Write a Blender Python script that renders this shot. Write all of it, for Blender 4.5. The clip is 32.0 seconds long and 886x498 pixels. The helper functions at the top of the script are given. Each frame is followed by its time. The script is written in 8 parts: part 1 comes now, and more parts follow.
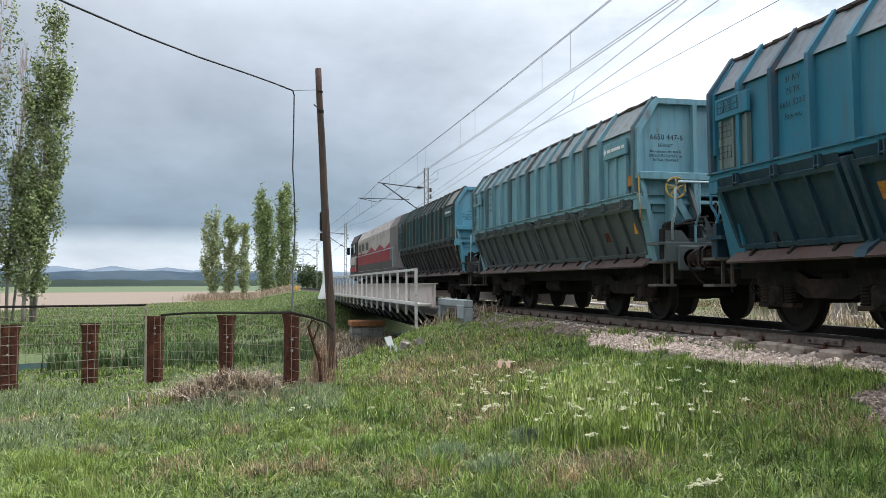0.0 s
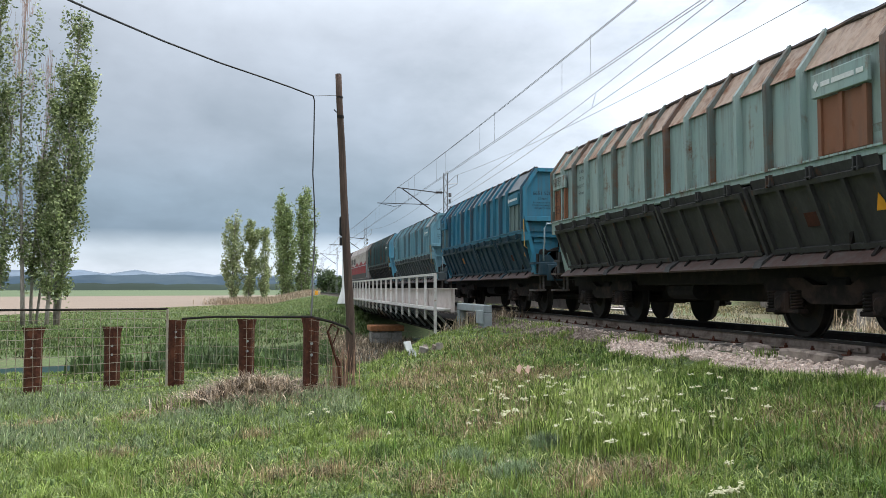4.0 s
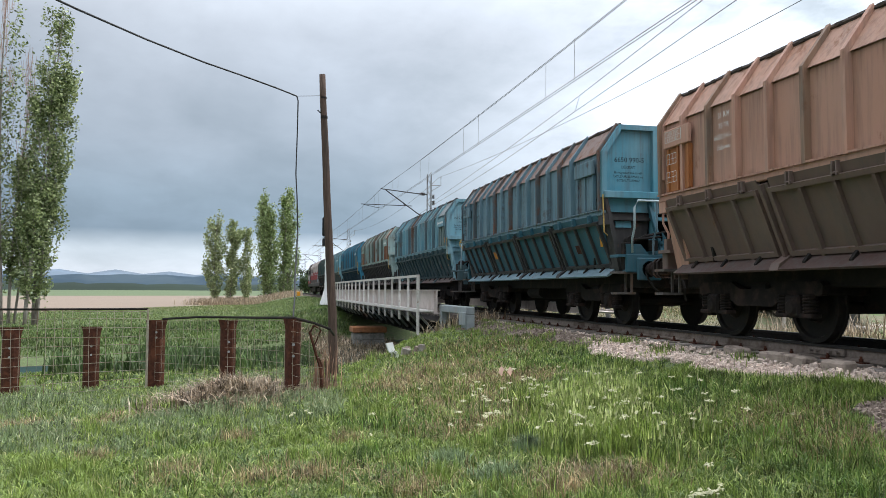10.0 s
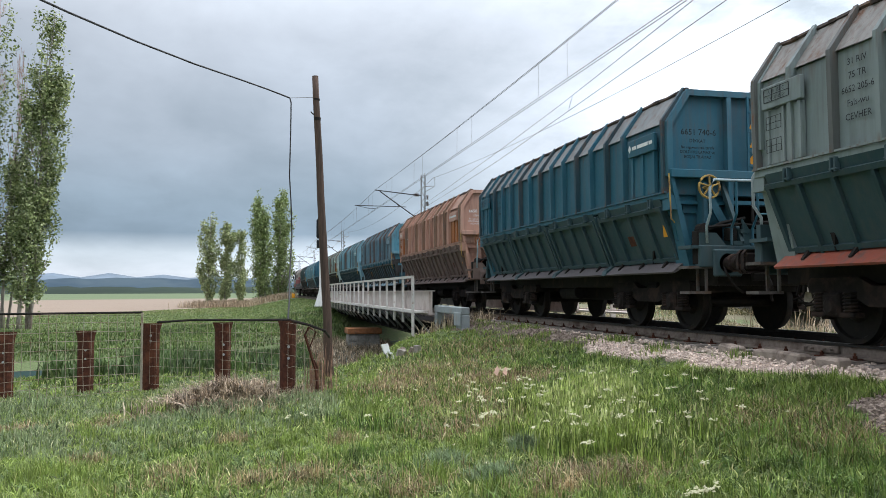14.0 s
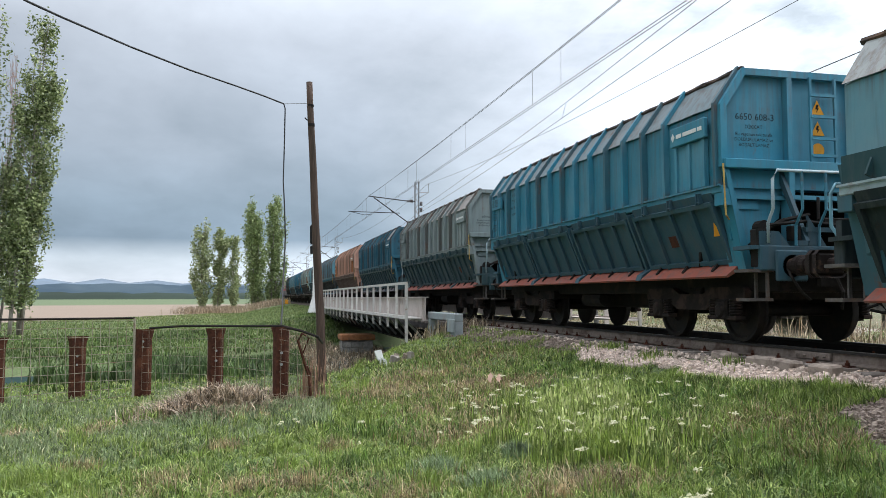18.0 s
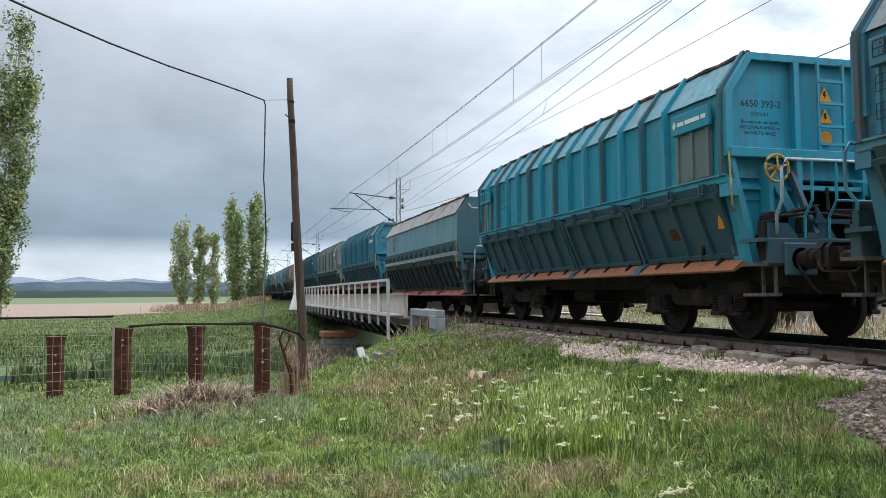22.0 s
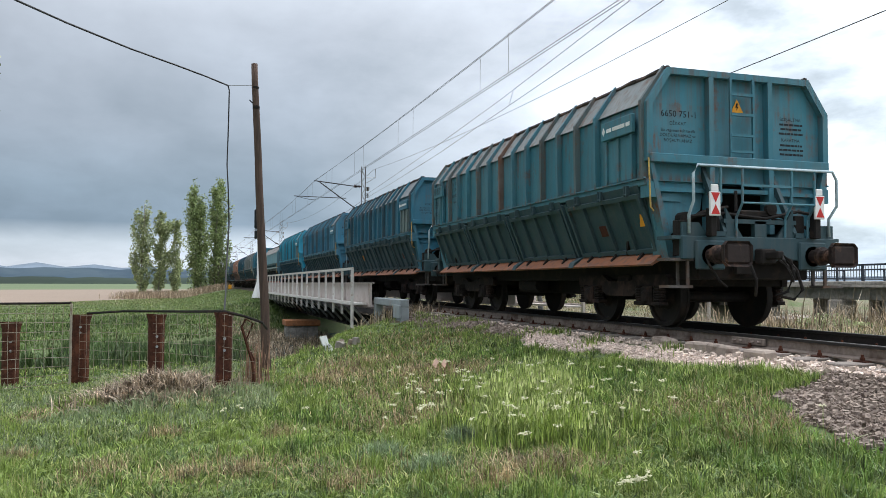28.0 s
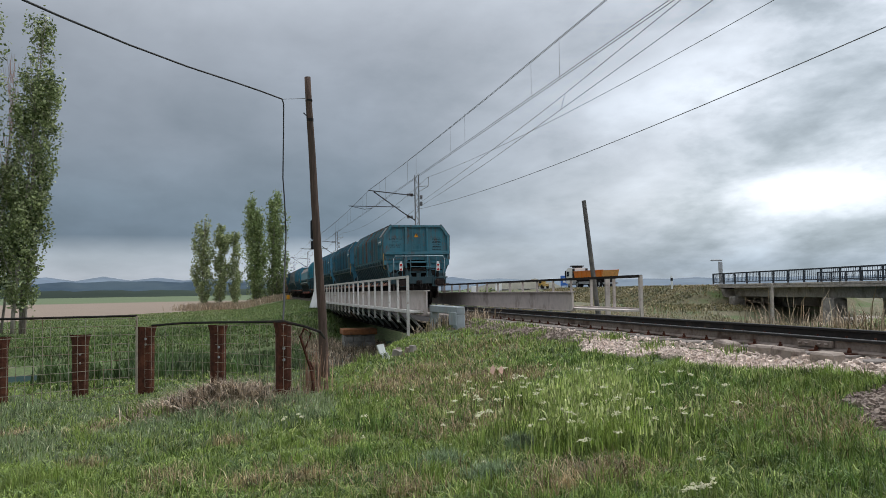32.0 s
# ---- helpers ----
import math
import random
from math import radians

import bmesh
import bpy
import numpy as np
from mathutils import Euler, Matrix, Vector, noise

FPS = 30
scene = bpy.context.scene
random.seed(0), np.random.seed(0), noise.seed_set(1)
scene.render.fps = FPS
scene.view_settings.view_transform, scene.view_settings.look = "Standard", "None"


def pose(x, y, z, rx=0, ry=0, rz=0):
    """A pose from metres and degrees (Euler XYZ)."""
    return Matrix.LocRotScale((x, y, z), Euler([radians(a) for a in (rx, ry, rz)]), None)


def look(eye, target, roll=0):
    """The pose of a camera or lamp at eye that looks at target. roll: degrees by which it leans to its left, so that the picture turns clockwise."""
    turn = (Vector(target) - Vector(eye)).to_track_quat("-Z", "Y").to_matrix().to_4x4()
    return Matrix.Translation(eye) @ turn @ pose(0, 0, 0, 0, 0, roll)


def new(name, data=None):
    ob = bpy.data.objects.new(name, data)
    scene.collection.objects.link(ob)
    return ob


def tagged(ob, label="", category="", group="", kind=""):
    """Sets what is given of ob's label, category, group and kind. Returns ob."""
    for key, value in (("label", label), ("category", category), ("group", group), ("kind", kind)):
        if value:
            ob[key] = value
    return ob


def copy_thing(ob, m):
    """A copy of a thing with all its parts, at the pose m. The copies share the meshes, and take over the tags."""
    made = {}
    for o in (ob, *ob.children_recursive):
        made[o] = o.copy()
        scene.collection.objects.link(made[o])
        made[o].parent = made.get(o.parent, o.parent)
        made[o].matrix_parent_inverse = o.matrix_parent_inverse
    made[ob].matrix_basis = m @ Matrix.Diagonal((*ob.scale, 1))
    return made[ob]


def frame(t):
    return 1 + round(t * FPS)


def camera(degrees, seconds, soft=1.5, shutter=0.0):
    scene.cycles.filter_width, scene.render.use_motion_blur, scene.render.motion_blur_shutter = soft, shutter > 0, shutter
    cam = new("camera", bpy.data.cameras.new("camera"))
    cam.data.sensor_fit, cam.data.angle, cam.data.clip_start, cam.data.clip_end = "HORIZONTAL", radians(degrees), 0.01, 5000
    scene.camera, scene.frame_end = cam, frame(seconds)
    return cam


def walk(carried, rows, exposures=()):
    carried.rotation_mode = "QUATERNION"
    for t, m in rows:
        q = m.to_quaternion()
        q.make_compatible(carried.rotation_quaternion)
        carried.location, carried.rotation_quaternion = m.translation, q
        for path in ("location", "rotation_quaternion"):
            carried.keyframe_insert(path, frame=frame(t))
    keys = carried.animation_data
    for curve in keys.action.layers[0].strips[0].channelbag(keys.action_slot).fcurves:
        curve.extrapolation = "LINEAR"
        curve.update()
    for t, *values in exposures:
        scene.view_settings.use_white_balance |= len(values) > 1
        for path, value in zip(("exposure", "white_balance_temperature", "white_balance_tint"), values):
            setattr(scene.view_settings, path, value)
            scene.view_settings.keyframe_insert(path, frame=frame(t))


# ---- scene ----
# The railway runs along +y with its centre at x = TX; rail tops are at z = 0.
TX = 7.807
EYE = (0.0, 0.0, 0.656)
cam = camera(57.81, 32.0, soft=0.8)
TURNS = [(0, 92.48, 0.21, -13.02), (0.5, 92.56, 0.20, -12.86), (1, 92.57, 0.20, -12.82), (1.5, 92.56, 0.12, -12.73), (2, 92.57, 0.13, -12.17), (2.5, 92.64, 0.07, -11.93), (3, 92.70, 0.06, -11.76), (3.5, 92.77, 0.03, -11.70), (5.5, 93.00, -0.06, -11.47), (6, 93.07, -0.17, -11.45), (6.5, 93.12, -0.20, -11.40), (7, 93.18, -0.23, -11.50), (7.5, 93.23, -0.22, -11.73), (8, 93.12, -0.22, -11.88)]
TURNS += [(8.5, 92.97, -0.23, -12.07), (9, 92.86, -0.26, -12.53), (9.5, 92.91, -0.30, -12.71), (10, 92.95, -0.31, -12.88), (10.5, 93.05, 0.01, -13.46), (11, 92.96, 0.30, -13.37), (11.5, 92.99, 0.26, -13.31), (12, 93.04, 0.41, -13.21), (12.5, 93.09, 0.37, -13.13), (13, 93.01, 0.34, -13.13), (13.5, 92.95, 0.34, -13.14), (14, 93.00, 0.20, -13.25), (14.5, 93.07, 0.20, -13.22)]
TURNS += [(16.5, 93.26, 0.22, -13.49), (17, 93.33, 0.17, -13.60), (17.5, 93.39, 0.10, -13.59), (18, 93.45, 0.08, -13.71), (18.5, 93.50, 0.20, -13.69), (19, 93.55, 0.34, -13.74), (19.5, 93.57, 0.29, -13.88), (20, 93.31, 0.31, -14.31), (20.5, 93.14, 0.39, -14.56), (21, 93.21, 0.37, -14.60), (21.5, 93.23, 0.35, -14.79), (22, 93.20, 0.36, -15.01), (22.5, 93.10, 0.33, -15.22)]
TURNS += [(23, 92.99, 0.31, -15.28), (23.5, 92.89, 0.25, -15.39), (24, 92.83, 0.03, -15.69), (24.5, 92.49, -0.04, -16.02), (25, 92.34, -0.04, -16.20), (25.5, 92.33, -0.01, -16.56), (27.5, 92.39, -0.16, -17.61), (28, 92.45, -0.17, -17.55), (28.5, 92.50, -0.03, -17.50), (29, 92.54, 0.04, -17.42), (29.5, 92.61, 0.16, -17.36), (30, 92.66, 0.36, -17.18), (30.5, 92.73, 0.62, -16.52), (31, 92.80, 0.59, -15.56), (31.5, 92.90, 0.68, -14.42), (32, 92.97, 0.90, -13.61)]
walk(cam, [(t, pose(*EYE, rx, ry, rz)) for t, rx, ry, rz in TURNS],
     exposures=[(0, 0.0), (27.3, 0.0), (28, -0.13), (28.5, -0.56), (29, -0.68), (30, -0.76), (32, -0.74)])


# ---- sky and sun ----
class Nodes:
    """Short hand for building a node tree."""

    def __init__(self, tree):
        self.tree = tree
        tree.nodes.clear()

    def add(self, kind, operation=None, **settings):
        n = self.tree.nodes.new(kind)
        if operation:
            n.operation = operation
        for key, value in settings.items():
            n.inputs[key].default_value = value
        return n

    def link(self, a, b):
        self.tree.links.new(a, b)

    def math(self, op, a, b=None, c=None, clamp=False):
        n = self.tree.nodes.new("ShaderNodeMath")
        n.operation, n.use_clamp = op, clamp
        for i, v in enumerate((a, b, c)):
            if v is None:
                continue
            if isinstance(v, (int, float)):
                n.inputs[i].default_value = v
            else:
                self.link(v, n.inputs[i])
        return n.outputs[0]

    def ramp(self, fac, stops):
        n = self.tree.nodes.new("ShaderNodeValToRGB")
        el = n.color_ramp.elements
        while len(el) < len(stops):
            el.new(0.5)
        for e, (p, c) in zip(el, stops):
            e.position = p
            e.color = (c, c, c, 1) if isinstance(c, (int, float)) else (*c, 1)
        self.link(fac, n.inputs[0])
        return n.outputs[0]

    def mix(self, fac, a, b, mode="MIX"):
        n = self.tree.nodes.new("ShaderNodeMix")
        n.data_type, n.blend_type = "RGBA", mode
        for sock, v in ((n.inputs[0], fac), (n.inputs[6], a), (n.inputs[7], b)):
            if isinstance(v, (int, float)):
                sock.default_value = v
            elif isinstance(v, tuple):
                sock.default_value = (*v, 1)
            else:
                self.link(v, sock)
        return n.outputs[2]

    def noise(self, vector, scale, detail=4.0, rough=0.55, distortion=0.0):
        n = self.add("ShaderNodeTexNoise", Scale=scale, Detail=detail, Roughness=rough, Distortion=distortion)
        if vector is not None:
            self.link(vector, n.inputs["Vector"])
        return n.outputs["Fac"]

    def mapped(self, vector, scale=(1, 1, 1), loc=(0, 0, 0), rot=(0, 0, 0)):
        n = self.tree.nodes.new("ShaderNodeMapping")
        n.inputs["Scale"].default_value, n.inputs["Location"].default_value, n.inputs["Rotation"].default_value = scale, loc, rot
        self.link(vector, n.inputs["Vector"])
        return n.outputs[0]


SUN_AZ, SUN_EL = radians(62), radians(48)   # bright side of the cloud cover, right of the railway
world = bpy.data.worlds.new("overcast_sky")
scene.world = world
world.use_nodes = True
k = Nodes(world.node_tree)
where = k.add("ShaderNodeTexCoord").outputs["Generated"]
axes = k.add("ShaderNodeSeparateXYZ")
k.link(where, axes.inputs[0])
up = k.math("MAXIMUM", axes.outputs[2], 0.0)
flat = k.add("ShaderNodeVectorMath", operation="DIVIDE")
k.link(where, flat.inputs[0])
lift = k.add("ShaderNodeCombineXYZ")
h_ = k.math("ADD", up, 0.27)
for i_ in range(3):
    k.link(h_, lift.inputs[i_])
k.link(lift.outputs[0], flat.inputs[1])
big = k.noise(k.mapped(flat.outputs[0], (1.25, 0.95, 0), (3.1, 7.7, 0)), 1.0, 5.0, 0.52, 0.35)
fine = k.noise(k.mapped(flat.outputs[0], (3.4, 2.9, 0), (1.7, 0.4, 0)), 1.0, 9.0, 0.60, 0.25)
heaps = k.noise(k.mapped(where, (4.4, 4.4, 10.0), (0.6, 2.3, 5.1)), 1.0, 8.0, 0.56, 0.15)
body = k.ramp(up, [(0.0, (0.66, 0.73, 0.82)), (0.022, (0.86, 0.92, 1.0)), (0.046, (0.74, 0.82, 0.90)), (0.070, (0.285, 0.375, 0.475)), (0.11, (0.315, 0.395, 0.475)), (0.18, (0.475, 0.535, 0.605)), (0.30, (0.61, 0.65, 0.705)), (0.55, (1.6, 1.64, 1.70)), (1.0, (2.9, 2.92, 3.0))])
body_r = k.ramp(up, [(0.0, (0.56, 0.64, 0.71)), (0.025, (0.43, 0.515, 0.60)), (0.055, (0.70, 0.77, 0.84)), (0.095, (1.06, 1.10, 1.14)), (0.17, (0.94, 0.98, 1.03)), (0.26, (0.90, 0.94, 0.99)), (0.33, (0.82, 0.86, 0.91)), (0.55, (1.6, 1.64, 1.70)), (1.0, (2.9, 2.92, 3.0))])
body = k.mix(k.ramp(axes.outputs[0], [(0.13, 0.0), (0.50, 1.0)]), body, body_r)
side = k.math("MULTIPLY_ADD", axes.outputs[0], 0.52, 1.02)
side = k.math("MAXIMUM", side, 0.66)
side = k.math("MINIMUM", side, 1.75)
side = k.math("MULTIPLY", side, k.ramp(axes.outputs[0], [(0.10, 0.96), (0.24, 0.86), (0.44, 0.88), (0.60, 1.10), (0.75, 1.12)]))
cloud = k.math("MULTIPLY_ADD", big, 1.7, 0.16)
cloud = k.math("MULTIPLY", cloud, k.math("MULTIPLY_ADD", fine, 0.75, 0.63))
swing = k.ramp(axes.outputs[0], [(0.0, 0.55), (0.35, 0.8), (0.6, 1.25)])
cloud = k.math("MULTIPLY_ADD", k.math("ADD", cloud, -1.02), swing, 1.02)
lumps = k.ramp(heaps, [(0.38, 0.64), (0.46, 0.86), (0.52, 1.04), (0.64, 1.10)])
lumpy = k.ramp(axes.outputs[0], [(0.05, 0.10), (0.35, 0.35), (0.50, 0.85), (0.70, 1.0)])
cloud = k.math("MULTIPLY", cloud, k.math("MULTIPLY_ADD", k.math("ADD", lumps, -1.0), lumpy, 1.0))
gain = k.math("MULTIPLY", side, cloud)
dome = k.mix(1.0, body, (0.965, 1.0, 1.015), "MULTIPLY")
vm = k.add("ShaderNodeVectorMath", operation="SCALE")
tint = k.ramp(cloud, [(0.55, (0.925, 0.98, 1.02)), (1.2, (0.985, 0.985, 1.015))])
k.link(k.mix(1.0, dome, tint, "MULTIPLY"), vm.inputs[0])
k.link(gain, vm.inputs["Scale"])
sky = k.add("ShaderNodeTexSky")
sky.sky_type, sky.sun_disc, sky.sun_elevation, sky.sun_rotation = "NISHITA", False, SUN_EL, SUN_AZ
bg_sky = k.add("ShaderNodeBackground", Strength=0.012)
k.link(sky.outputs[0], bg_sky.inputs[0])
bg = k.add("ShaderNodeBackground", Strength=1.0)
k.link(vm.outputs[0], bg.inputs[0])
both = k.add("ShaderNodeAddShader")
k.link(bg.outputs[0], both.inputs[0])
k.link(bg_sky.outputs[0], both.inputs[1])
out = k.add("ShaderNodeOutputWorld")
k.link(both.outputs[0], out.inputs[0])

sun = new("sun", bpy.data.lights.new("sun", "SUN"))
sun.data.energy, sun.data.angle, sun.data.color = 1.5, radians(25), (1.0, 0.97, 0.92)
sun.matrix_world = look((0, 0, 0), (-math.sin(SUN_AZ) * math.cos(SUN_EL), -math.cos(SUN_AZ) * math.cos(SUN_EL), -math.sin(SUN_EL)))


# ---- materials ----
def material(name, colour, rough=0.7, metal=0.0, vary=0.25, scale=6.0, second=None, second_scale=1.5, second_amount=0.4, bump=0.2, bump_scale=40.0, coord="Object", island=False, stretch=(1, 1, 1)):
    """A surface with grain, patches of a second colour, variation from piece to piece and fine relief."""
    m = bpy.data.materials.new(name)
    m.use_nodes = True
    k = Nodes(m.node_tree)
    tc = k.add("ShaderNodeTexCoord").outputs[coord]
    info = k.add("ShaderNodeObjectInfo")
    shift = k.add("ShaderNodeVectorMath", operation="ADD")
    k.link(tc, shift.inputs[0])
    jump = k.add("ShaderNodeVectorMath", operation="SCALE")
    jump.inputs[0].default_value = (17.3, 9.1, 23.7)
    k.link(info.outputs["Random"], jump.inputs["Scale"])
    k.link(jump.outputs[0], shift.inputs[1])
    v = k.mapped(shift.outputs[0], stretch)
    grain = k.noise(v, scale, 6.0, 0.6)
    col = k.mix(k.ramp(grain, [(0.3, 0.0), (0.7, 1.0)]), tuple(c * (1 - vary) for c in colour), tuple(min(1, c * (1 + vary)) for c in colour))
    if second:
        patch = k.ramp(k.noise(v, second_scale, 5.0, 0.62, 0.3), [(0.62 - 0.3 * second_amount, 0.0), (0.72 - 0.2 * second_amount, 1.0)])
        col = k.mix(patch, col, second)
    if island:
        geo = k.add("ShaderNodeNewGeometry")
        r = geo.outputs["Random Per Island"]
    else:
        r = info.outputs["Random"]
    tone = k.math("MULTIPLY_ADD", r, 0.5 * vary + 0.1, 1.0 - 0.5 * (0.5 * vary + 0.1))
    sc = k.add("ShaderNodeVectorMath", operation="SCALE")
    k.link(col, sc.inputs[0])
    k.link(tone, sc.inputs["Scale"])
    p = k.add("ShaderNodeBsdfPrincipled", Roughness=rough, Metallic=metal)
    p.inputs["Specular IOR Level"].default_value = 0.5 if rough < 0.4 else 0.22
    k.link(sc.outputs[0], p.inputs["Base Color"])
    k.link(k.math("MULTIPLY_ADD", grain, 0.25, rough - 0.12, clamp=True), p.inputs["Roughness"])
    if bump:
        b = k.add("ShaderNodeBump", Strength=bump, Distance=0.01)
        k.link(k.noise(v, bump_scale, 4.0, 0.6), b.inputs["Height"])
        k.link(b.outputs[0], p.inputs["Normal"])
    o = k.add("ShaderNodeOutputMaterial")
    k.link(p.outputs[0], o.inputs[0])
    return m


def wagon_paint(name, colour, rust=0.3, fade=(0.42, 0.50, 0.52), rust_col=(0.17, 0.075, 0.04), dust=0.35):
    """Old rail paint: faded patches, rust spots, streaks that run down, dust; the same paint on all panels of a wagon."""
    grey = sum(colour) / 3
    colour = tuple(max(0.010, 0.86 * (grey + 1.24 * (c - grey))) for c in colour)
    fade = tuple(0.9 * c for c in fade)
    m = bpy.data.materials.new(name)
    m.use_nodes = True
    k = Nodes(m.node_tree)
    tc = k.add("ShaderNodeTexCoord").outputs["Object"]
    info = k.add("ShaderNodeObjectInfo")
    jump = k.add("ShaderNodeVectorMath", operation="SCALE")
    jump.inputs[0].default_value = (13.1, 29.7, 7.9)
    k.link(info.outputs["Random"], jump.inputs["Scale"])
    shift = k.add("ShaderNodeVectorMath", operation="ADD")
    k.link(tc, shift.inputs[0])
    k.link(jump.outputs[0], shift.inputs[1])
    v = shift.outputs[0]
    broad = k.noise(v, 0.9, 4.0, 0.6)
    streak = k.noise(k.mapped(v, (5.0, 5.0, 0.45)), 1.6, 5.0, 0.65)
    fine = k.noise(v, 22.0, 5.0, 0.65)
    col = k.mix(k.ramp(broad, [(0.38, 0.0), (0.72, 1.0)]), colour, tuple(0.72 * a + 0.28 * b for a, b in zip(colour, fade)))
    col = k.mix(k.math("MULTIPLY", k.ramp(streak, [(0.46, 0.0), (0.68, 1.0)]), dust), col, (0.085, 0.088, 0.085))
    spots = k.noise(v, 1.7, 7.0, 0.72, 0.4)
    runs = k.noise(k.mapped(v, (3.5, 3.5, 0.35), (4, 2, 9)), 1.5, 6.0, 0.7)
    mask = k.ramp(k.math("MULTIPLY_ADD", spots, 0.55, k.math("MULTIPLY", runs, 0.45)), [(0.66 - 0.22 * rust, 0.0), (0.74 - 0.18 * rust, 1.0)])
    mask = k.math("MULTIPLY", mask, k.ramp(fine, [(0.25, 0.45), (0.6, 1.0)]))
    col = k.mix(mask, col, rust_col)
    # rust that runs down from the break under the top edge, and along the foot of the side
    up = k.add("ShaderNodeSeparateXYZ")
    k.link(tc, up.inputs[0])
    thin = k.ramp(k.noise(k.mapped(v, (9.0, 9.0, 0.35), (7, 3, 1)), 1.3, 4.0, 0.6), [(0.48, 0.0), (0.66, 1.0)])
    edge = k.ramp(k.math("MULTIPLY_ADD", up.outputs[2], 0.5, -0.9), [(0.175, 0.0), (0.185, 1.0), (0.24, 0.0), (0.60, 0.0), (0.735, 0.75), (0.75, 0.35), (0.98, 0.55)])
    runs_down = k.math("MULTIPLY", k.math("MULTIPLY", thin, edge), min(0.9, 0.35 + rust))
    col = k.mix(runs_down, col, tuple(0.75 * c for c in rust_col))
    chips = k.ramp(k.noise(v, 60.0, 3.0, 0.7), [(0.70, 0.0), (0.74, 1.0)])
    col = k.mix(k.math("MULTIPLY", chips, min(1.0, rust * 1.5)), col, (0.10, 0.055, 0.035))
    tone = k.math("MULTIPLY_ADD", info.outputs["Random"], 0.16, 0.92)
    sc = k.add("ShaderNodeVectorMath", operation="SCALE")
    k.link(col, sc.inputs[0])
    k.link(tone, sc.inputs["Scale"])
    p = k.add("ShaderNodeBsdfPrincipled", Metallic=0.0)
    k.link(sc.outputs[0], p.inputs["Base Color"])
    k.link(k.math("MULTIPLY_ADD", mask, 0.35, k.math("MULTIPLY_ADD", fine, 0.3, 0.50), clamp=True), p.inputs["Roughness"])
    p.inputs["Specular IOR Level"].default_value = 0.3
    b = k.add("ShaderNodeBump", Strength=0.35, Distance=0.02)
    hgt = k.math("MULTIPLY_ADD", k.noise(v, 2.2, 3.0, 0.5), 1.0, k.math("MULTIPLY", fine, 0.12))
    k.link(hgt, b.inputs["Height"])
    k.link(b.outputs[0], p.inputs["Normal"])
    o = k.add("ShaderNodeOutputMaterial")
    k.link(p.outputs[0], o.inputs[0])
    return m


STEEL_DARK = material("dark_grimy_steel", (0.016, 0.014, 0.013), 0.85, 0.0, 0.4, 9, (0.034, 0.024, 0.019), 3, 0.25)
WHEEL_STEEL = material("wheel_steel", (0.018, 0.016, 0.015), 0.7, 0.2, 0.3, 12, (0.03, 0.022, 0.017), 4, 0.4)
BOGIE_STEEL = material("dusty_bogie_steel", (0.015, 0.012, 0.011), 0.9, 0.0, 0.4, 8, (0.042, 0.027, 0.022), 3, 0.5)
RUST_IRON = material("rusty_brown_iron", (0.065, 0.024, 0.015), 0.9, 0.1, 0.45, 14, (0.115, 0.043, 0.024), 5, 0.35, bump=0.5)
RAIL_SIDE = material("rusted_rail_side", (0.22, 0.18, 0.155), 0.85, 0.15, 0.25, 18, (0.10, 0.07, 0.055), 2, 0.4)
RAIL_DARK = material("black_oily_rail", (0.020, 0.018, 0.017), 0.7, 0.1, 0.3, 18, (0.05, 0.04, 0.034), 2, 0.3)
RAIL_TOP = material("dark_greasy_rail_head", (0.024, 0.022, 0.021), 0.5, 0.2, 0.2, 25, bump=0.05)
SLEEPER = material("weathered_sleeper", (0.27, 0.235, 0.21), 0.95, 0, 0.3, 9, (0.16, 0.135, 0.12), 2.5, 0.4, bump=0.6, stretch=(1, 6, 6))
STONE = material("pinkish_ballast_stone", (0.60, 0.49, 0.42), 0.95, 0, 0.5, 30, (0.28, 0.22, 0.185), 9, 0.22, bump=0.4, island=True)
STONE_BROWN = material("brownish_broken_stone", (0.25, 0.20, 0.165), 0.95, 0, 0.5, 30, (0.12, 0.09, 0.08), 9, 0.35, bump=0.4, island=True)
WHITE_STEEL = material("weathered_white_paint", (0.60, 0.58, 0.55), 0.6, 0, 0.12, 6, (0.34, 0.24, 0.18), 4.5, 0.12)
PANEL_WHITE = material("chalky_pale_panel", (0.4945, 0.437, 0.4082), 0.7, 0, 0.12, 3, (0.40, 0.33, 0.29), 2.2, 0.25)
BEIGE_STEEL = material("beige_girder_paint", (0.483, 0.4255, 0.391), 0.7, 0, 0.12, 4, (0.30, 0.25, 0.22), 1.2, 0.3)
CONCRETE = material("grey_concrete", (0.36, 0.325, 0.285), 0.92, 0, 0.25, 5, (0.22, 0.195, 0.17), 1.1, 0.4, bump=0.5)
BLUE_GREY = material("pale_blue_grey_paint", (0.3024, 0.3384, 0.3528), 0.7, 0, 0.15, 4, (0.30, 0.30, 0.29), 2, 0.3)
STONEWORK = material("grey_stone_block", (0.27, 0.26, 0.24), 0.95, 0, 0.3, 7, (0.17, 0.16, 0.15), 2, 0.4, bump=0.7)
BRICK_CAP = material("orange_brown_brick_cap", (0.36, 0.16, 0.075), 0.9, 0, 0.25, 7, (0.22, 0.12, 0.07), 3, 0.3, bump=0.5)
OLD_WOOD = material("old_brown_pole_wood", (0.085, 0.058, 0.047), 0.95, 0, 0.35, 5, (0.055, 0.042, 0.035), 1.6, 0.4, bump=0.8, stretch=(8, 8, 0.5))
WIRE = material("dark_wire", (0.03, 0.03, 0.032), 0.6, 0.3, 0.1, 9, bump=0)
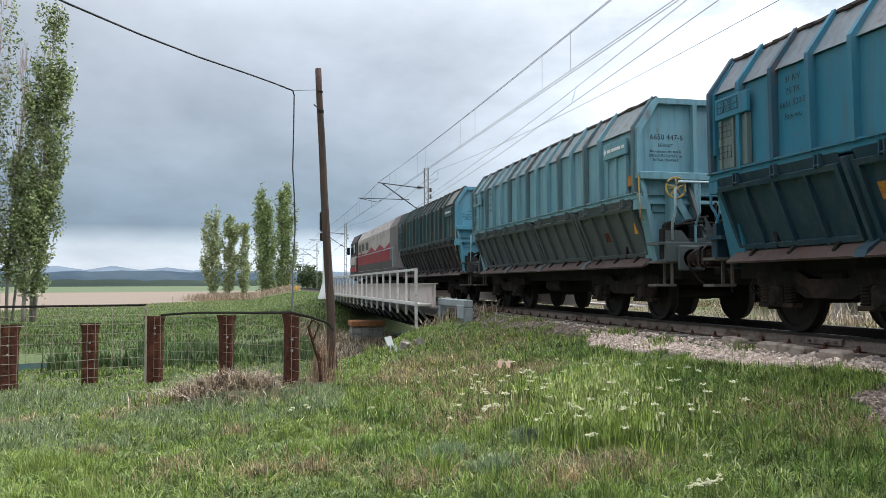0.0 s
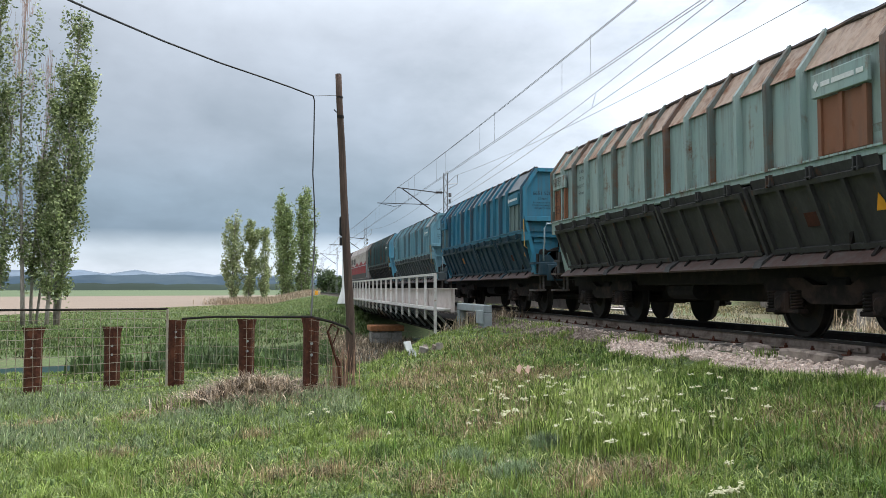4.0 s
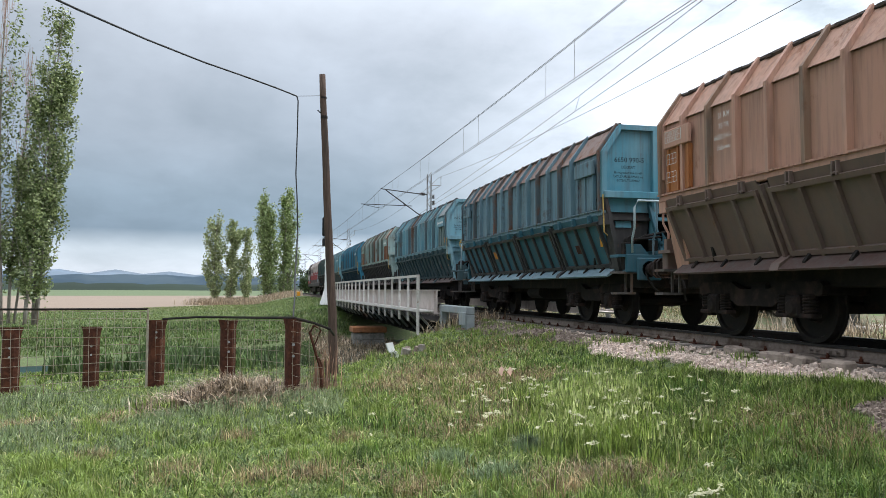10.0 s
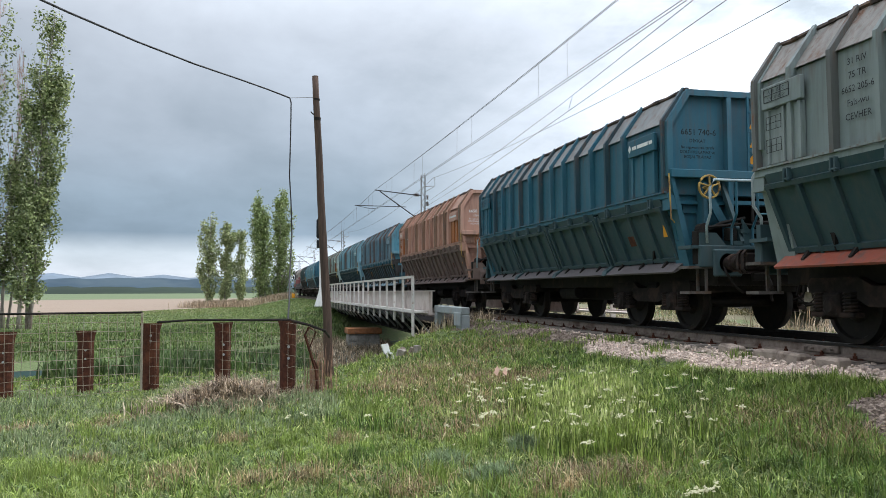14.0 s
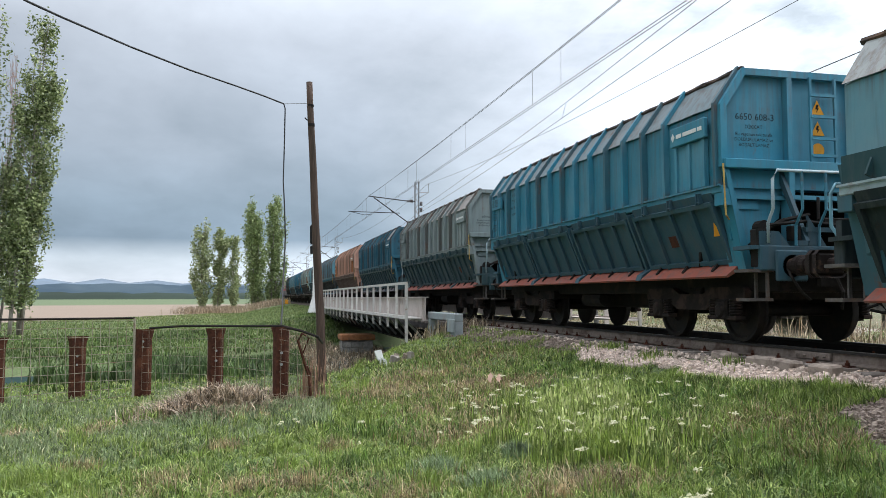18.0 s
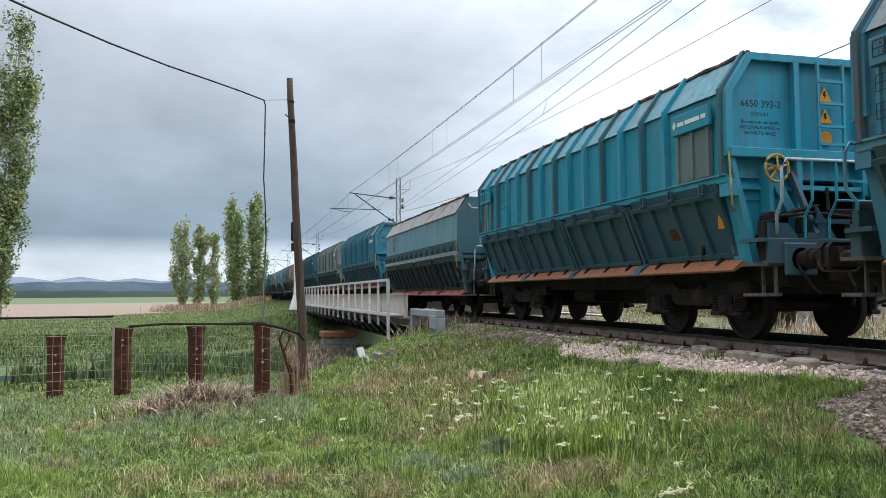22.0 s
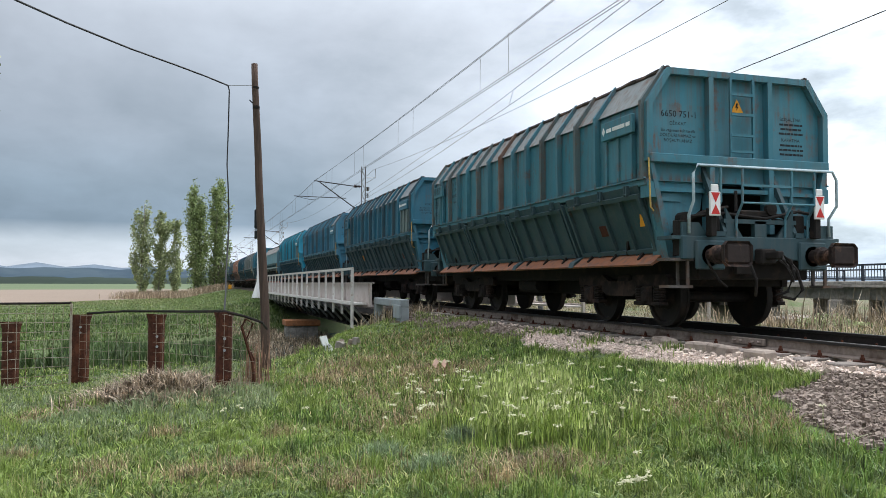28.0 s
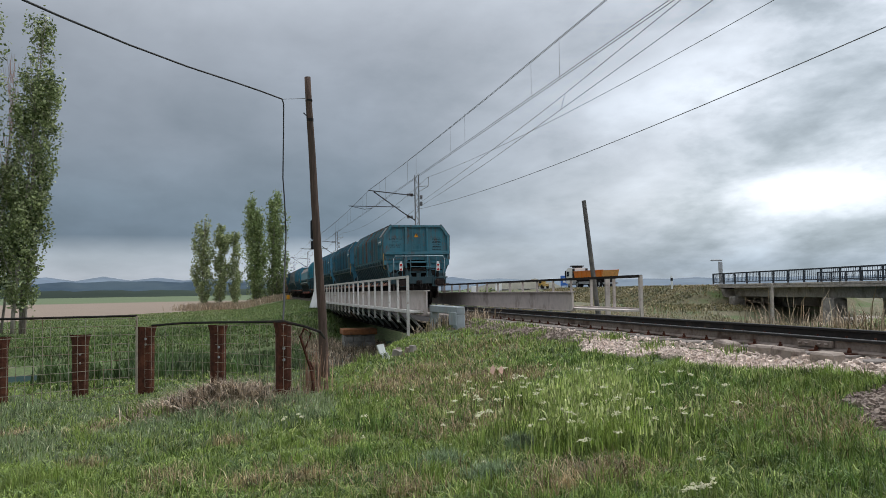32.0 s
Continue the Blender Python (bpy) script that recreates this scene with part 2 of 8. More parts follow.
WIRE_GALV = material("tarnished_copper_wire", (0.20, 0.20, 0.21), 0.6, 0.4, 0.1, 9, bump=0)
GALV = material("galvanised_steel", (0.36, 0.37, 0.38), 0.55, 0.6, 0.15, 7, (0.25, 0.24, 0.22), 2, 0.3)
MESH_WIRE = material("pale_fence_wire", (0.30, 0.27, 0.21), 0.7, 0.1, 0.2, 12, (0.18, 0.11, 0.07), 5, 0.4, bump=0)
BLACK = material("black_rubber", (0.016, 0.016, 0.017), 0.8, 0, 0.2, 9)
GLASS_DARK = material("dark_window_glass", (0.02, 0.025, 0.03), 0.08, 0, 0.05, 2, bump=0)
WHITE_PAINT = material("clean_white_paint", (0.78, 0.78, 0.77), 0.45, 0, 0.05, 3, bump=0.03)
YELLOW_PAINT = material("worn_yellow_paint", (0.42, 0.29, 0.09), 0.7, 0, 0.25, 8, (0.22, 0.13, 0.06), 6, 0.45)
ORANGE_PAINT = material("orange_tipper_paint", (0.66, 0.185, 0.02), 0.45, 0, 0.08, 3, (0.55, 0.22, 0.04), 1.5, 0.25, bump=0.05)
RED_PAINT = material("red_paint", (0.50, 0.035, 0.03), 0.5, 0, 0.1, 5, bump=0.05)
SIGN_ORANGE = material("orange_sign_paint", (0.75, 0.33, 0.03), 0.5, 0, 0.1, 8, bump=0)
WORN_ORANGE = material("worn_orange_sign", (0.46, 0.19, 0.035), 0.7, 0, 0.3, 14, (0.20, 0.11, 0.06), 8, 0.35, bump=0.1)
SIGN_BLUE = material("blue_sign_paint", (0.05, 0.14, 0.42), 0.5, 0, 0.1, 8, bump=0)
LETTER_DARK = material("dark_lettering", (0.016, 0.020, 0.024), 0.6, 0, 0.15, 30, bump=0)
LETTER_PALE = material("pale_lettering", (0.68, 0.70, 0.70), 0.6, 0, 0.1, 30, bump=0)
PIPE_GREY = material("pale_handrail_paint", (0.33, 0.42, 0.46), 0.5, 0, 0.15, 8, (0.30, 0.30, 0.29), 5, 0.2)


# ---- mesh helpers ----
def finish(bm, name, smooth=False):
    me = bpy.data.meshes.new(name)
    bmesh.ops.recalc_face_normals(bm, faces=bm.faces)
    bm.to_mesh(me)
    bm.free()
    if smooth:
        me.shade_smooth()
    return me


def part(name, bm, mat, parent=None, label="", smooth=False, at=None):
    """Links a bmesh, or a mesh that is there already, as one object under a thing or a part."""
    me = bm if isinstance(bm, bpy.types.Mesh) else finish(bm, name, smooth)
    ob = new(name, me)
    if not me.materials:
        me.materials.append(mat)
    elif me.materials[0] != mat:
        ob.material_slots[0].link = "OBJECT"
        ob.material_slots[0].material = mat
    if parent:
        ob.parent = parent
    if at is not None:
        ob.matrix_basis = at
    if label:
        ob["label"] = label
    return ob


def empty(name, m=None):
    ob = new(name)
    if m is not None:
        ob.matrix_basis = m
    return ob


def box(bm, x0, x1, y0, y1, z0, z1, bevel=0.0, m=None):
    c = Matrix.Translation(((x0 + x1) / 2, (y0 + y1) / 2, (z0 + z1) / 2)) @ Matrix.Diagonal((abs(x1 - x0), abs(y1 - y0), abs(z1 - z0), 1))
    r = bmesh.ops.create_cube(bm, size=1, matrix=(m @ c) if m is not None else c)
    if bevel:
        edges = list({e for v in r["verts"] for e in v.link_edges})
        bmesh.ops.bevel(bm, geom=edges, offset=bevel, segments=1, affect="EDGES")
    return bm


def prism(bm, outline, y0, y1, axis="y"):
    """Extrudes an outline (a, b) from y0 to y1 along y, x or z."""
    put = {"y": lambda a, b, y: (a, y, b), "x": lambda a, b, y: (y, a, b), "z": lambda a, b, y: (a, b, y)}[axis]
    lo = [bm.verts.new(put(a, b, y0)) for a, b in outline]
    hi = [bm.verts.new(put(a, b, y1)) for a, b in outline]
    n = len(outline)
    bm.faces.new(lo)
    bm.faces.new(hi[::-1])
    for i in range(n):
        bm.faces.new((lo[i], hi[i], hi[(i + 1) % n], lo[(i + 1) % n]))
    return bm


def tube(bm, points, r, sides=6, closed=False, taper=None):
    """A round bar along points; taper: the radius at the far end."""
    pts = [Vector(p) for p in points]
    rings = []
    n = len(pts)
    for i, p in enumerate(pts):
        if closed:
            d = pts[(i + 1) % n] - pts[i - 1]
        else:
            d = pts[min(i + 1, n - 1)] - pts[max(i - 1, 0)]
        d.normalize()
        a = d.cross(Vector((0, 0, 1)) if abs(d.z) < 0.9 else Vector((1, 0, 0))).normalized()
        b = d.cross(a)
        rr = r if taper is None else r + (taper - r) * i / (n - 1)
        rings.append([bm.verts.new(p + rr * (math.cos(w) * a + math.sin(w) * b)) for w in (2 * math.pi * j / sides for j in range(sides))])
    for i in range(n if closed else n - 1):
        u, v = rings[i], rings[(i + 1) % n]
        for j in range(sides):
            bm.faces.new((u[j], u[(j + 1) % sides], v[(j + 1) % sides], v[j]))
    if not closed:
        bm.faces.new(rings[0][::-1])
        bm.faces.new(rings[-1])
    return bm


def lathe(bm, profile, axis="x", sides=24, at=(0, 0, 0)):
    """Turns a profile of (along, radius) about an axis."""
    rings = []
    for s, r in profile:
        ring = []
        for j in range(sides):
            c, d = r * math.cos(2 * math.pi * j / sides), r * math.sin(2 * math.pi * j / sides)
            p = {"x": (s, c, d), "y": (c, s, d), "z": (c, d, s)}[axis]
            ring.append(bm.verts.new((p[0] + at[0], p[1] + at[1], p[2] + at[2])))
        rings.append(ring)
    for u, v in zip(rings, rings[1:]):
        for j in range(sides):
            bm.faces.new((u[j], u[(j + 1) % sides], v[(j + 1) % sides], v[j]))
    bm.faces.new(rings[0][::-1])
    bm.faces.new(rings[-1])
    return bm


def mesh_np(name, verts, faces):
    """A mesh from arrays: verts (n, 3); faces a list of arrays (m, k), each with its own number of corners."""
    me = bpy.data.meshes.new(name)
    me.vertices.add(len(verts))
    me.vertices.foreach_set("co", np.asarray(verts, np.float32).ravel())
    loops = np.concatenate([f.ravel() for f in faces]).astype(np.int32)
    sizes = np.concatenate([np.full(len(f), f.shape[1], np.int32) for f in faces])
    me.loops.add(len(loops))
    me.loops.foreach_set("vertex_index", loops)
    me.polygons.add(len(sizes))
    me.polygons.foreach_set("loop_start", np.concatenate([[0], np.cumsum(sizes)[:-1]]).astype(np.int32))
    me.update(calc_edges=True)
    me.validate()
    me.shade_flat()
    return me


def B():
    return bmesh.new()


def text_mesh(words, size, extrude=0.002):
    cu = bpy.data.curves.new("lettering", "FONT")
    cu.body, cu.size, cu.extrude, cu.align_x, cu.resolution_u = words, size, 0.0, "CENTER", 2
    cu.space_line = 1.15
    ob = bpy.data.objects.new("lettering", cu)
    scene.collection.objects.link(ob)
    dg = bpy.context.evaluated_depsgraph_get()
    me = bpy.data.meshes.new_from_object(ob.evaluated_get(dg))
    bpy.data.objects.remove(ob)
    me.materials.clear()
    return me


# ---- the lie of the land ----
def smooth(a, b, v):
    w = np.clip((v - a) / (b - a), 0.0, 1.0)
    return w * w * (3 - 2 * w)


def fbm(x, y, seed=0):
    """Rolling unevenness from a few sine waves, about -1 to 1."""
    r = np.random.RandomState(seed)
    v, amp = 0, 1.0
    for octave in range(5):
        for _ in range(3):
            a, ph = r.uniform(0, 2 * math.pi), r.uniform(0, 6.28)
            f = 2 ** octave
            v = v + amp / 3 * np.sin(f * (x * math.cos(a) + y * math.sin(a)) + ph)
        amp *= 0.5
    return v / 1.6


def near_lip(x):
    """Where the near bank of the stream begins to fall."""
    return np.interp(x, [-60, -20, -5, -2, 0, 1.4, 2.7, 3.6, 5.4, 7.8, 42, 120], [2, 14, 16.9, 16.4, 14.7, 15.3, 17.0, 19.6, 22.4, 23.8, 30, 45])


def far_lip(x):
    return np.interp(x, [-60, -20, -5, 0, 5, 7.8, 14, 42, 120], [24, 37, 42, 48, 57, 61, 61, 68, 90])


def stream_line(x):
    return 0.55 * near_lip(x) + 0.45 * far_lip(x) - 1.5


def road_x(y):
    return 45.5 + 0.174 * (y - 44)


def ground(x, y):
    x, y = np.asarray(x, float), np.asarray(y, float)
    near = np.interp(x, [-60, -8, -3, 0, 1.5, 3, 4.5, 5.7, 6.2, 9.4, 10.0, 11.2, 16, 30], [-1.4, -1.3, -1.1, -0.95, -0.88, -0.72, -0.53, -0.40, -0.25, -0.25, -0.36, -0.85, -1.0, -1.05])
    near = near - np.interp(x, [-30, -14, -6, -4.5, -3.2, -1.9, -0.5, 0.3], [0, 0.2, 0.36, 0.34, 0.28, 0.16, 0.07, 0]) * smooth(9.5, 14.0, y)
    far = np.interp(x, [-60, -1, 4.6, 6.0, 9.6, 11.5, 16, 30], [-1.4, -1.35, -0.35, -0.25, -0.25, -0.8, -1.0, -1.05])
    z = near + (far - near) * smooth(22, 55, y)
    w = np.maximum(smooth(6.5, 0.0, y - near_lip(x)), smooth(-15.0, 0.0, y - far_lip(x)))
    z = -2.6 * (1 - w) + z * w
    e = np.abs(x - road_x(y))
    bank = np.interp(e, [0, 5.2, 6.2, 11.5], [0.72, 0.72, 0.6, -1.3])
    on = 1 - smooth(20, 24, y) * (1 - smooth(66, 69, y))
    z = np.maximum(z, bank * on - 3 * (1 - on))
    bed = smooth(6.3, 5.6, x) + smooth(9.4, 10.2, x)
    z = z + fbm(x * 0.9, y * 0.9, 3) * 0.035 * bed * smooth(70, 20, np.hypot(x, y))
    return z


# ---- ground, water, hills ----
def ground_material():
    m = bpy.data.materials.new("grassy_soil_and_field")
    m.use_nodes = True
    k = Nodes(m.node_tree)
    tc = k.add("ShaderNodeTexCoord").outputs["Object"]
    ax = k.add("ShaderNodeSeparateXYZ")
    k.link(tc, ax.inputs[0])
    x, y = ax.outputs[0], ax.outputs[1]
    fine = k.noise(tc, 7.0, 8.0, 0.7)
    mid = k.noise(tc, 0.55, 5.0, 0.6)
    green = k.mix(k.ramp(fine, [(0.35, 0.0), (0.68, 1.0)]), (0.055, 0.080, 0.026), (0.125, 0.168, 0.056))
    straw = k.mix(k.ramp(fine, [(0.3, 0.0), (0.7, 1.0)]), (0.085, 0.065, 0.042), (0.22, 0.175, 0.115))
    dry = k.math("MULTIPLY_ADD", k.ramp(k.math("DIVIDE", x, 20.0), [(0.50, 0.0), (0.60, 1.0)]), 0.17, mid)
    turf = k.mix(k.ramp(dry, [(0.54, 0.0), (0.70, 0.75)]), green, straw)
    # ploughed field in the distance, a green strip of crop behind it
    plough = k.mix(k.ramp(k.noise(k.mapped(tc, (0.02, 0.5, 1)), 3.0, 5.0, 0.6), [(0.3, 0.0), (0.7, 1.0)]), (0.215, 0.160, 0.120), (0.275, 0.212, 0.160))
    crop = k.mix(k.ramp(k.noise(k.mapped(tc, (0.004, 0.02, 1)), 3.0, 4.0, 0.6), [(0.3, 0.0), (0.7, 1.0)]), (0.075, 0.115, 0.05), (0.13, 0.165, 0.075))
    wob = k.math("MULTIPLY_ADD", mid, 9.0, y)
    edge = k.math("MULTIPLY_ADD", x, -0.55, wob)
    f1 = k.math("MULTIPLY", k.ramp(k.math("DIVIDE", edge, 100.0), [(0.83, 0.0), (0.85, 1.0)]), k.ramp(k.math("MULTIPLY_ADD", x, -0.05, k.math("MULTIPLY_ADD", y, 0.0016, 0.2)), [(0.40, 0.0), (0.47, 1.0)]))
    f2 = k.ramp(k.math("DIVIDE", edge, 1000.0), [(0.245, 0.0), (0.27, 1.0)])
    col = k.mix(f1, turf, plough)
    col = k.mix(f2, col, crop)
    p = k.add("ShaderNodeBsdfPrincipled", Roughness=0.95)
    k.link(col, p.inputs["Base Color"])
    b = k.add("ShaderNodeBump", Strength=0.6, Distance=0.03)
    k.link(k.noise(tc, 14.0, 6.0, 0.7), b.inputs["Height"])
    k.link(b.outputs[0], p.inputs["Normal"])
    o = k.add("ShaderNodeOutputMaterial")
    k.link(p.outputs[0], o.inputs[0])
    return m


def steps(*runs):
    """Grid lines from (start, end, step) runs."""
    v = []
    for a, b, s in runs:
        v += list(np.arange(a, b, s))
    return np.array(sorted(set(np.round(v, 3))))


def build_ground():
    gx = steps((-4500, -500, 400), (-500, -100, 50), (-100, -20, 5), (-20, -8, 1), (-8, 12, 0.25), (12, 32, 1), (32, 70, 1.3), (70, 130, 6), (130, 600, 60), (600, 4601, 400))
    gy = steps((-600, -60, 60), (-60, -8, 4), (-8, 26, 0.25), (26, 75, 0.8), (75, 140, 4), (140, 500, 30), (500, 4600, 300))
    X, Y = np.meshgrid(gx, gy)
    Z = ground(X, Y)
    n, m = X.shape
    i = np.arange(n * m).reshape(n, m)
    quads = np.stack([i[:-1, :-1], i[:-1, 1:], i[1:, 1:], i[1:, :-1]], -1).reshape(-1, 4)
    me = mesh_np("ground", np.stack([X, Y, Z], -1).reshape(-1, 3), [quads])
    me.shade_smooth()
    tagged(part("ground", me, ground_material()), "grassy railway bank running down to a stream, ploughed field beyond", "ground", kind="structure")
    w = material("murky_stream_water", (0.014, 0.036, 0.034), 0.5, 0, 0.2, 1.2, bump=0.3, bump_scale=4)
    w.node_tree.nodes["Principled BSDF"].inputs["Specular IOR Level"].default_value = 0.06
    bm = B()
    xs = [-60, -40, -20, -10, 0, 8, 20, 42, 80, 120]
    rows = [[bm.verts.new((x, float(stream_line(x)) + s, -2.2)) for x in xs] for s in (-7, 7)]
    for a in range(len(xs) - 1):
        bm.faces.new((rows[0][a], rows[0][a + 1], rows[1][a + 1], rows[1][a]))
    tagged(part("water", bm, w), "murky slow stream between grassy banks", "stream", kind="structure")


build_ground()


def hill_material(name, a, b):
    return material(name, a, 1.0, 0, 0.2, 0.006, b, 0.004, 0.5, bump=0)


def build_hills(name, azimuths, dist, heights, depth, mat, label):
    """A ridge along an arc round the camera, heights given along it."""
    n = 90
    az = np.radians(np.linspace(azimuths[0], azimuths[-1], n))
    hs = np.interp(np.degrees(az), azimuths, heights)
    r = np.random.RandomState(len(name))
    hs = np.convolve(np.pad(hs, 4, "edge"), np.hanning(11)[1:-1] / np.hanning(11).sum(), "valid")
    hs = hs * (1 + 0.07 * np.sin(np.degrees(az) * 1.9) + 0.06 * np.sin(np.degrees(az) * 5.3 + 1) + 0.02 * r.randn(n))
    vs, prof = [], [(-0.5, 0), (-0.28, 0.45), (0, 1), (0.35, 0.7), (0.8, 0)]
    for o, f in prof:
        d = dist + o * depth * (1 + 0.1 * np.sin(np.degrees(az) * 3.7))
        vs.append(np.stack([d * np.sin(az), d * np.cos(az), -1.5 + f * hs], -1))
    v = np.concatenate(vs)
    i = np.arange(len(v)).reshape(len(prof), n)
    q = np.stack([i[:-1, :-1], i[:-1, 1:], i[1:, 1:], i[1:, :-1]], -1).reshape(-1, 4)
    me = mesh_np(name, v, [q])
    me.shade_smooth()
    return tagged(part(name, me, mat), label, "hills", kind="structure")


# distance haze on the far hills is put into their blue-grey colour
build_hills("backdrop_far_hills", [-70, -24, -18, -14, -11, -8, -4, 0, 6, 12, 20, 40, 80], 3900, [60, 80, 88, 80, 72, 84, 76, 60, 62, 70, 45, 40, 30], 900, hill_material("hazy_blue_hills", (0.135, 0.175, 0.220), (0.165, 0.205, 0.245)), "hills far across the plain, haze painted in as blue-grey")
build_hills("backdrop_wooded_hills", [-70, -24, -15, -8, -2, 4, 10], 2500, [34, 32, 38, 44, 40, 30, 8], 500, hill_material("dark_wooded_hills", (0.030, 0.055, 0.080), (0.046, 0.072, 0.092)), "dark wooded low hills behind the field")
build_hills("backdrop_tree_line", [-60, -30, -20, -12, -5, 2, 5], 1150, [6, 9, 7, 10, 8, 9, 3], 120, hill_material("dark_field_trees", (0.020, 0.034, 0.024), (0.034, 0.050, 0.034)), "dark line of trees at the far edge of the fields")
build_hills("backdrop_bare_hill", [14.5, 16, 18.2, 20, 21.5, 22.5], 1500, [1, 9, 17, 21, 12, 2], 260, hill_material("bare_brown_hill", (0.15, 0.145, 0.12), (0.19, 0.18, 0.14)), "bare brown hillock far behind the road")


# ---- railway track ----
def build_track():
    track = tagged(empty("railway_track", pose(TX, 0, 0)), "single railway track on wooden sleepers in pinkish ballast", "railway track", kind="structure")
    prof = [(-0.075, -0.172), (0.075, -0.172), (0.075, -0.158), (0.012, -0.135), (0.010, -0.045), (0.036, -0.034), (0.036, -0.006), (-0.036, -0.006), (-0.036, -0.034), (-0.010, -0.045), (-0.012, -0.135), (-0.075, -0.158)]
    for s in (-1, 1):
        bm = B()
        prism(bm, [(a + s * 0.7525, b) for a, b in prof], -40, 420)
        # the far rail is black, the near one grey-brown
        rail = part("rail", bm, RAIL_SIDE if s < 0 else RAIL_DARK, track)
        bm = B()
        prism(bm, [(a + s * 0.7525, b) for a, b in [(-0.038, -0.036), (0.038, -0.036), (0.038, -0.008), (0.028, 0.0), (-0.028, 0.0), (-0.038, -0.008)]], -40, 420)
        part("rail_head", bm, RAIL_TOP, rail, "dark greasy rail head")
    # sleepers, clips and the bolted joint of the near rail
    bm = box(B(), -1.27, 1.27, -0.12, 0.12, -0.33, -0.176, 0.012)
    sleeper = finish(bm, "sleeper")
    clip = B()
    for s in (-1, 1):
        box(clip, s * 0.7525 - 0.17, s * 0.7525 + 0.17, -0.08, 0.08, -0.176, -0.160)
        for q in (-0.115, 0.115):
            lathe(clip, [(-0.16, 0.028), (-0.125, 0.028), (-0.125, 0.016), (-0.095, 0.016)], "z", 6, (s * 0.7525 + q, 0, 0))
    clip = finish(clip, "rail_fastening")
    r = random.Random(5)
    rest = B()
    for i in range(-30, 640):
        y = i * 0.62 + 0.1
        m = pose(r.uniform(-0.04, 0.04), y + r.uniform(-0.03, 0.03), r.uniform(-0.012, 0.0), 0, 0, r.uniform(-1.5, 1.5))
        if 23.6 < y < 62.5:
            continue
        if 2 < y < 64:
            sl = part("sleeper", sleeper, SLEEPER, track, at=m)
            if y < 40:
                part("rail_fastening", clip, RUST_IRON, sl)
        else:
            box(rest, -1.27, 1.27, -0.12, 0.12, -0.33, -0.176, 0, m)
    tagged(part("more_sleepers", rest, SLEEPER, track), kind="stuff")
    bm = box(B(), -0.812, -0.772, 8.55, 9.2, -0.135, -0.045, 0.008)
    for q in (8.63, 8.76, 8.99, 9.12):
        lathe(bm, [(-0.86, 0.018), (-0.81, 0.018)], "x", 6, (0, q, -0.09))
    part("fishplate", bm, RAIL_SIDE, track, "bolted joint bar")


build_track()


def stones(name, n, place, size, mat, label, seed):
    """Loose broken stones, each a dented eight-cornered lump, laid by place(rng, n)."""
    r = np.random.RandomState(seed)
    c = place(r, n)
    s = size[0] + (size[1] - size[0]) * r.rand(n) ** 1.6
    base = np.array([[x, y, z] for x in (-1, 1) for y in (-1, 1) for z in (-1, 1)], float)
    v = base[None] * r.uniform(0.45, 1.0, (n, 8, 3)) * (s[:, None, None] * np.array([1.15, 1.0, 0.75]))
    a, b = r.uniform(0, 6.28, n), r.uniform(-0.7, 0.7, n)
    ca, sa, cb, sb = np.cos(a), np.sin(a), np.cos(b), np.sin(b)
    x, y, z = v[..., 0].copy(), v[..., 1].copy(), v[..., 2].copy()
    x, z = x * cb[:, None] + z * sb[:, None], -x * sb[:, None] + z * cb[:, None]
    x, y = x * ca[:, None] - y * sa[:, None], x * sa[:, None] + y * ca[:, None]
    v = np.stack([x, y, z], -1) + c[:, None, :]
    f = np.array([[0, 1, 3, 2], [4, 6, 7, 5], [0, 4, 5, 1], [2, 3, 7, 6], [0, 2, 6, 4], [1, 5, 7, 3]])
    faces = (np.arange(n)[:, None, None] * 8 + f[None]).reshape(-1, 4)
    me = mesh_np(name, v.reshape(-1, 3), [faces])
    return tagged(part(name, me, mat), label, "ballast", kind="stuff")


def ballast_place(r, n):
    """Denser near the camera; the shoulder runs out raggedly into the grass."""
    y = 3.5 + (58 ** (r.rand(n) ** 1.25) - 1) * 0.45
    y = np.where(y > 23.5, y + 39, y)
    x = r.uniform(-1.78, 2.0, n)
    keep_edge = 0.18 * np.sin(y * 1.3) + 0.15 * np.sin(y * 3.1 + 1)
    x = np.where(x < -1.68 + 0.5 * keep_edge, x + 1.2, x)
    on_rail = np.abs(np.abs(x) - 0.7525) < 0.09
    x = np.where(on_rail, x + 0.25, x)
    z = np.interp(np.abs(x), [0, 1.3, 1.7, 2.3], [-0.215, -0.215, -0.25, -0.33]) + r.uniform(-0.025, 0.02, n)
    between = np.abs(x) < 1.27
    z = np.where(between, z - 0.02, z)
    return np.stack([x + TX, y, z], -1)


stones("ballast", 21000, ballast_place, (0.018, 0.047), STONE, "pinkish-grey broken stone ballast under the track", 1)


def patch_place(r, n):
    """A spill of stones on the near shoulder."""
    m = n
    y = 6.8 + 7.7 * r.rand(n) ** 1.15
    reach = np.interp(y, [6.9, 8.0, 8.8, 9.44, 10.2, 10.8, 11.5, 12.6, 13.5, 14.5], [0.06, 0.30, 0.50, 0.62, 0.22, 0.25, 0.50, 0.66, 0.3, 0.05]) + 0.05 * np.sin(y * 9.1)
    x = 6.12 - reach * r.rand(m) ** 1.1
    return np.stack([x, y, ground(x, y) + r.uniform(-0.01, 0.025, n)], -1)


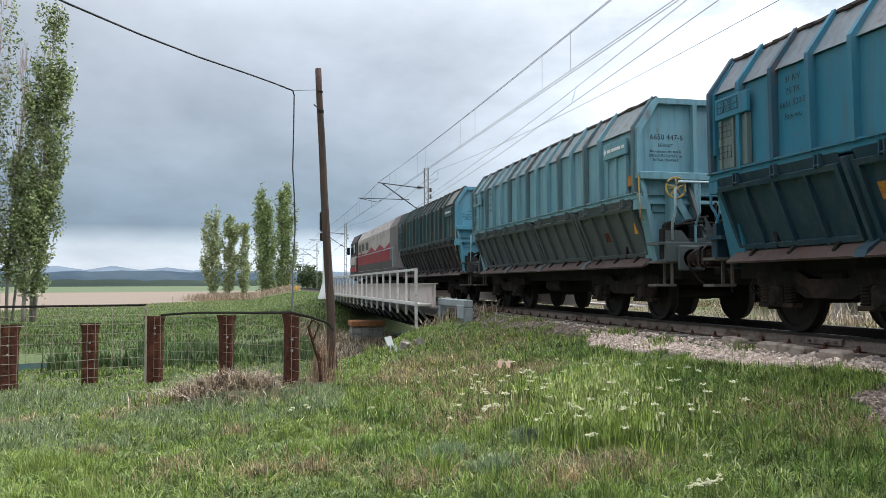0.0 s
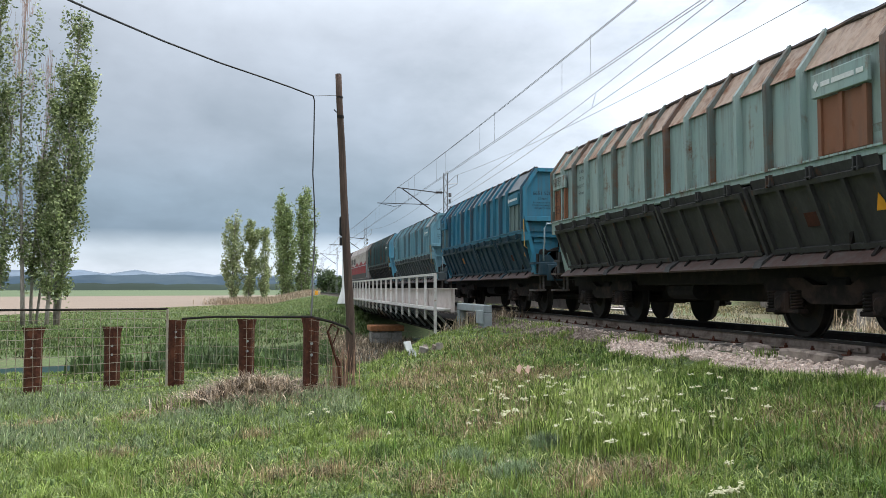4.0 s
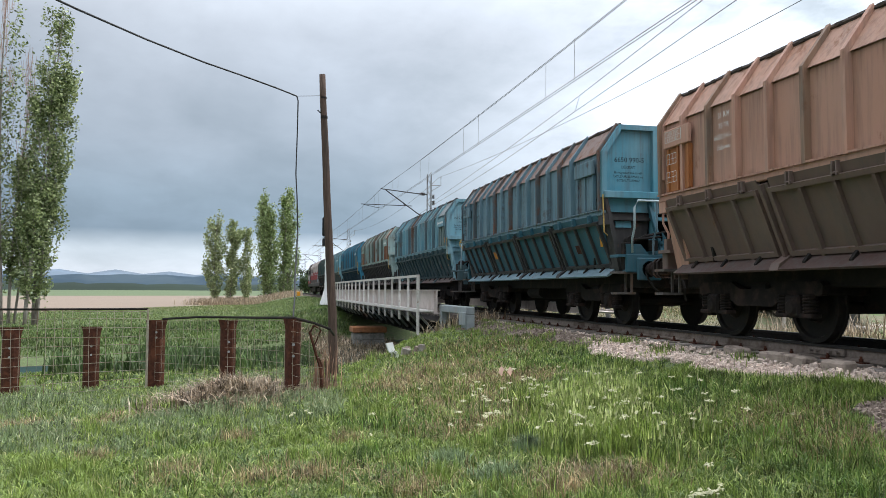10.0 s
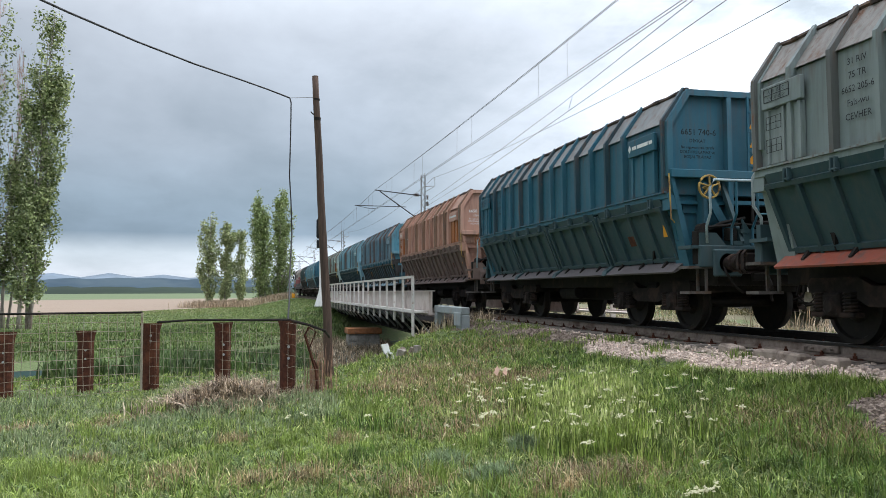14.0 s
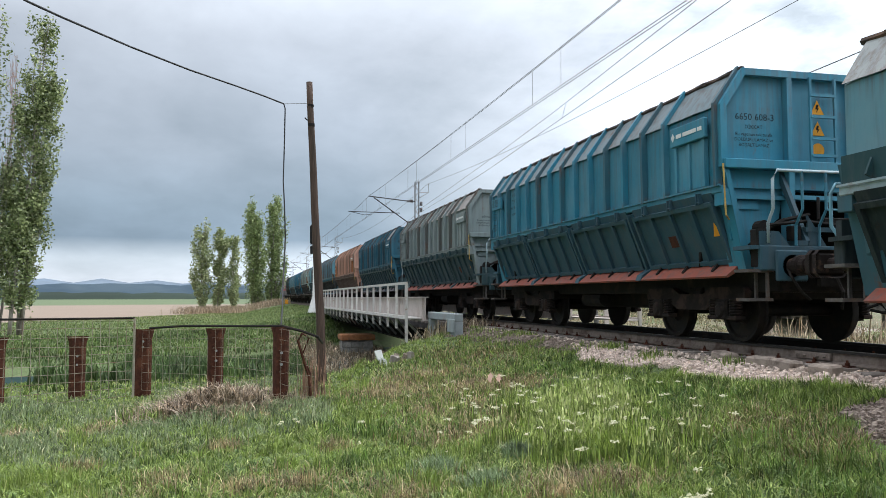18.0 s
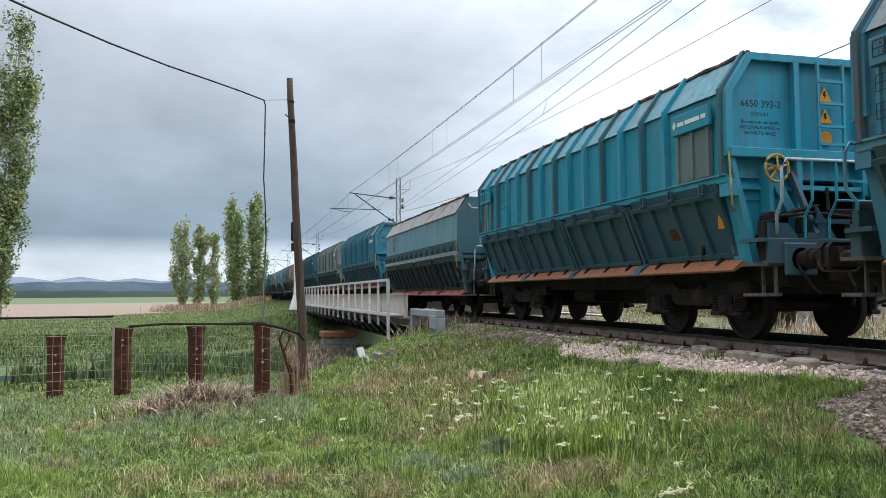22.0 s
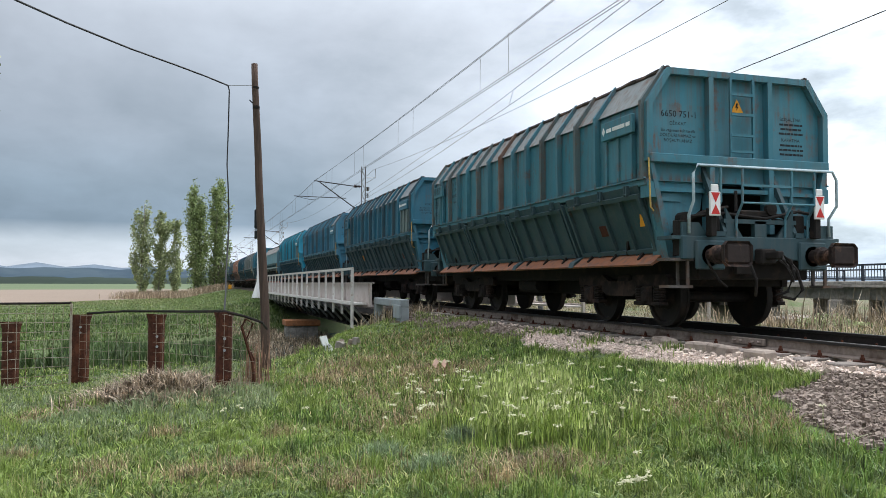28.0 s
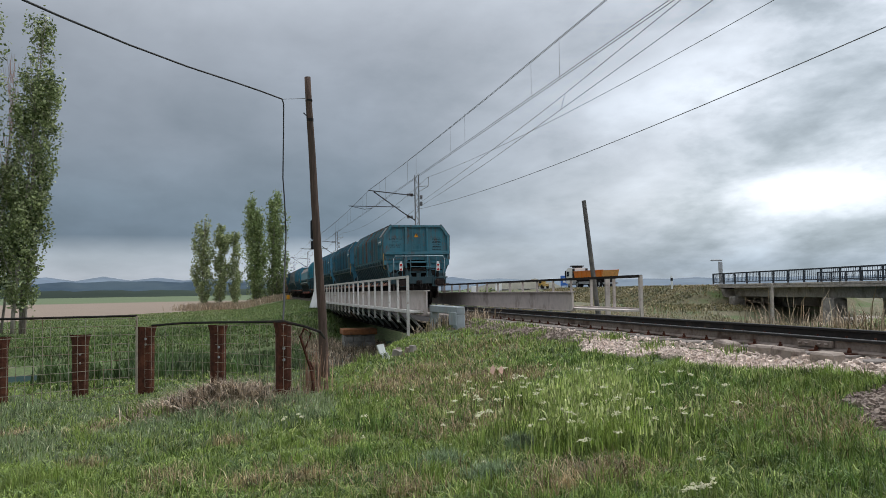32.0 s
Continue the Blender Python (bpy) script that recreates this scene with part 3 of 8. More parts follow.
def heap_place(r, n):
    """A heap of darker stones lower down, in the grass."""
    y = r.uniform(3.6, 6.55, n)
    x = 6.2 - (np.interp(y, [3.6, 4.5, 5.15, 5.83, 6.35, 6.55], [1.3, 1.6, 1.5, 1.18, 0.9, 0.5]) + 0.1 * np.sin(y * 7)) * r.rand(n)
    return np.stack([x, y, ground(x, y) + r.uniform(-0.01, 0.05, n)], -1)


def shoulder_place(r, n):
    """Dirty stones along the shoulder up to the bridge, thinning into the grass."""
    y = r.uniform(13.6, 23.4, n)
    x = 6.25 - (np.interp(y, [13.6, 16.5, 18.5, 21.0, 23.4], [0.45, 0.58, 0.66, 0.80, 0.95]) + 0.1 * np.sin(y * 5)) * r.rand(n) ** 1.3
    return np.stack([x, y, ground(x, y) + r.uniform(-0.01, 0.03, n)], -1)


stones("shoulder_gravel", 5200, shoulder_place, (0.02, 0.055), STONE_BROWN, "dirty brownish stones along the track shoulder", 4)
stones("gravel_heap", 9000, heap_place, (0.010, 0.031), STONE_BROWN, "heap of brownish stones lying in the grass", 3)
stones("gravel_spill", 7500, patch_place, (0.016, 0.048), STONE, "loose pinkish gravel spilled down the bank beside the track", 2)


SLAB_BROWN = material("brown_weathered_slab", (0.31, 0.255, 0.215), 0.95, 0, 0.3, 9, (0.13, 0.10, 0.085), 4, 0.4, bump=0.6)


def sleeper_ends():
    """Broken sleeper ends that stick out of the shoulder at the rail joint."""
    r = random.Random(31)
    for i, y in enumerate((7.9, 8.65, 9.15, 10.0)):
        st = tagged(empty("sleeper_end", pose(6.46 + r.uniform(-0.06, 0.04), y, -0.20, r.uniform(-4, 4), r.uniform(-5, 5), r.uniform(70, 110))), "weathered grey-brown sleeper end lying in the ballast", "sleeper", group="sleeper ends beside the rail joint")
        part("block", box(B(), -r.uniform(0.16, 0.24), r.uniform(0.16, 0.24), -0.11, 0.11, -0.08, 0.09, 0.025), SLAB_BROWN, st)


sleeper_ends()


# ---- hopper wagons ----
PITCH, BODY = 12.75, 10.5
UPPER = [(-1.57, 2.15), (-1.57, 3.27), (-1.23, 3.76), (1.23, 3.76), (1.57, 3.27), (1.57, 2.15)]
MESHES = {}


def once(name, make, smooth=False):
    """A mesh built once and shared by all the pieces that look alike."""
    if name not in MESHES:
        MESHES[name] = finish(make(), name, smooth)
    return MESHES[name]


def shell_mesh():
    bm = B()
    loop = [(a * 0.985, b) for a, b in UPPER]
    prism(bm, loop, 0.06, BODY - 0.06)
    return bm


def end_sheet_mesh():
    """The end sheet, in front of the shell."""
    return prism(B(), [(a * 0.975, min(b, 3.75)) for a, b in UPPER], 0.0545, 0.066)


def end_rim_mesh():
    """The frame round an end wall, with two posts and a cross beam."""
    bm = B()
    pts = [Vector(p) for p in ((-1.60, 2.42), (-1.60, 3.28), (-1.25, 3.80), (1.25, 3.80), (1.60, 3.28), (1.60, 2.42))]
    runs = [(q - p).normalized() for p, q in zip(pts, pts[1:])]
    norm = [Vector((d.y, -d.x)) for d in runs]
    inner = []
    for i, p in enumerate(pts):
        n1, n2 = norm[max(i - 1, 0)], norm[min(i, len(norm) - 1)]
        inner.append(p + (n1 + n2) * (0.095 / (1 + n1.dot(n2))))
    for i in range(len(runs)):
        prism(bm, [tuple(pts[i]), tuple(pts[i + 1]), tuple(inner[i + 1]), tuple(inner[i])], -0.05, 0.14)
    box(bm, -1.57, 1.57, -0.10, 0.08, 2.40, 2.53, 0.01)
    for x in (-0.52, 0.52):
        box(bm, x - 0.04, x + 0.04, -0.06, 0.08, 2.53, 3.70)
    return bm


def rib_mesh():
    bm = B()
    o = [(-1.545, 2.16), (-1.545, 3.26), (-1.205, 3.745), (-1.262, 3.845), (-1.648, 3.312), (-1.650, 3.23), (-1.636, 2.16)]
    prism(bm, o, -0.034, 0.034)
    return bm


def eave_mesh():
    """One sheet of the slanting top edge, a little dented."""
    bm = B()
    r = random.Random(6)
    n = 9
    rows = []
    for a, b in ((-1.568, 3.272), (-1.40, 3.522), (-1.232, 3.765)):
        rows.append([bm.verts.new((a - 0.012 + r.uniform(-0.009, 0.009), 0.01 + i * 2.07 / (n - 1), b + 0.008 + r.uniform(-0.006, 0.006))) for i in range(n)])
    for u, v in zip(rows, rows[1:]):
        for i in range(n - 1):
            bm.faces.new((u[i], u[i + 1], v[i + 1], v[i]))
    return bm


def rim_mesh():
    """The cover's edge along the top: a bar with bent flashing."""
    bm = B()
    r = random.Random(3)
    tube(bm, [(-1.22 + r.uniform(-0.008, 0.008), y, 3.79 + r.uniform(-0.012, 0.012)) for y in np.linspace(-0.02, BODY + 0.02, 34)], 0.045, 6)
    for i in range(16):
        y = 0.2 + i * 0.66
        box(bm, -1.28, -1.15, y - 0.05, y + 0.05, 3.77, 3.81)
    return bm


def roof_mesh():
    bm = B()
    prism(bm, [(-1.17, 3.755), (-0.6, 3.775), (0, 3.785), (0.6, 3.775), (1.17, 3.755)], 0.1, BODY - 0.1)
    return bm


def core_mesh():
    bm = B()
    prism(bm, [(-1.46, 2.15), (-1.08, 1.10), (1.08, 1.10), (1.46, 2.15)], 1.05, BODY - 1.05)
    return bm


def beam_mesh():
    bm = box(B(), -1.60, -1.50, -0.02, BODY + 0.02, 2.07, 2.17, 0.012)
    box(bm, -1.63, -1.60, -0.02, BODY + 0.02, 2.165, 2.19)
    return bm


def bracket_mesh():
    bm = box(B(), -1.65, -1.58, -0.045, -0.025, 1.95, 2.11)
    box(bm, -1.65, -1.58, 0.025, 0.045, 1.95, 2.11)
    tube(bm, [(-1.635, -0.06, 1.98), (-1.635, 0.06, 1.98)], 0.014, 6)
    return bm


SLANT = [(-1.565, 1.98), (-1.225, 1.13)]


def on_slant(w, proud=0.0):
    """A point of the sloping hopper side: w from 0 at its top to 1 at its foot."""
    (a, b), (c, d) = SLANT
    n = Vector((b - d, c - a)).normalized()
    n = Vector((-abs(n.x), -abs(n.y)))
    return a + (c - a) * w + n.x * proud, b + (d - b) * w + n.y * proud


def slab(bm, y0, y1, w0, w1, t0, t1):
    pts = [on_slant(w0, t0), on_slant(w0, t1), on_slant(w1, t1), on_slant(w1, t0)]
    prism(bm, pts, y0, y1)


DOOR = 2.56


def door_mesh():
    bm = B()
    slab(bm, 0.11, DOOR - 0.11, -0.13, 1.0, -0.05, 0.0)
    return bm


def door_frame_mesh():
    """The raised rim round a door, one ring."""
    bm = B()
    loops = []
    for y0, y1, w0, w1 in ((0.11, DOOR - 0.11, 0.0, 1.0), (0.175, DOOR - 0.175, 0.07, 0.93)):
        for t in (-0.012, 0.058):
            loops.append([bm.verts.new((p[0], y, p[1])) for y, p in ((y0, on_slant(w0, t)), (y1, on_slant(w0, t)), (y1, on_slant(w1, t)), (y0, on_slant(w1, t)))])
    a, b, c, d = loops
    for u, v in ((a, b), (b, d), (d, c), (c, a)):
        for i in range(4):
            bm.faces.new((u[i], u[(i + 1) % 4], v[(i + 1) % 4], v[i]))
    return bm


def door_rib_mesh():
    bm = B()
    slab(bm, -0.026, 0.026, 0.05, 1.03, -0.01, 0.055)
    return bm


def strut_mesh():
    """The heavy gusset between two doors, and the hook below it."""
    bm = B()
    slab(bm, -0.105, 0.105, -0.06, 1.06, -0.06, 0.012)
    slab(bm, -0.03, 0.03, -0.06, 1.06, 0.0, 0.07)
    prism(bm, [(-1.20, 1.16), (-1.42, 1.02), (-1.46, 0.93), (-1.38, 0.93), (-1.12, 1.05)], -0.09, 0.09)
    return bm


def chute_mesh():
    bm = B()
    prism(bm, [(-1.17, 1.13), (-1.20, 1.14), (-1.45, 0.945), (-1.43, 0.92), (-1.15, 1.07)], 0.02, DOOR - 0.02)
    return bm


def chute_hook_mesh():
    bm = B()
    prism(bm, [(-1.22, 1.17), (-1.25, 1.18), (-1.37, 1.03), (-1.36, 0.99), (-1.33, 0.99)], -0.025, 0.025)
    return bm


def sill_mesh():
    bm = box(B(), -0.95, 0.95, -0.30, BODY + 0.30, 0.72, 1.10, 0.02)
    box(bm, -0.35, 0.35, 2.9, 7.6, 0.45, 0.75, 0.03)
    return bm


def end_plate_mesh():
    """A lower side plate of the end, set back under the cross beam."""
    bm = prism(B(), [(-0.52, 2.42), (-1.52, 2.42), (-1.37, 1.45), (-1.26, 1.28), (-0.62, 1.75)], 0.10, 0.15)
    box(bm, -1.46, -0.56, 0.02, 0.11, 1.995, 2.05)
    return bm


def end_wing_mesh():
    bm = prism(B(), [(-1.50, 2.42), (-1.565, 2.42), (-1.26, 1.0), (-1.14, 1.0)], -0.06, 0.32)
    box(bm, -1.585, -1.45, -0.055, 0.16, 1.90, 2.12)
    return bm


def end_gusset_mesh():
    return prism(B(), [(-0.47, 2.40), (-0.04, 2.40), (-0.47, 2.08)], 0.06, 0.11)


def end_post_mesh():
    return box(B(), -0.565, -0.475, -0.07, 0.14, 1.40, 2.41, 0.006)


def end_plaque_mesh():
    return box(B(), -1.28, -0.96, 0.075, 0.098, 1.86, 1.98)


def wheel_bracket_mesh():
    """The slanting plate that carries the handwheel."""
    bm = prism(B(), [(-1.06, 2.22), (-0.94, 2.26), (-0.62, 1.74), (-0.74, 1.68)], -0.10, -0.06)
    box(bm, -1.05, -0.98, -0.14, 0.06, 1.40, 2.32)
    return bm


def round_sign_mesh():
    return lathe(B(), [(-0.004, 0.10), (0.0, 0.10)], "y", 18)


def bolt_mark_mesh():
    """The dark sign inside a warning triangle."""
    return prism(B(), [(-0.015, 0.05), (0.02, 0.05), (0.005, 0.0), (0.03, 0.0), (-0.02, -0.065), (-0.005, -0.015), (-0.03, -0.015)], -0.006, -0.0045)


def slope_mesh():
    """The slope of the hopper behind the end opening, coloured dark for the shade inside."""
    return prism(B(), [(0.10, 2.42), (0.16, 2.42), (1.05, 1.30), (1.05, 1.10), (0.98, 1.30)], -1.30, 1.30, "x")


def headstock_mesh():
    bm = box(B(), -1.32, 1.32, -0.46, -0.30, 1.00, 1.33, 0.015)
    box(bm, -0.75, -0.60, -0.46, 0.6, 1.33, 1.40)
    box(bm, 0.60, 0.75, -0.46, 0.6, 1.33, 1.40)
    for s in (-1, 1):
        prism(bm, [(-0.42, 1.33), (0.12, 2.35), (0.05, 2.40), (-0.46, 1.40)], s * 0.60 - 0.03, s * 0.60 + 0.03, "x")
        prism(bm, [(s * 0.86, 1.33), (s * 1.30, 1.33), (s * 1.30, 1.52), (s * 1.02, 1.52)], -0.43, -0.34)
        prism(bm, [(s * 0.30, 1.33), (s * 0.58, 1.33), (s * 0.58, 1.74)], -0.44, -0.40)
        box(bm, s * 0.875 - 0.24, s * 0.875 + 0.24, -0.50, -0.45, 0.86, 1.27, 0.02)
        box(bm, s * 1.36 - 0.10, s * 1.36 + 0.04, -0.44, -0.06, 1.28, 1.33)
    box(bm, -0.62, 0.62, -0.45, -0.38, 1.52, 1.58)
    box(bm, -0.10, 0.10, -0.45, -0.36, 1.33, 1.56)
    return bm


def buffer_mesh():
    bm = lathe(B(), [(-0.46, 0.15), (-0.50, 0.15), (-0.50, 0.10), (-0.80, 0.10), (-0.80, 0.075), (-1.04, 0.075)], "y", 14)
    box(bm, -0.225, 0.225, -1.09, -1.035, -0.17, 0.17, 0.06)
    lathe(bm, [(-0.62, 0.10), (-0.63, 0.135), (-0.70, 0.135), (-0.71, 0.10)], "y", 14)
    return bm


def coupler_mesh():
    bm = box(B(), -0.13, 0.13, -0.62, -0.46, 0.94, 1.16, 0.02)
    box(bm, -0.06, 0.06, -0.86, -0.6, 1.0, 1.12, 0.02)
    tube(bm, [(0.04, -0.84, 1.05), (0.06, -0.98, 0.98), (0.04, -1.06, 0.84), (0, -1.09, 0.70), (-0.04, -1.06, 0.84), (-0.06, -0.98, 0.98)], 0.022, 6, True)
    for s in (-1, 1):
        tube(bm, [(s * 0.30, -0.46, 1.0), (s * 0.31, -0.62, 0.92), (s * 0.30, -0.72, 0.72), (s * 0.27, -0.66, 0.55), (s * 0.18, -0.55, 0.50)], 0.022, 6)
    box(bm, -0.42, -0.12, -0.46, -0.38, 0.80, 0.90)
    return bm


def hoop_mesh():
    """The bent pipe railing in front of the end."""
    bm = B()
    z = 2.30
    tube(bm, [(-1.20, -0.46, 1.36), (-1.20, -0.46, 1.62), (-1.22, -0.60, 1.80), (-1.22, -0.60, 2.18), (-1.15, -0.60, z), (1.15, -0.60, z), (1.22, -0.60, 2.18), (1.22, -0.60, 1.80), (1.20, -0.46, 1.62), (1.20, -0.46, 1.36)], 0.021, 8)
    return bm


def hoop_bars_mesh():
    bm = B()
    for x in (-0.78, -0.42, 0.42, 0.82):
        tube(bm, [(x, -0.60, 2.30), (x, -0.60, 1.80), (x, -0.46, 1.60), (x, -0.45, 1.33)], 0.019, 6)
    tube(bm, [(-0.42, -0.60, 1.80), (0.82, -0.60, 1.80)], 0.017, 6)
    box(bm, -0.42, 0.42, -0.62, -0.585, 2.03, 2.065)
    return bm


def ladder_mesh():
    bm = B()
    for x in (-0.20, 0.20):
        box(bm, x - 0.018, x + 0.018, -0.09, -0.055, 2.45, 3.72)
    for z in (2.62, 2.86, 3.17, 3.47):
        box(bm, -0.20, 0.20, -0.10, -0.06, z - 0.02, z + 0.02)
    return bm


def grab_mesh():
    bm = tube(B(), [(-1.56, -0.02, 2.46), (-1.62, -0.12, 2.45), (-1.60, -0.13, 1.75), (-1.50, -0.05, 1.70)], 0.012, 6)
    return bm


def step_mesh():
    bm = box(B(), -1.48, -1.10, -0.42, -0.10, 0.98, 1.02)
    box(bm, -1.48, -1.12, -0.42, -0.14, 0.60, 0.64)
    for y in (-0.40, -0.16):
        box(bm, -1.20, -1.16, y, y + 0.03, 0.60, 1.10)
    return bm


def brake_rig_mesh():
    """Levers, a cylinder and pipes on the end platform."""
    bm = B()
    tube(bm, [(-1.25, -0.30, 1.30), (-1.12, -0.32, 1.56), (-0.86, -0.33, 1.68), (-0.45, -0.3, 1.76)], 0.03, 6)
    lathe(bm, [(-0.28, 0.05), (-0.28, 0.10), (-0.14, 0.10), (-0.14, 0.05)], "y", 12, (-1.12, 0, 1.58))
    box(bm, -1.33, -1.20, -0.40, -0.25, 1.05, 1.55, 0.01)
    tube(bm, [(0.30, -0.32, 1.70), (0.70, -0.36, 1.55), (0.95, -0.40, 1.44)], 0.022, 6)
    tube(bm, [(0.95, -0.42, 1.46), (0.55, -0.34, 1.58), (0.32, -0.3, 1.60)], 0.022, 6)
    box(bm, -0.30, 0.30, -0.40, -0.24, 1.62, 1.72, 0.02)
    tube(bm, [(-0.95, -0.48, 1.05), (-0.98, -0.62, 0.90), (-0.86, -0.66, 0.70), (-0.70, -0.6, 0.62)], 0.018, 6)
    tube(bm, [(0.42, -0.48, 1.02), (0.45, -0.64, 0.86), (0.50, -0.70, 0.58), (0.42, -0.62, 0.44), (0.30, -0.5, 0.48)], 0.024, 6)
    tube(bm, [(-1.18, -0.42, 1.60), (-0.60, -0.40, 1.66), (0.10, -0.42, 1.60), (0.70, -0.40, 1.72), (1.15, -0.38, 1.66)], 0.026, 6)
    tube(bm, [(-0.35, -0.36, 1.70), (-0.30, -0.30, 2.00)], 0.022, 6)
    box(bm, 0.62, 0.80, -0.42, -0.30, 1.40, 1.66, 0.015)
    box(bm, -0.82, -0.66, -0.42, -0.30, 1.40, 1.60, 0.015)
    lathe(bm, [(-0.44, 0.03), (-0.43, 0.09), (-0.36, 0.09), (-0.35, 0.03)], "y", 12, (0.22, 0, 1.74))
    return bm


def wheel_mesh():
    return lathe(B(), [(-0.068, 0.20), (-0.068, 0.40), (-0.066, 0.485), (-0.035, 0.490), (-0.030, 0.462), (0.066, 0.456), (0.067, 0.40), (0.03, 0.38), (0.015, 0.20), (0.075, 0.14), (0.095, 0.12), (0.095, 0.07)], "x", 28)


def axle_mesh():
    return lathe(B(), [(-1.02, 0.06), (-0.84, 0.065), (-0.80, 0.085), (0.80, 0.085), (0.84, 0.065), (1.02, 0.06)], "x", 10)


def bogie_side_mesh():
    """One pressed side frame with its axle box horns."""
    bm = B()
    o = [(-1.42, 0.74), (-1.36, 0.80), (-0.55, 0.80), (-0.34, 0.70), (0.34, 0.70), (0.55, 0.80), (1.36, 0.80), (1.42, 0.74), (1.40, 0.62), (1.18, 0.60), (1.18, 0.30), (1.08, 0.30), (1.06, 0.60), (0.66, 0.58), (0.40, 0.46), (-0.40, 0.46), (-0.66, 0.58), (-1.06, 0.60), (-1.08, 0.30), (-1.18, 0.30), (-1.18, 0.60), (-1.40, 0.62)]
    prism(bm, o, -1.07, -0.97, "x")
    return bm


def axle_box_mesh():
    bm = box(B(), -1.16, -0.94, -0.15, 0.15, 0.33, 0.62, 0.03)
    box(bm, -1.14, -0.98, -0.36, 0.36, 0.33, 0.39, 0.01)
    lathe(bm, [(-1.19, 0.075), (-1.165, 0.11), (-1.10, 0.11)], "x", 12, (0, 0, 0.46))
    return bm


def spring_mesh():
    bm = B()
    pts = []
    for i in range(49):
        w = 2 * math.pi * i / 8
        pts.append((-1.06 + 0.085 * math.cos(w), 0.085 * math.sin(w), 0.39 + 0.24 * i / 48))
    tube(bm, pts, 0.018, 5)
    return bm


def bolster_mesh():
    return box(B(), -1.0, 1.0, -0.20, 0.20, 0.50, 0.80, 0.03)


def handwheel_mesh():
    bm = B()
    ring = [(0.175 * math.cos(w), 0, 0.175 * math.sin(w)) for w in np.linspace(0, 2 * math.pi, 21)[:-1]]
    tube(bm, ring, 0.018, 6, True)
    for j in range(5):
        w = 2 * math.pi * j / 5 + 0.3
        tube(bm, [(0, -0.02, 0), (0.165 * math.cos(w), 0, 0.165 * math.sin(w))], 0.015, 5)
    lathe(bm, [(-0.05, 0.04), (0.14, 0.035)], "y", 8)
    return bm


def side_panel_mesh():
    """A sign plate above a recessed hatch frame."""
    bm = box(B(), -1.66, -1.60, -0.46, 0.46, 2.88, 3.16, 0.008)
    return bm


def hatch_mesh():
    bm = box(B(), -1.600, -1.555, -0.40, 0.40, 2.20, 2.87, 0.006)
    for y in (-0.40, -0.02, 0.34):
        box(bm, -1.630, -1.598, y, y + 0.06, 2.20, 2.87)
    return bm


def tri_mesh():
    bm = B()
    prism(bm, [(-0.11, -0.09), (0.11, -0.09), (0.0, 0.11)], -0.004, 0.0)
    return bm


def lamp_board_mesh():
    bm = box(B(), -0.085, 0.085, -0.02, 0.02, 0.0, 0.34, 0.008)
    box(bm, -0.06, 0.06, -0.015, 0.015, 0.34, 0.44, 0.01)
    return bm


def lamp_tri_mesh():
    bm = B()
    prism(bm, [(-0.07, 0.15), (0.07, 0.15), (0.0, 0.01)], -0.025, -0.021)
    return bm


def bars_mesh(widths, height, gap, seed=1):
    """Rows of small bars in place of writing too small to read; on the plane y = 0."""
    bm = B()
    r = random.Random(seed)
    for i, w in enumerate(widths):
        x, z = -w / 2, -i * gap
        while x < w / 2 - 0.01:
            step = min(r.uniform(0.04, 0.11), w / 2 - x)
            box(bm, x, x + step - 0.012, -0.003, 0.0, z, z + height)
            x += step
    return bm


def grid_label_mesh():
    """A small painted table with ruled lines."""
    bm = B()
    for z in (0, 0.08, 0.16):
        box(bm, -0.16, 0.16, -0.003, 0, z, z + 0.006)
    for x in (-0.16, -0.06, 0.05, 0.154):
        box(bm, x, x + 0.006, -0.003, 0, 0, 0.166)
    return bm


def add_text(words, size, mat, parent, m, name="lettering"):
    key = "t_%s_%s" % (words, size)
    if key not in MESHES:
        MESHES[key] = text_mesh(words, size)
    return part(name, MESHES[key], mat, parent, at=m)


TO_END = pose(0, 0, 0, 90, 0, 0)            # a plane drawing faces -y
TO_SIDE = pose(0, 0, 0, 90, 0, -90)         # a drawing faces -x
FLIP = pose(0, BODY, 0, 0, 0, 180)


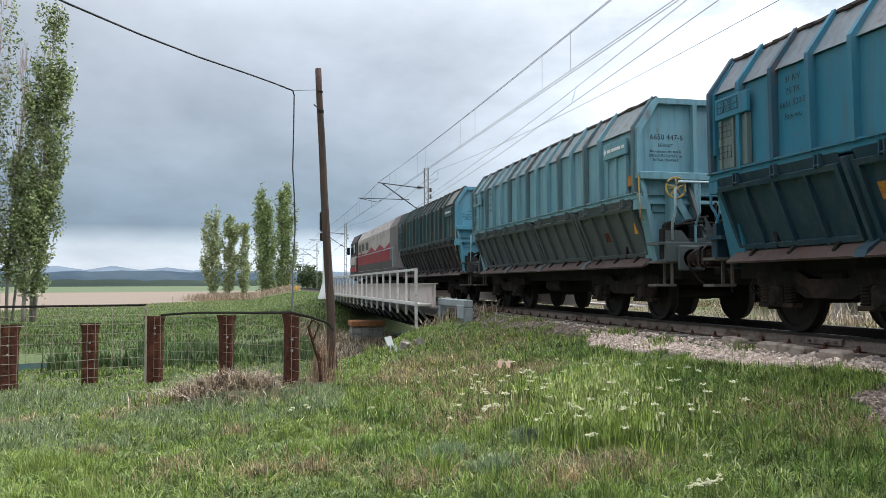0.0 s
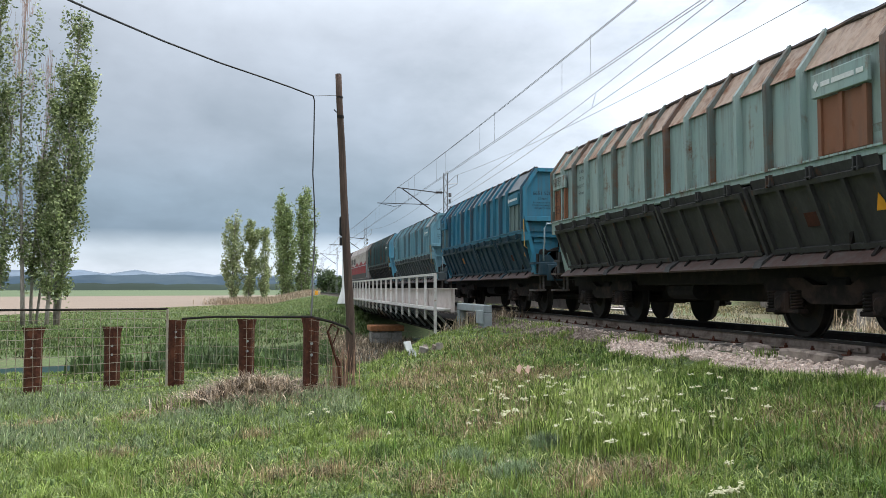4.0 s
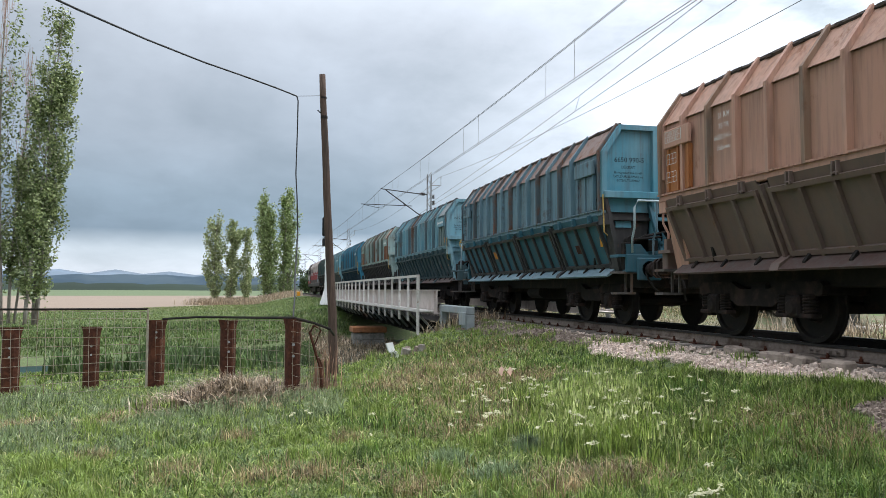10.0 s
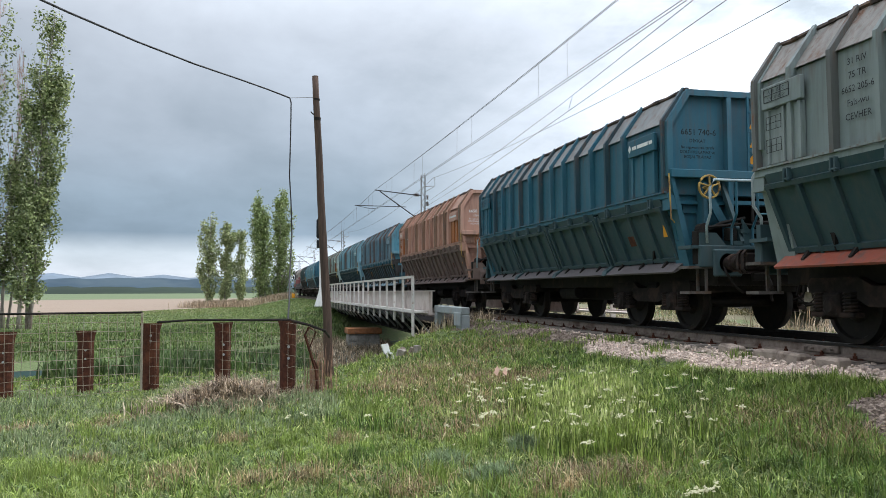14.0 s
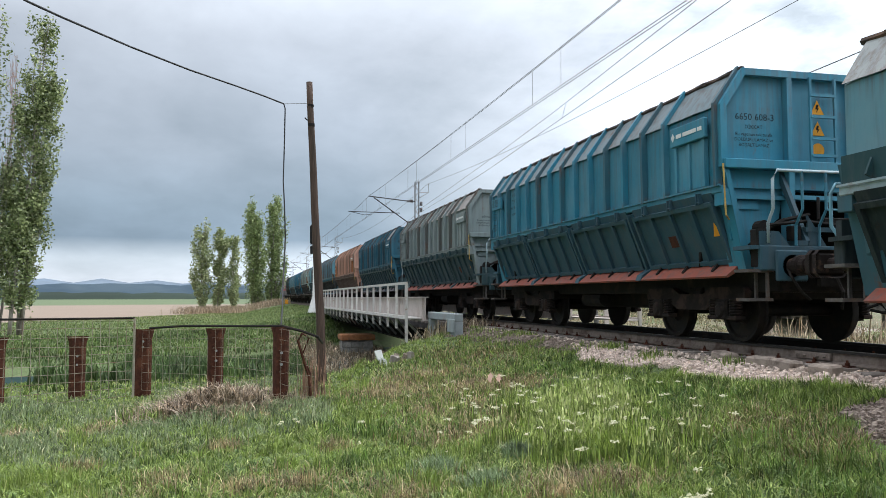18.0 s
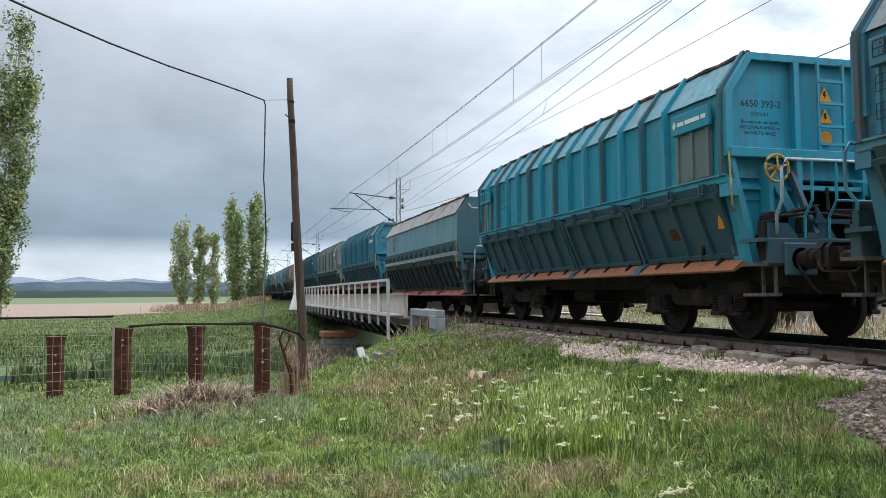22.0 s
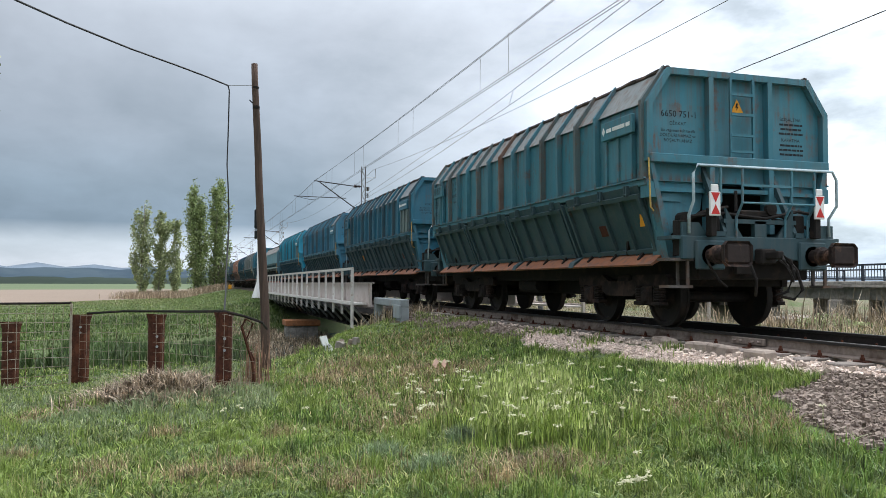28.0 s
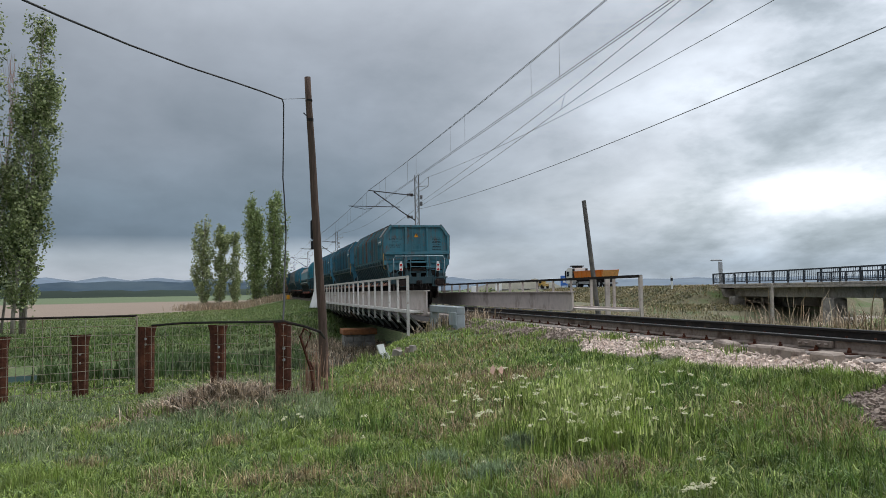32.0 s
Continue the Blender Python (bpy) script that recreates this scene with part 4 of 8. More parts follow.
def wagon(label, paint, lower, skirt, eave, ribs, number="", pale_sign=True, letters=LETTER_DARK, plain=False, wheel=None, lamps=False, hatch=None, words=True, end=None, rust_ribs=None, side_words=(), tag=False, end_low=None, trim=None, placard=False):
    end = end or paint
    end_low = end_low or end
    trim = trim or lower
    if number and not side_words:
        side_words = ("31 RIV", "75 TR", number, "Fals-wu")
    w = tagged(empty("hopper_wagon"), label, "freight wagon", group="hopper wagons of the train")
    shell = part("hopper_shell", once("hopper_shell", shell_mesh), paint, w)
    part("roof", once("roof", roof_mesh), ROOF_MAT, w)
    rim = once("top_rim", rim_mesh)
    rib = once("rib", rib_mesh)
    beam, brk = once("mid_beam", beam_mesh), once("bracket", bracket_mesh)
    door, drib = once("discharge_door", door_mesh), once("door_rib", door_rib_mesh)
    strut, chute, hook = once("strut", strut_mesh), once("chute_flap", chute_mesh), once("chute_hook", chute_hook_mesh)
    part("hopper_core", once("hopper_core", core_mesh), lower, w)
    part("underframe", once("underframe", sill_mesh), STEEL_DARK, w)
    part("brake_reservoir", once("brake_reservoir", lambda: tube(B(), [(-0.75, 5.4, 0.62), (-0.75, 6.3, 0.62)], 0.15, 12)), STEEL_DARK, w)
    part("brake_cylinder", once("brake_cylinder", lambda: tube(B(), [(0.6, 3.6, 0.60), (0.6, 4.6, 0.60)], 0.17, 12)), STEEL_DARK, w)
    for side in (None, FLIP):
        o = side if side is not None else Matrix()
        part("top_rim", rim, ROOF_MAT, w, at=o)
        for i in range(5):
            # eave paints: dust and rust, also paled for the sky's sheen on the slant
            part("eave_sheet", once("eave_sheet", eave_mesh, True), eave, w, "dusty faded sheet of the top edge, sky sheen painted in", at=o @ pose(0, 0.07 + i * 2.072, 0))
        part("mid_beam", beam, paint if not plain else PIPE_GREY, w, at=o)
        for i in range(4):
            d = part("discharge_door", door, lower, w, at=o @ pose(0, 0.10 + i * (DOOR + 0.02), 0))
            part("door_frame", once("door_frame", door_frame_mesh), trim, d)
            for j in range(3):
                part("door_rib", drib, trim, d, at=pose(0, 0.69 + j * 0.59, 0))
            part("chute_flap", chute, skirt, w, at=o @ pose(0, 0.10 + i * (DOOR + 0.02), 0))
            for j in (0.5, 1.3, 2.1):
                part("chute_hook", hook, STEEL_DARK if not plain else skirt, w, at=o @ pose(0, 0.10 + i * (DOOR + 0.02) + j, 0))
                if not plain:
                    part("bracket", brk, lower, w, at=o @ pose(0, 0.0 + i * (DOOR + 0.02) + j, 0))
        for i in (1, 2, 3):
            part("strut", strut, trim, w, at=o @ pose(0, 0.09 + i * (DOOR + 0.02), 0))
        if plain:
            continue
        for i in range(16):
            y = 0.06 + i * (BODY - 0.12) / 15
            if i == 1 or (side is not None and i == 14):
                continue
            part("rib", rib, RIB_RUST if rust_ribs and i in rust_ribs else ribs if i * 7 % 5 < 2 else paint, w, at=o @ pose(0, y, 0))
    if plain:
        bm = B()
        for s in (-1, 1):
            box(bm, s * 1.56, s * 1.585, 0.02, BODY - 0.02, 2.15, 2.50)
        part("painted_band", bm, BAND_MAT, w, "dark green band along the foot of the side")
        bm = B()
        for i in range(14):
            prism(bm, [(-1.585, 2.20), (-1.68, 2.24), (-1.60, 2.42)], 0.4 + i * 0.74, 0.43 + i * 0.74)
        part("lug", bm, BAND_MAT, w)
    else:
        # sign plates and hatches on the near side: small one at the front, large one at the rear
        for y, wide in ((0.72, 1.0), (BODY - 0.62, 0.8)):
            part("sign_plate", once("sign_plate", side_panel_mesh), paint, w, at=pose(0, y, 0) @ Matrix.Diagonal((1, wide, 1, 1)))
            part("hatch", once("hatch", hatch_mesh), hatch or paint, w, at=pose(0, y, 0) @ Matrix.Diagonal((1, wide, 1, 1)))
        if pale_sign:
            for a, l in ((0.93, 0.15), (0.64, 0.36), (0.37, 0.11)):
                m = once("operator_mark_%d" % (l * 100), lambda: box(B(), -l / 2, l / 2, -0.003, 0, 0, 0.058))
                part("operator_mark", m, LETTER_PALE, w, at=pose(-1.664, a, 2.99) @ TO_SIDE @ pose(0, 0, 0, -90))
            q = once("operator_badge", lambda: prism(B(), [(-0.05, 0), (0, 0.065), (0.05, 0), (0, -0.065)], -0.003, 0))
            part("operator_badge", q, LETTER_PALE, w, at=pose(-1.664, 1.095, 3.02) @ TO_SIDE @ pose(0, 0, 0, -90))
    tables = once("load_table", grid_label_mesh)
    for y, z in ((BODY - 0.55, 2.96), (BODY - 0.45, 2.62), (BODY - 0.45, 2.34)):
        off = -1.664 if z > 2.9 else -1.634
        if plain:
            off, y = -1.572, y - 1.2
        part("load_table", tables, letters, w, at=pose(off, y, z) @ TO_SIDE @ pose(0, 0, 0, -90) @ Matrix.Diagonal((1.5 if z > 2.9 else 0.9, 1, 1, 1)))
    if not plain:
        for row, line in enumerate(("A  B1  B2  C", "S 37 37 45 53")):
            add_text(line, 0.060, letters, w, pose(-1.667, BODY - 0.55, 3.062 - 0.085 * row) @ TO_SIDE, "load_figures")
    for i, line in enumerate(side_words):
        add_text(line, 0.105, letters, w, pose(-1.575, BODY - 1.79, 3.08 - i * 0.15) @ TO_SIDE, "side_lettering")
    if not side_words:
        for row, wide in enumerate((0.26, 0.40, 0.38, 0.34, 0.28)):
            bar = once("side_bar_%d" % row, lambda: box(B(), -wide / 2, wide / 2, -0.003, 0, 0, 0.04))
            part("side_number", bar, letters, w, at=pose(-1.573, BODY - 1.79, 2.98 - 0.12 * row) @ TO_SIDE @ pose(0, 0, 0, -90))
    plate = once("door_plate", lambda: box(B(), -0.14, 0.14, -0.01, 0, -0.09, 0.09))
    x0, z0 = on_slant(0.55, 0.012)
    part("door_plate", plate, RUST_IRON, w, at=pose(x0, 1.55, z0) @ pose(0, 0, 0, 0, -21.8, 0) @ TO_SIDE @ pose(0, 0, 0, -90))
    if placard:
        q0, q1 = on_slant(0.42, 0.014)
        part("placard", once("placard", lambda: box(B(), -0.17, 0.17, -0.008, 0, -0.10, 0.10, 0.003)), WORN_ORANGE, w, "worn orange placard", at=pose(q0, BODY - 3.15, q1) @ pose(0, 0, 0, 0, -21.8, 0) @ TO_SIDE @ pose(0, 0, 0, -90))
    warn = once("warning_sign", tri_mesh)
    x0, z0 = on_slant(0.45, 0.012)
    part("warning_sign", warn, SIGN_ORANGE, w, "orange warning triangle", at=pose(x0, 0.38, z0) @ pose(0, 0, 0, 0, -21.8, 0) @ TO_SIDE @ pose(0, 0, 0, -90))
    # both ends
    for e, o in (("rear", Matrix()), ("fore", FLIP)):
        wall = part("end_wall", once("end_wall", lambda: box(B(), -0.48, 0.48, -0.05, 0.13, 2.00, 2.06)), end, w, at=o)
        for flip in (Matrix(), Matrix.Diagonal((-1, 1, 1, 1))):
            part("end_plate", once("end_plate", end_plate_mesh), end_low, wall, at=flip)
            part("corner_wing", once("corner_wing", end_wing_mesh), end_low, wall, at=flip)
            part("gusset", once("gusset", end_gusset_mesh), end_low, wall, at=flip)
            part("end_post", once("end_post", end_post_mesh), end, wall, at=flip)
            part("plaque", once("plaque", end_plaque_mesh), end, wall, at=flip)
        part("end_sheet", once("end_sheet", end_sheet_mesh), end, w, at=o)
        # dark steel here paints in the shade of the end opening
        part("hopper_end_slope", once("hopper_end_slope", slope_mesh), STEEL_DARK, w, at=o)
        if not plain:
            part("end_frame", once("end_frame", end_rim_mesh), end, w, at=o)
            part("ladder", once("ladder", ladder_mesh), end, w, at=o)
        part("headstock", once("headstock", headstock_mesh), lower, w, at=o)
        for s in (-1, 1):
            part("buffer", once("buffer", buffer_mesh), BUFFER_MAT, w, at=o @ pose(s * 0.875, 0, 1.06))
        part("coupler", once("coupler", coupler_mesh), STEEL_DARK, w, at=o)
        part("end_railing", once("end_railing", hoop_mesh, True), PIPE_GREY if e == "rear" else paint, w, at=o)
        part("railing_grille", once("railing_grille", hoop_bars_mesh), paint, w, at=o)
        part("brake_rigging", once("brake_rigging", brake_rig_mesh), STEEL_DARK, w, at=o)
        part("step", once("step", step_mesh), STEP_MAT, w, at=o)
        part("step", once("step", step_mesh), STEP_MAT, w, at=o @ Matrix.Diagonal((-1, 1, 1, 1)))
        part("grab_rail", once("grab_rail", grab_mesh), YELLOW_PAINT, w, "worn yellow grab rail", at=o)
    if tag:
        part("label_plate", once("label_plate", lambda: box(B(), -0.10, 0.10, -0.006, 0, -0.09, 0.09)), WORN_ORANGE, w, "small orange label plate", at=pose(-1.60, 0.20, 2.40) @ TO_SIDE @ pose(0, 0, 0, -90))
    if wheel:
        part("wheel_bracket", once("wheel_bracket", wheel_bracket_mesh), end, w)
        part("handwheel", once("handwheel", handwheel_mesh), wheel, w, at=pose(-1.02, -0.26, 2.24))
    if plain:
        part("warning_sign", warn, SIGN_ORANGE, w, at=pose(0.05, -0.004, 3.45))
        part("warning_sign", warn, SIGN_ORANGE, w, at=pose(0.05, -0.004, 3.15))
        part("lettering", once("end_rows", lambda: bars_mesh([0.3, 0.38, 0.32, 0.40, 0.36, 0.38, 0.40, 0.3], 0.028, 0.068, 7)), letters, w, at=pose(-0.55, -0.004, 3.2))
        part("end_handle", once("end_handle", lambda: tube(B(), [(-1.2, 0, 3.55), (-1.15, -0.12, 3.42), (-0.75, -0.12, 3.42), (-0.7, 0, 3.55)], 0.02, 6)), PIPE_GREY, w)
    else:
        if number:
            add_text(number, 0.135, letters, w, pose(-1.0, 0.052, 3.10) @ TO_END, "wagon_number")
        if words:
            add_text("D\u0130KKAT", 0.075, letters, w, pose(-1.02, 0.052, 2.98) @ TO_END)
            for row, line in enumerate(("Bu vagonun tek tarafl\u0131", "DOLDURULAMAZ ve", "BO\u015eALTILAMAZ")):
                add_text(line, 0.066, letters, w, pose(-1.02, 0.052, 2.88 - 0.075 * row) @ TO_END)
            add_text("BO\u015eALTMA", 0.075, letters, w, pose(0.98, 0.052, 3.16) @ TO_END)
            add_text("KAPATMA", 0.075, letters, w, pose(0.98, 0.052, 2.84) @ TO_END)
            part("small_print", once("steps_a", lambda: bars_mesh([0.44, 0.40, 0.46], 0.030, 0.07, 5)), letters, w, at=pose(1.0, 0.054, 3.09))
            part("small_print", once("steps_b", lambda: bars_mesh([0.42, 0.46, 0.44], 0.030, 0.07, 6)), letters, w, at=pose(1.0, 0.054, 2.77))
        part("warning_sign", warn, SIGN_ORANGE, w, at=pose(0.0, 0.04, 3.32))
        if not lamps:
            part("warning_sign", warn, SIGN_ORANGE, w, at=pose(0.0, 0.04, 3.02))
            part("round_sign", once("round_sign", round_sign_mesh), SIGN_ORANGE, w, "round orange sign", at=pose(0.0, 0.04, 2.72))
            part("sign_mark", once("sign_mark", bolt_mark_mesh), BLACK, w, at=pose(0.0, 0.04, 3.02))
        part("sign_mark", once("sign_mark", bolt_mark_mesh), BLACK, w, at=pose(0.0, 0.04, 3.32))
    if lamps:
        for s in (-0.88, 0.90):
            b = part("tail_board", once("tail_board", lamp_board_mesh), WHITE_PAINT, w, "white tail board with two red triangles", at=pose(s, -0.60, 1.60))
            part("red_triangle", once("red_triangle", lamp_tri_mesh), RED_PAINT, b, at=pose(0, 0, 0.175))
            part("red_triangle", once("red_triangle", lamp_tri_mesh), RED_PAINT, b, at=pose(0, 0, 0.175, 0, 180, 0))
            part("board_bracket", once("board_bracket", lambda: box(B(), -0.05, 0.05, 0.02, 0.14, -0.28, 0.12, 0.01)), STEEL_DARK, b)
    if plain:                               # the smooth-sided wagon sits lower on its bogies
        stay = ("underframe", "brake", "headstock", "buffer", "coupler", "step")
        for ob in w.children:
            if not ob.name.startswith(stay):
                ob.matrix_basis = pose(0, 0, -0.33) @ ob.matrix_basis
    # bogies and wheelsets
    sets = []
    for yc in (1.68, BODY - 1.68):
        bg_ = part("bogie", once("bogie", bolster_mesh), STEEL_DARK, w, at=pose(0, yc, 0))
        for q in (-1.34, 1.34):
            part("transom", once("transom", lambda: box(B(), -1.0, 1.0, -0.04, 0.04, 0.62, 0.74, 0.01)), STEEL_DARK, bg_, at=pose(0, q, 0))
        for s in (0, 180):
            part("side_frame", once("side_frame", bogie_side_mesh), BOGIE_STEEL, bg_, at=pose(0, 0, 0, 0, 0, s))
            for q in (-0.925, 0.925):
                part("axle_box", once("axle_box", axle_box_mesh), BOGIE_STEEL, bg_, at=pose(0, q, 0, 0, 0, s))
                for g in (-0.25, 0.25):
                    part("spring", once("spring", spring_mesh), BOGIE_STEEL, bg_, at=pose(0, 0, 0, 0, 0, s) @ pose(0, q + g, 0))
        for q in (-0.925, 0.925):
            ax = part("wheelset", once("axle", axle_mesh), WHEEL_STEEL, w, at=pose(0, yc + q, 0.46))
            for s in (-1, 1):
                part("wheel", once("wheel", wheel_mesh), WHEEL_STEEL, ax, at=pose(s * 0.7525, 0, 0, 0, 0, 0 if s > 0 else 180))
            sets.append((ax, yc + q))
    return w, sets


ROOF_MAT = material("rusty_dark_cover", (0.060, 0.048, 0.044), 0.9, 0.1, 0.35, 7, (0.14, 0.085, 0.06), 2.5, 0.3, bump=0.4)
RIB_RUST = wagon_paint("rust_stained_paint", (0.13, 0.075, 0.055), 0.7)
BUFFER_MAT = material("greasy_brown_buffer", (0.027, 0.0198, 0.018), 0.6, 0.3, 0.3, 12, (0.12, 0.07, 0.05), 5, 0.25)
STEP_MAT = material("grey_step_plate", (0.11, 0.10, 0.095), 0.85, 0.1, 0.3, 12, (0.12, 0.08, 0.06), 4, 0.4)
BAND_MAT = wagon_paint("dark_green_band_paint", (0.018, 0.055, 0.062), 0.15, (0.05, 0.09, 0.09))
BROWN = wagon_paint("brown_skirt_paint", (0.0713, 0.0422, 0.0372), 0.4, (0.2, 0.16, 0.15), dust=0.6)
REDDISH = wagon_paint("red_skirt_paint", (0.30, 0.095, 0.070), 0.35, (0.36, 0.17, 0.13), dust=0.6)
ORANGE_RED = wagon_paint("orange_skirt_paint", (0.34, 0.145, 0.085), 0.4, (0.36, 0.21, 0.15), dust=0.7)
DARK_SKIRT = wagon_paint("dark_skirt_paint", (0.10, 0.09, 0.095), 0.4, (0.18, 0.17, 0.17))
BLUE_SKIRT = wagon_paint("blue_skirt_paint", (0.17, 0.26, 0.31), 0.35, (0.36, 0.42, 0.45))
# lower hopper paints: grime, and the shade of down-facing doors put into the colour
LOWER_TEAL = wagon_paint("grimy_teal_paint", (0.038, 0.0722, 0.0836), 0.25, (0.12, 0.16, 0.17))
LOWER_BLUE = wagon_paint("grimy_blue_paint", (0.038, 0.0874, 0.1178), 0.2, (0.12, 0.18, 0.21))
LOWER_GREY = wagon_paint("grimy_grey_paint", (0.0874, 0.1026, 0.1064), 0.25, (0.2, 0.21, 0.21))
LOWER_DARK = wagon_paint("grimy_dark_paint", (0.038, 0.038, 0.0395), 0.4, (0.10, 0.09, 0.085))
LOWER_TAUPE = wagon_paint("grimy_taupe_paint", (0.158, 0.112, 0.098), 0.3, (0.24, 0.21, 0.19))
HATCH_ORANGE = wagon_paint("orange_hatch_paint", (0.36, 0.155, 0.075), 0.4, (0.36, 0.22, 0.14))
HATCH_RUST = wagon_paint("rusty_hatch_paint", (0.24, 0.115, 0.075), 0.5, (0.30, 0.22, 0.17))
HATCH_DUN = wagon_paint("dun_hatch_paint", (0.15, 0.20, 0.20), 0.4, (0.26, 0.28, 0.26))

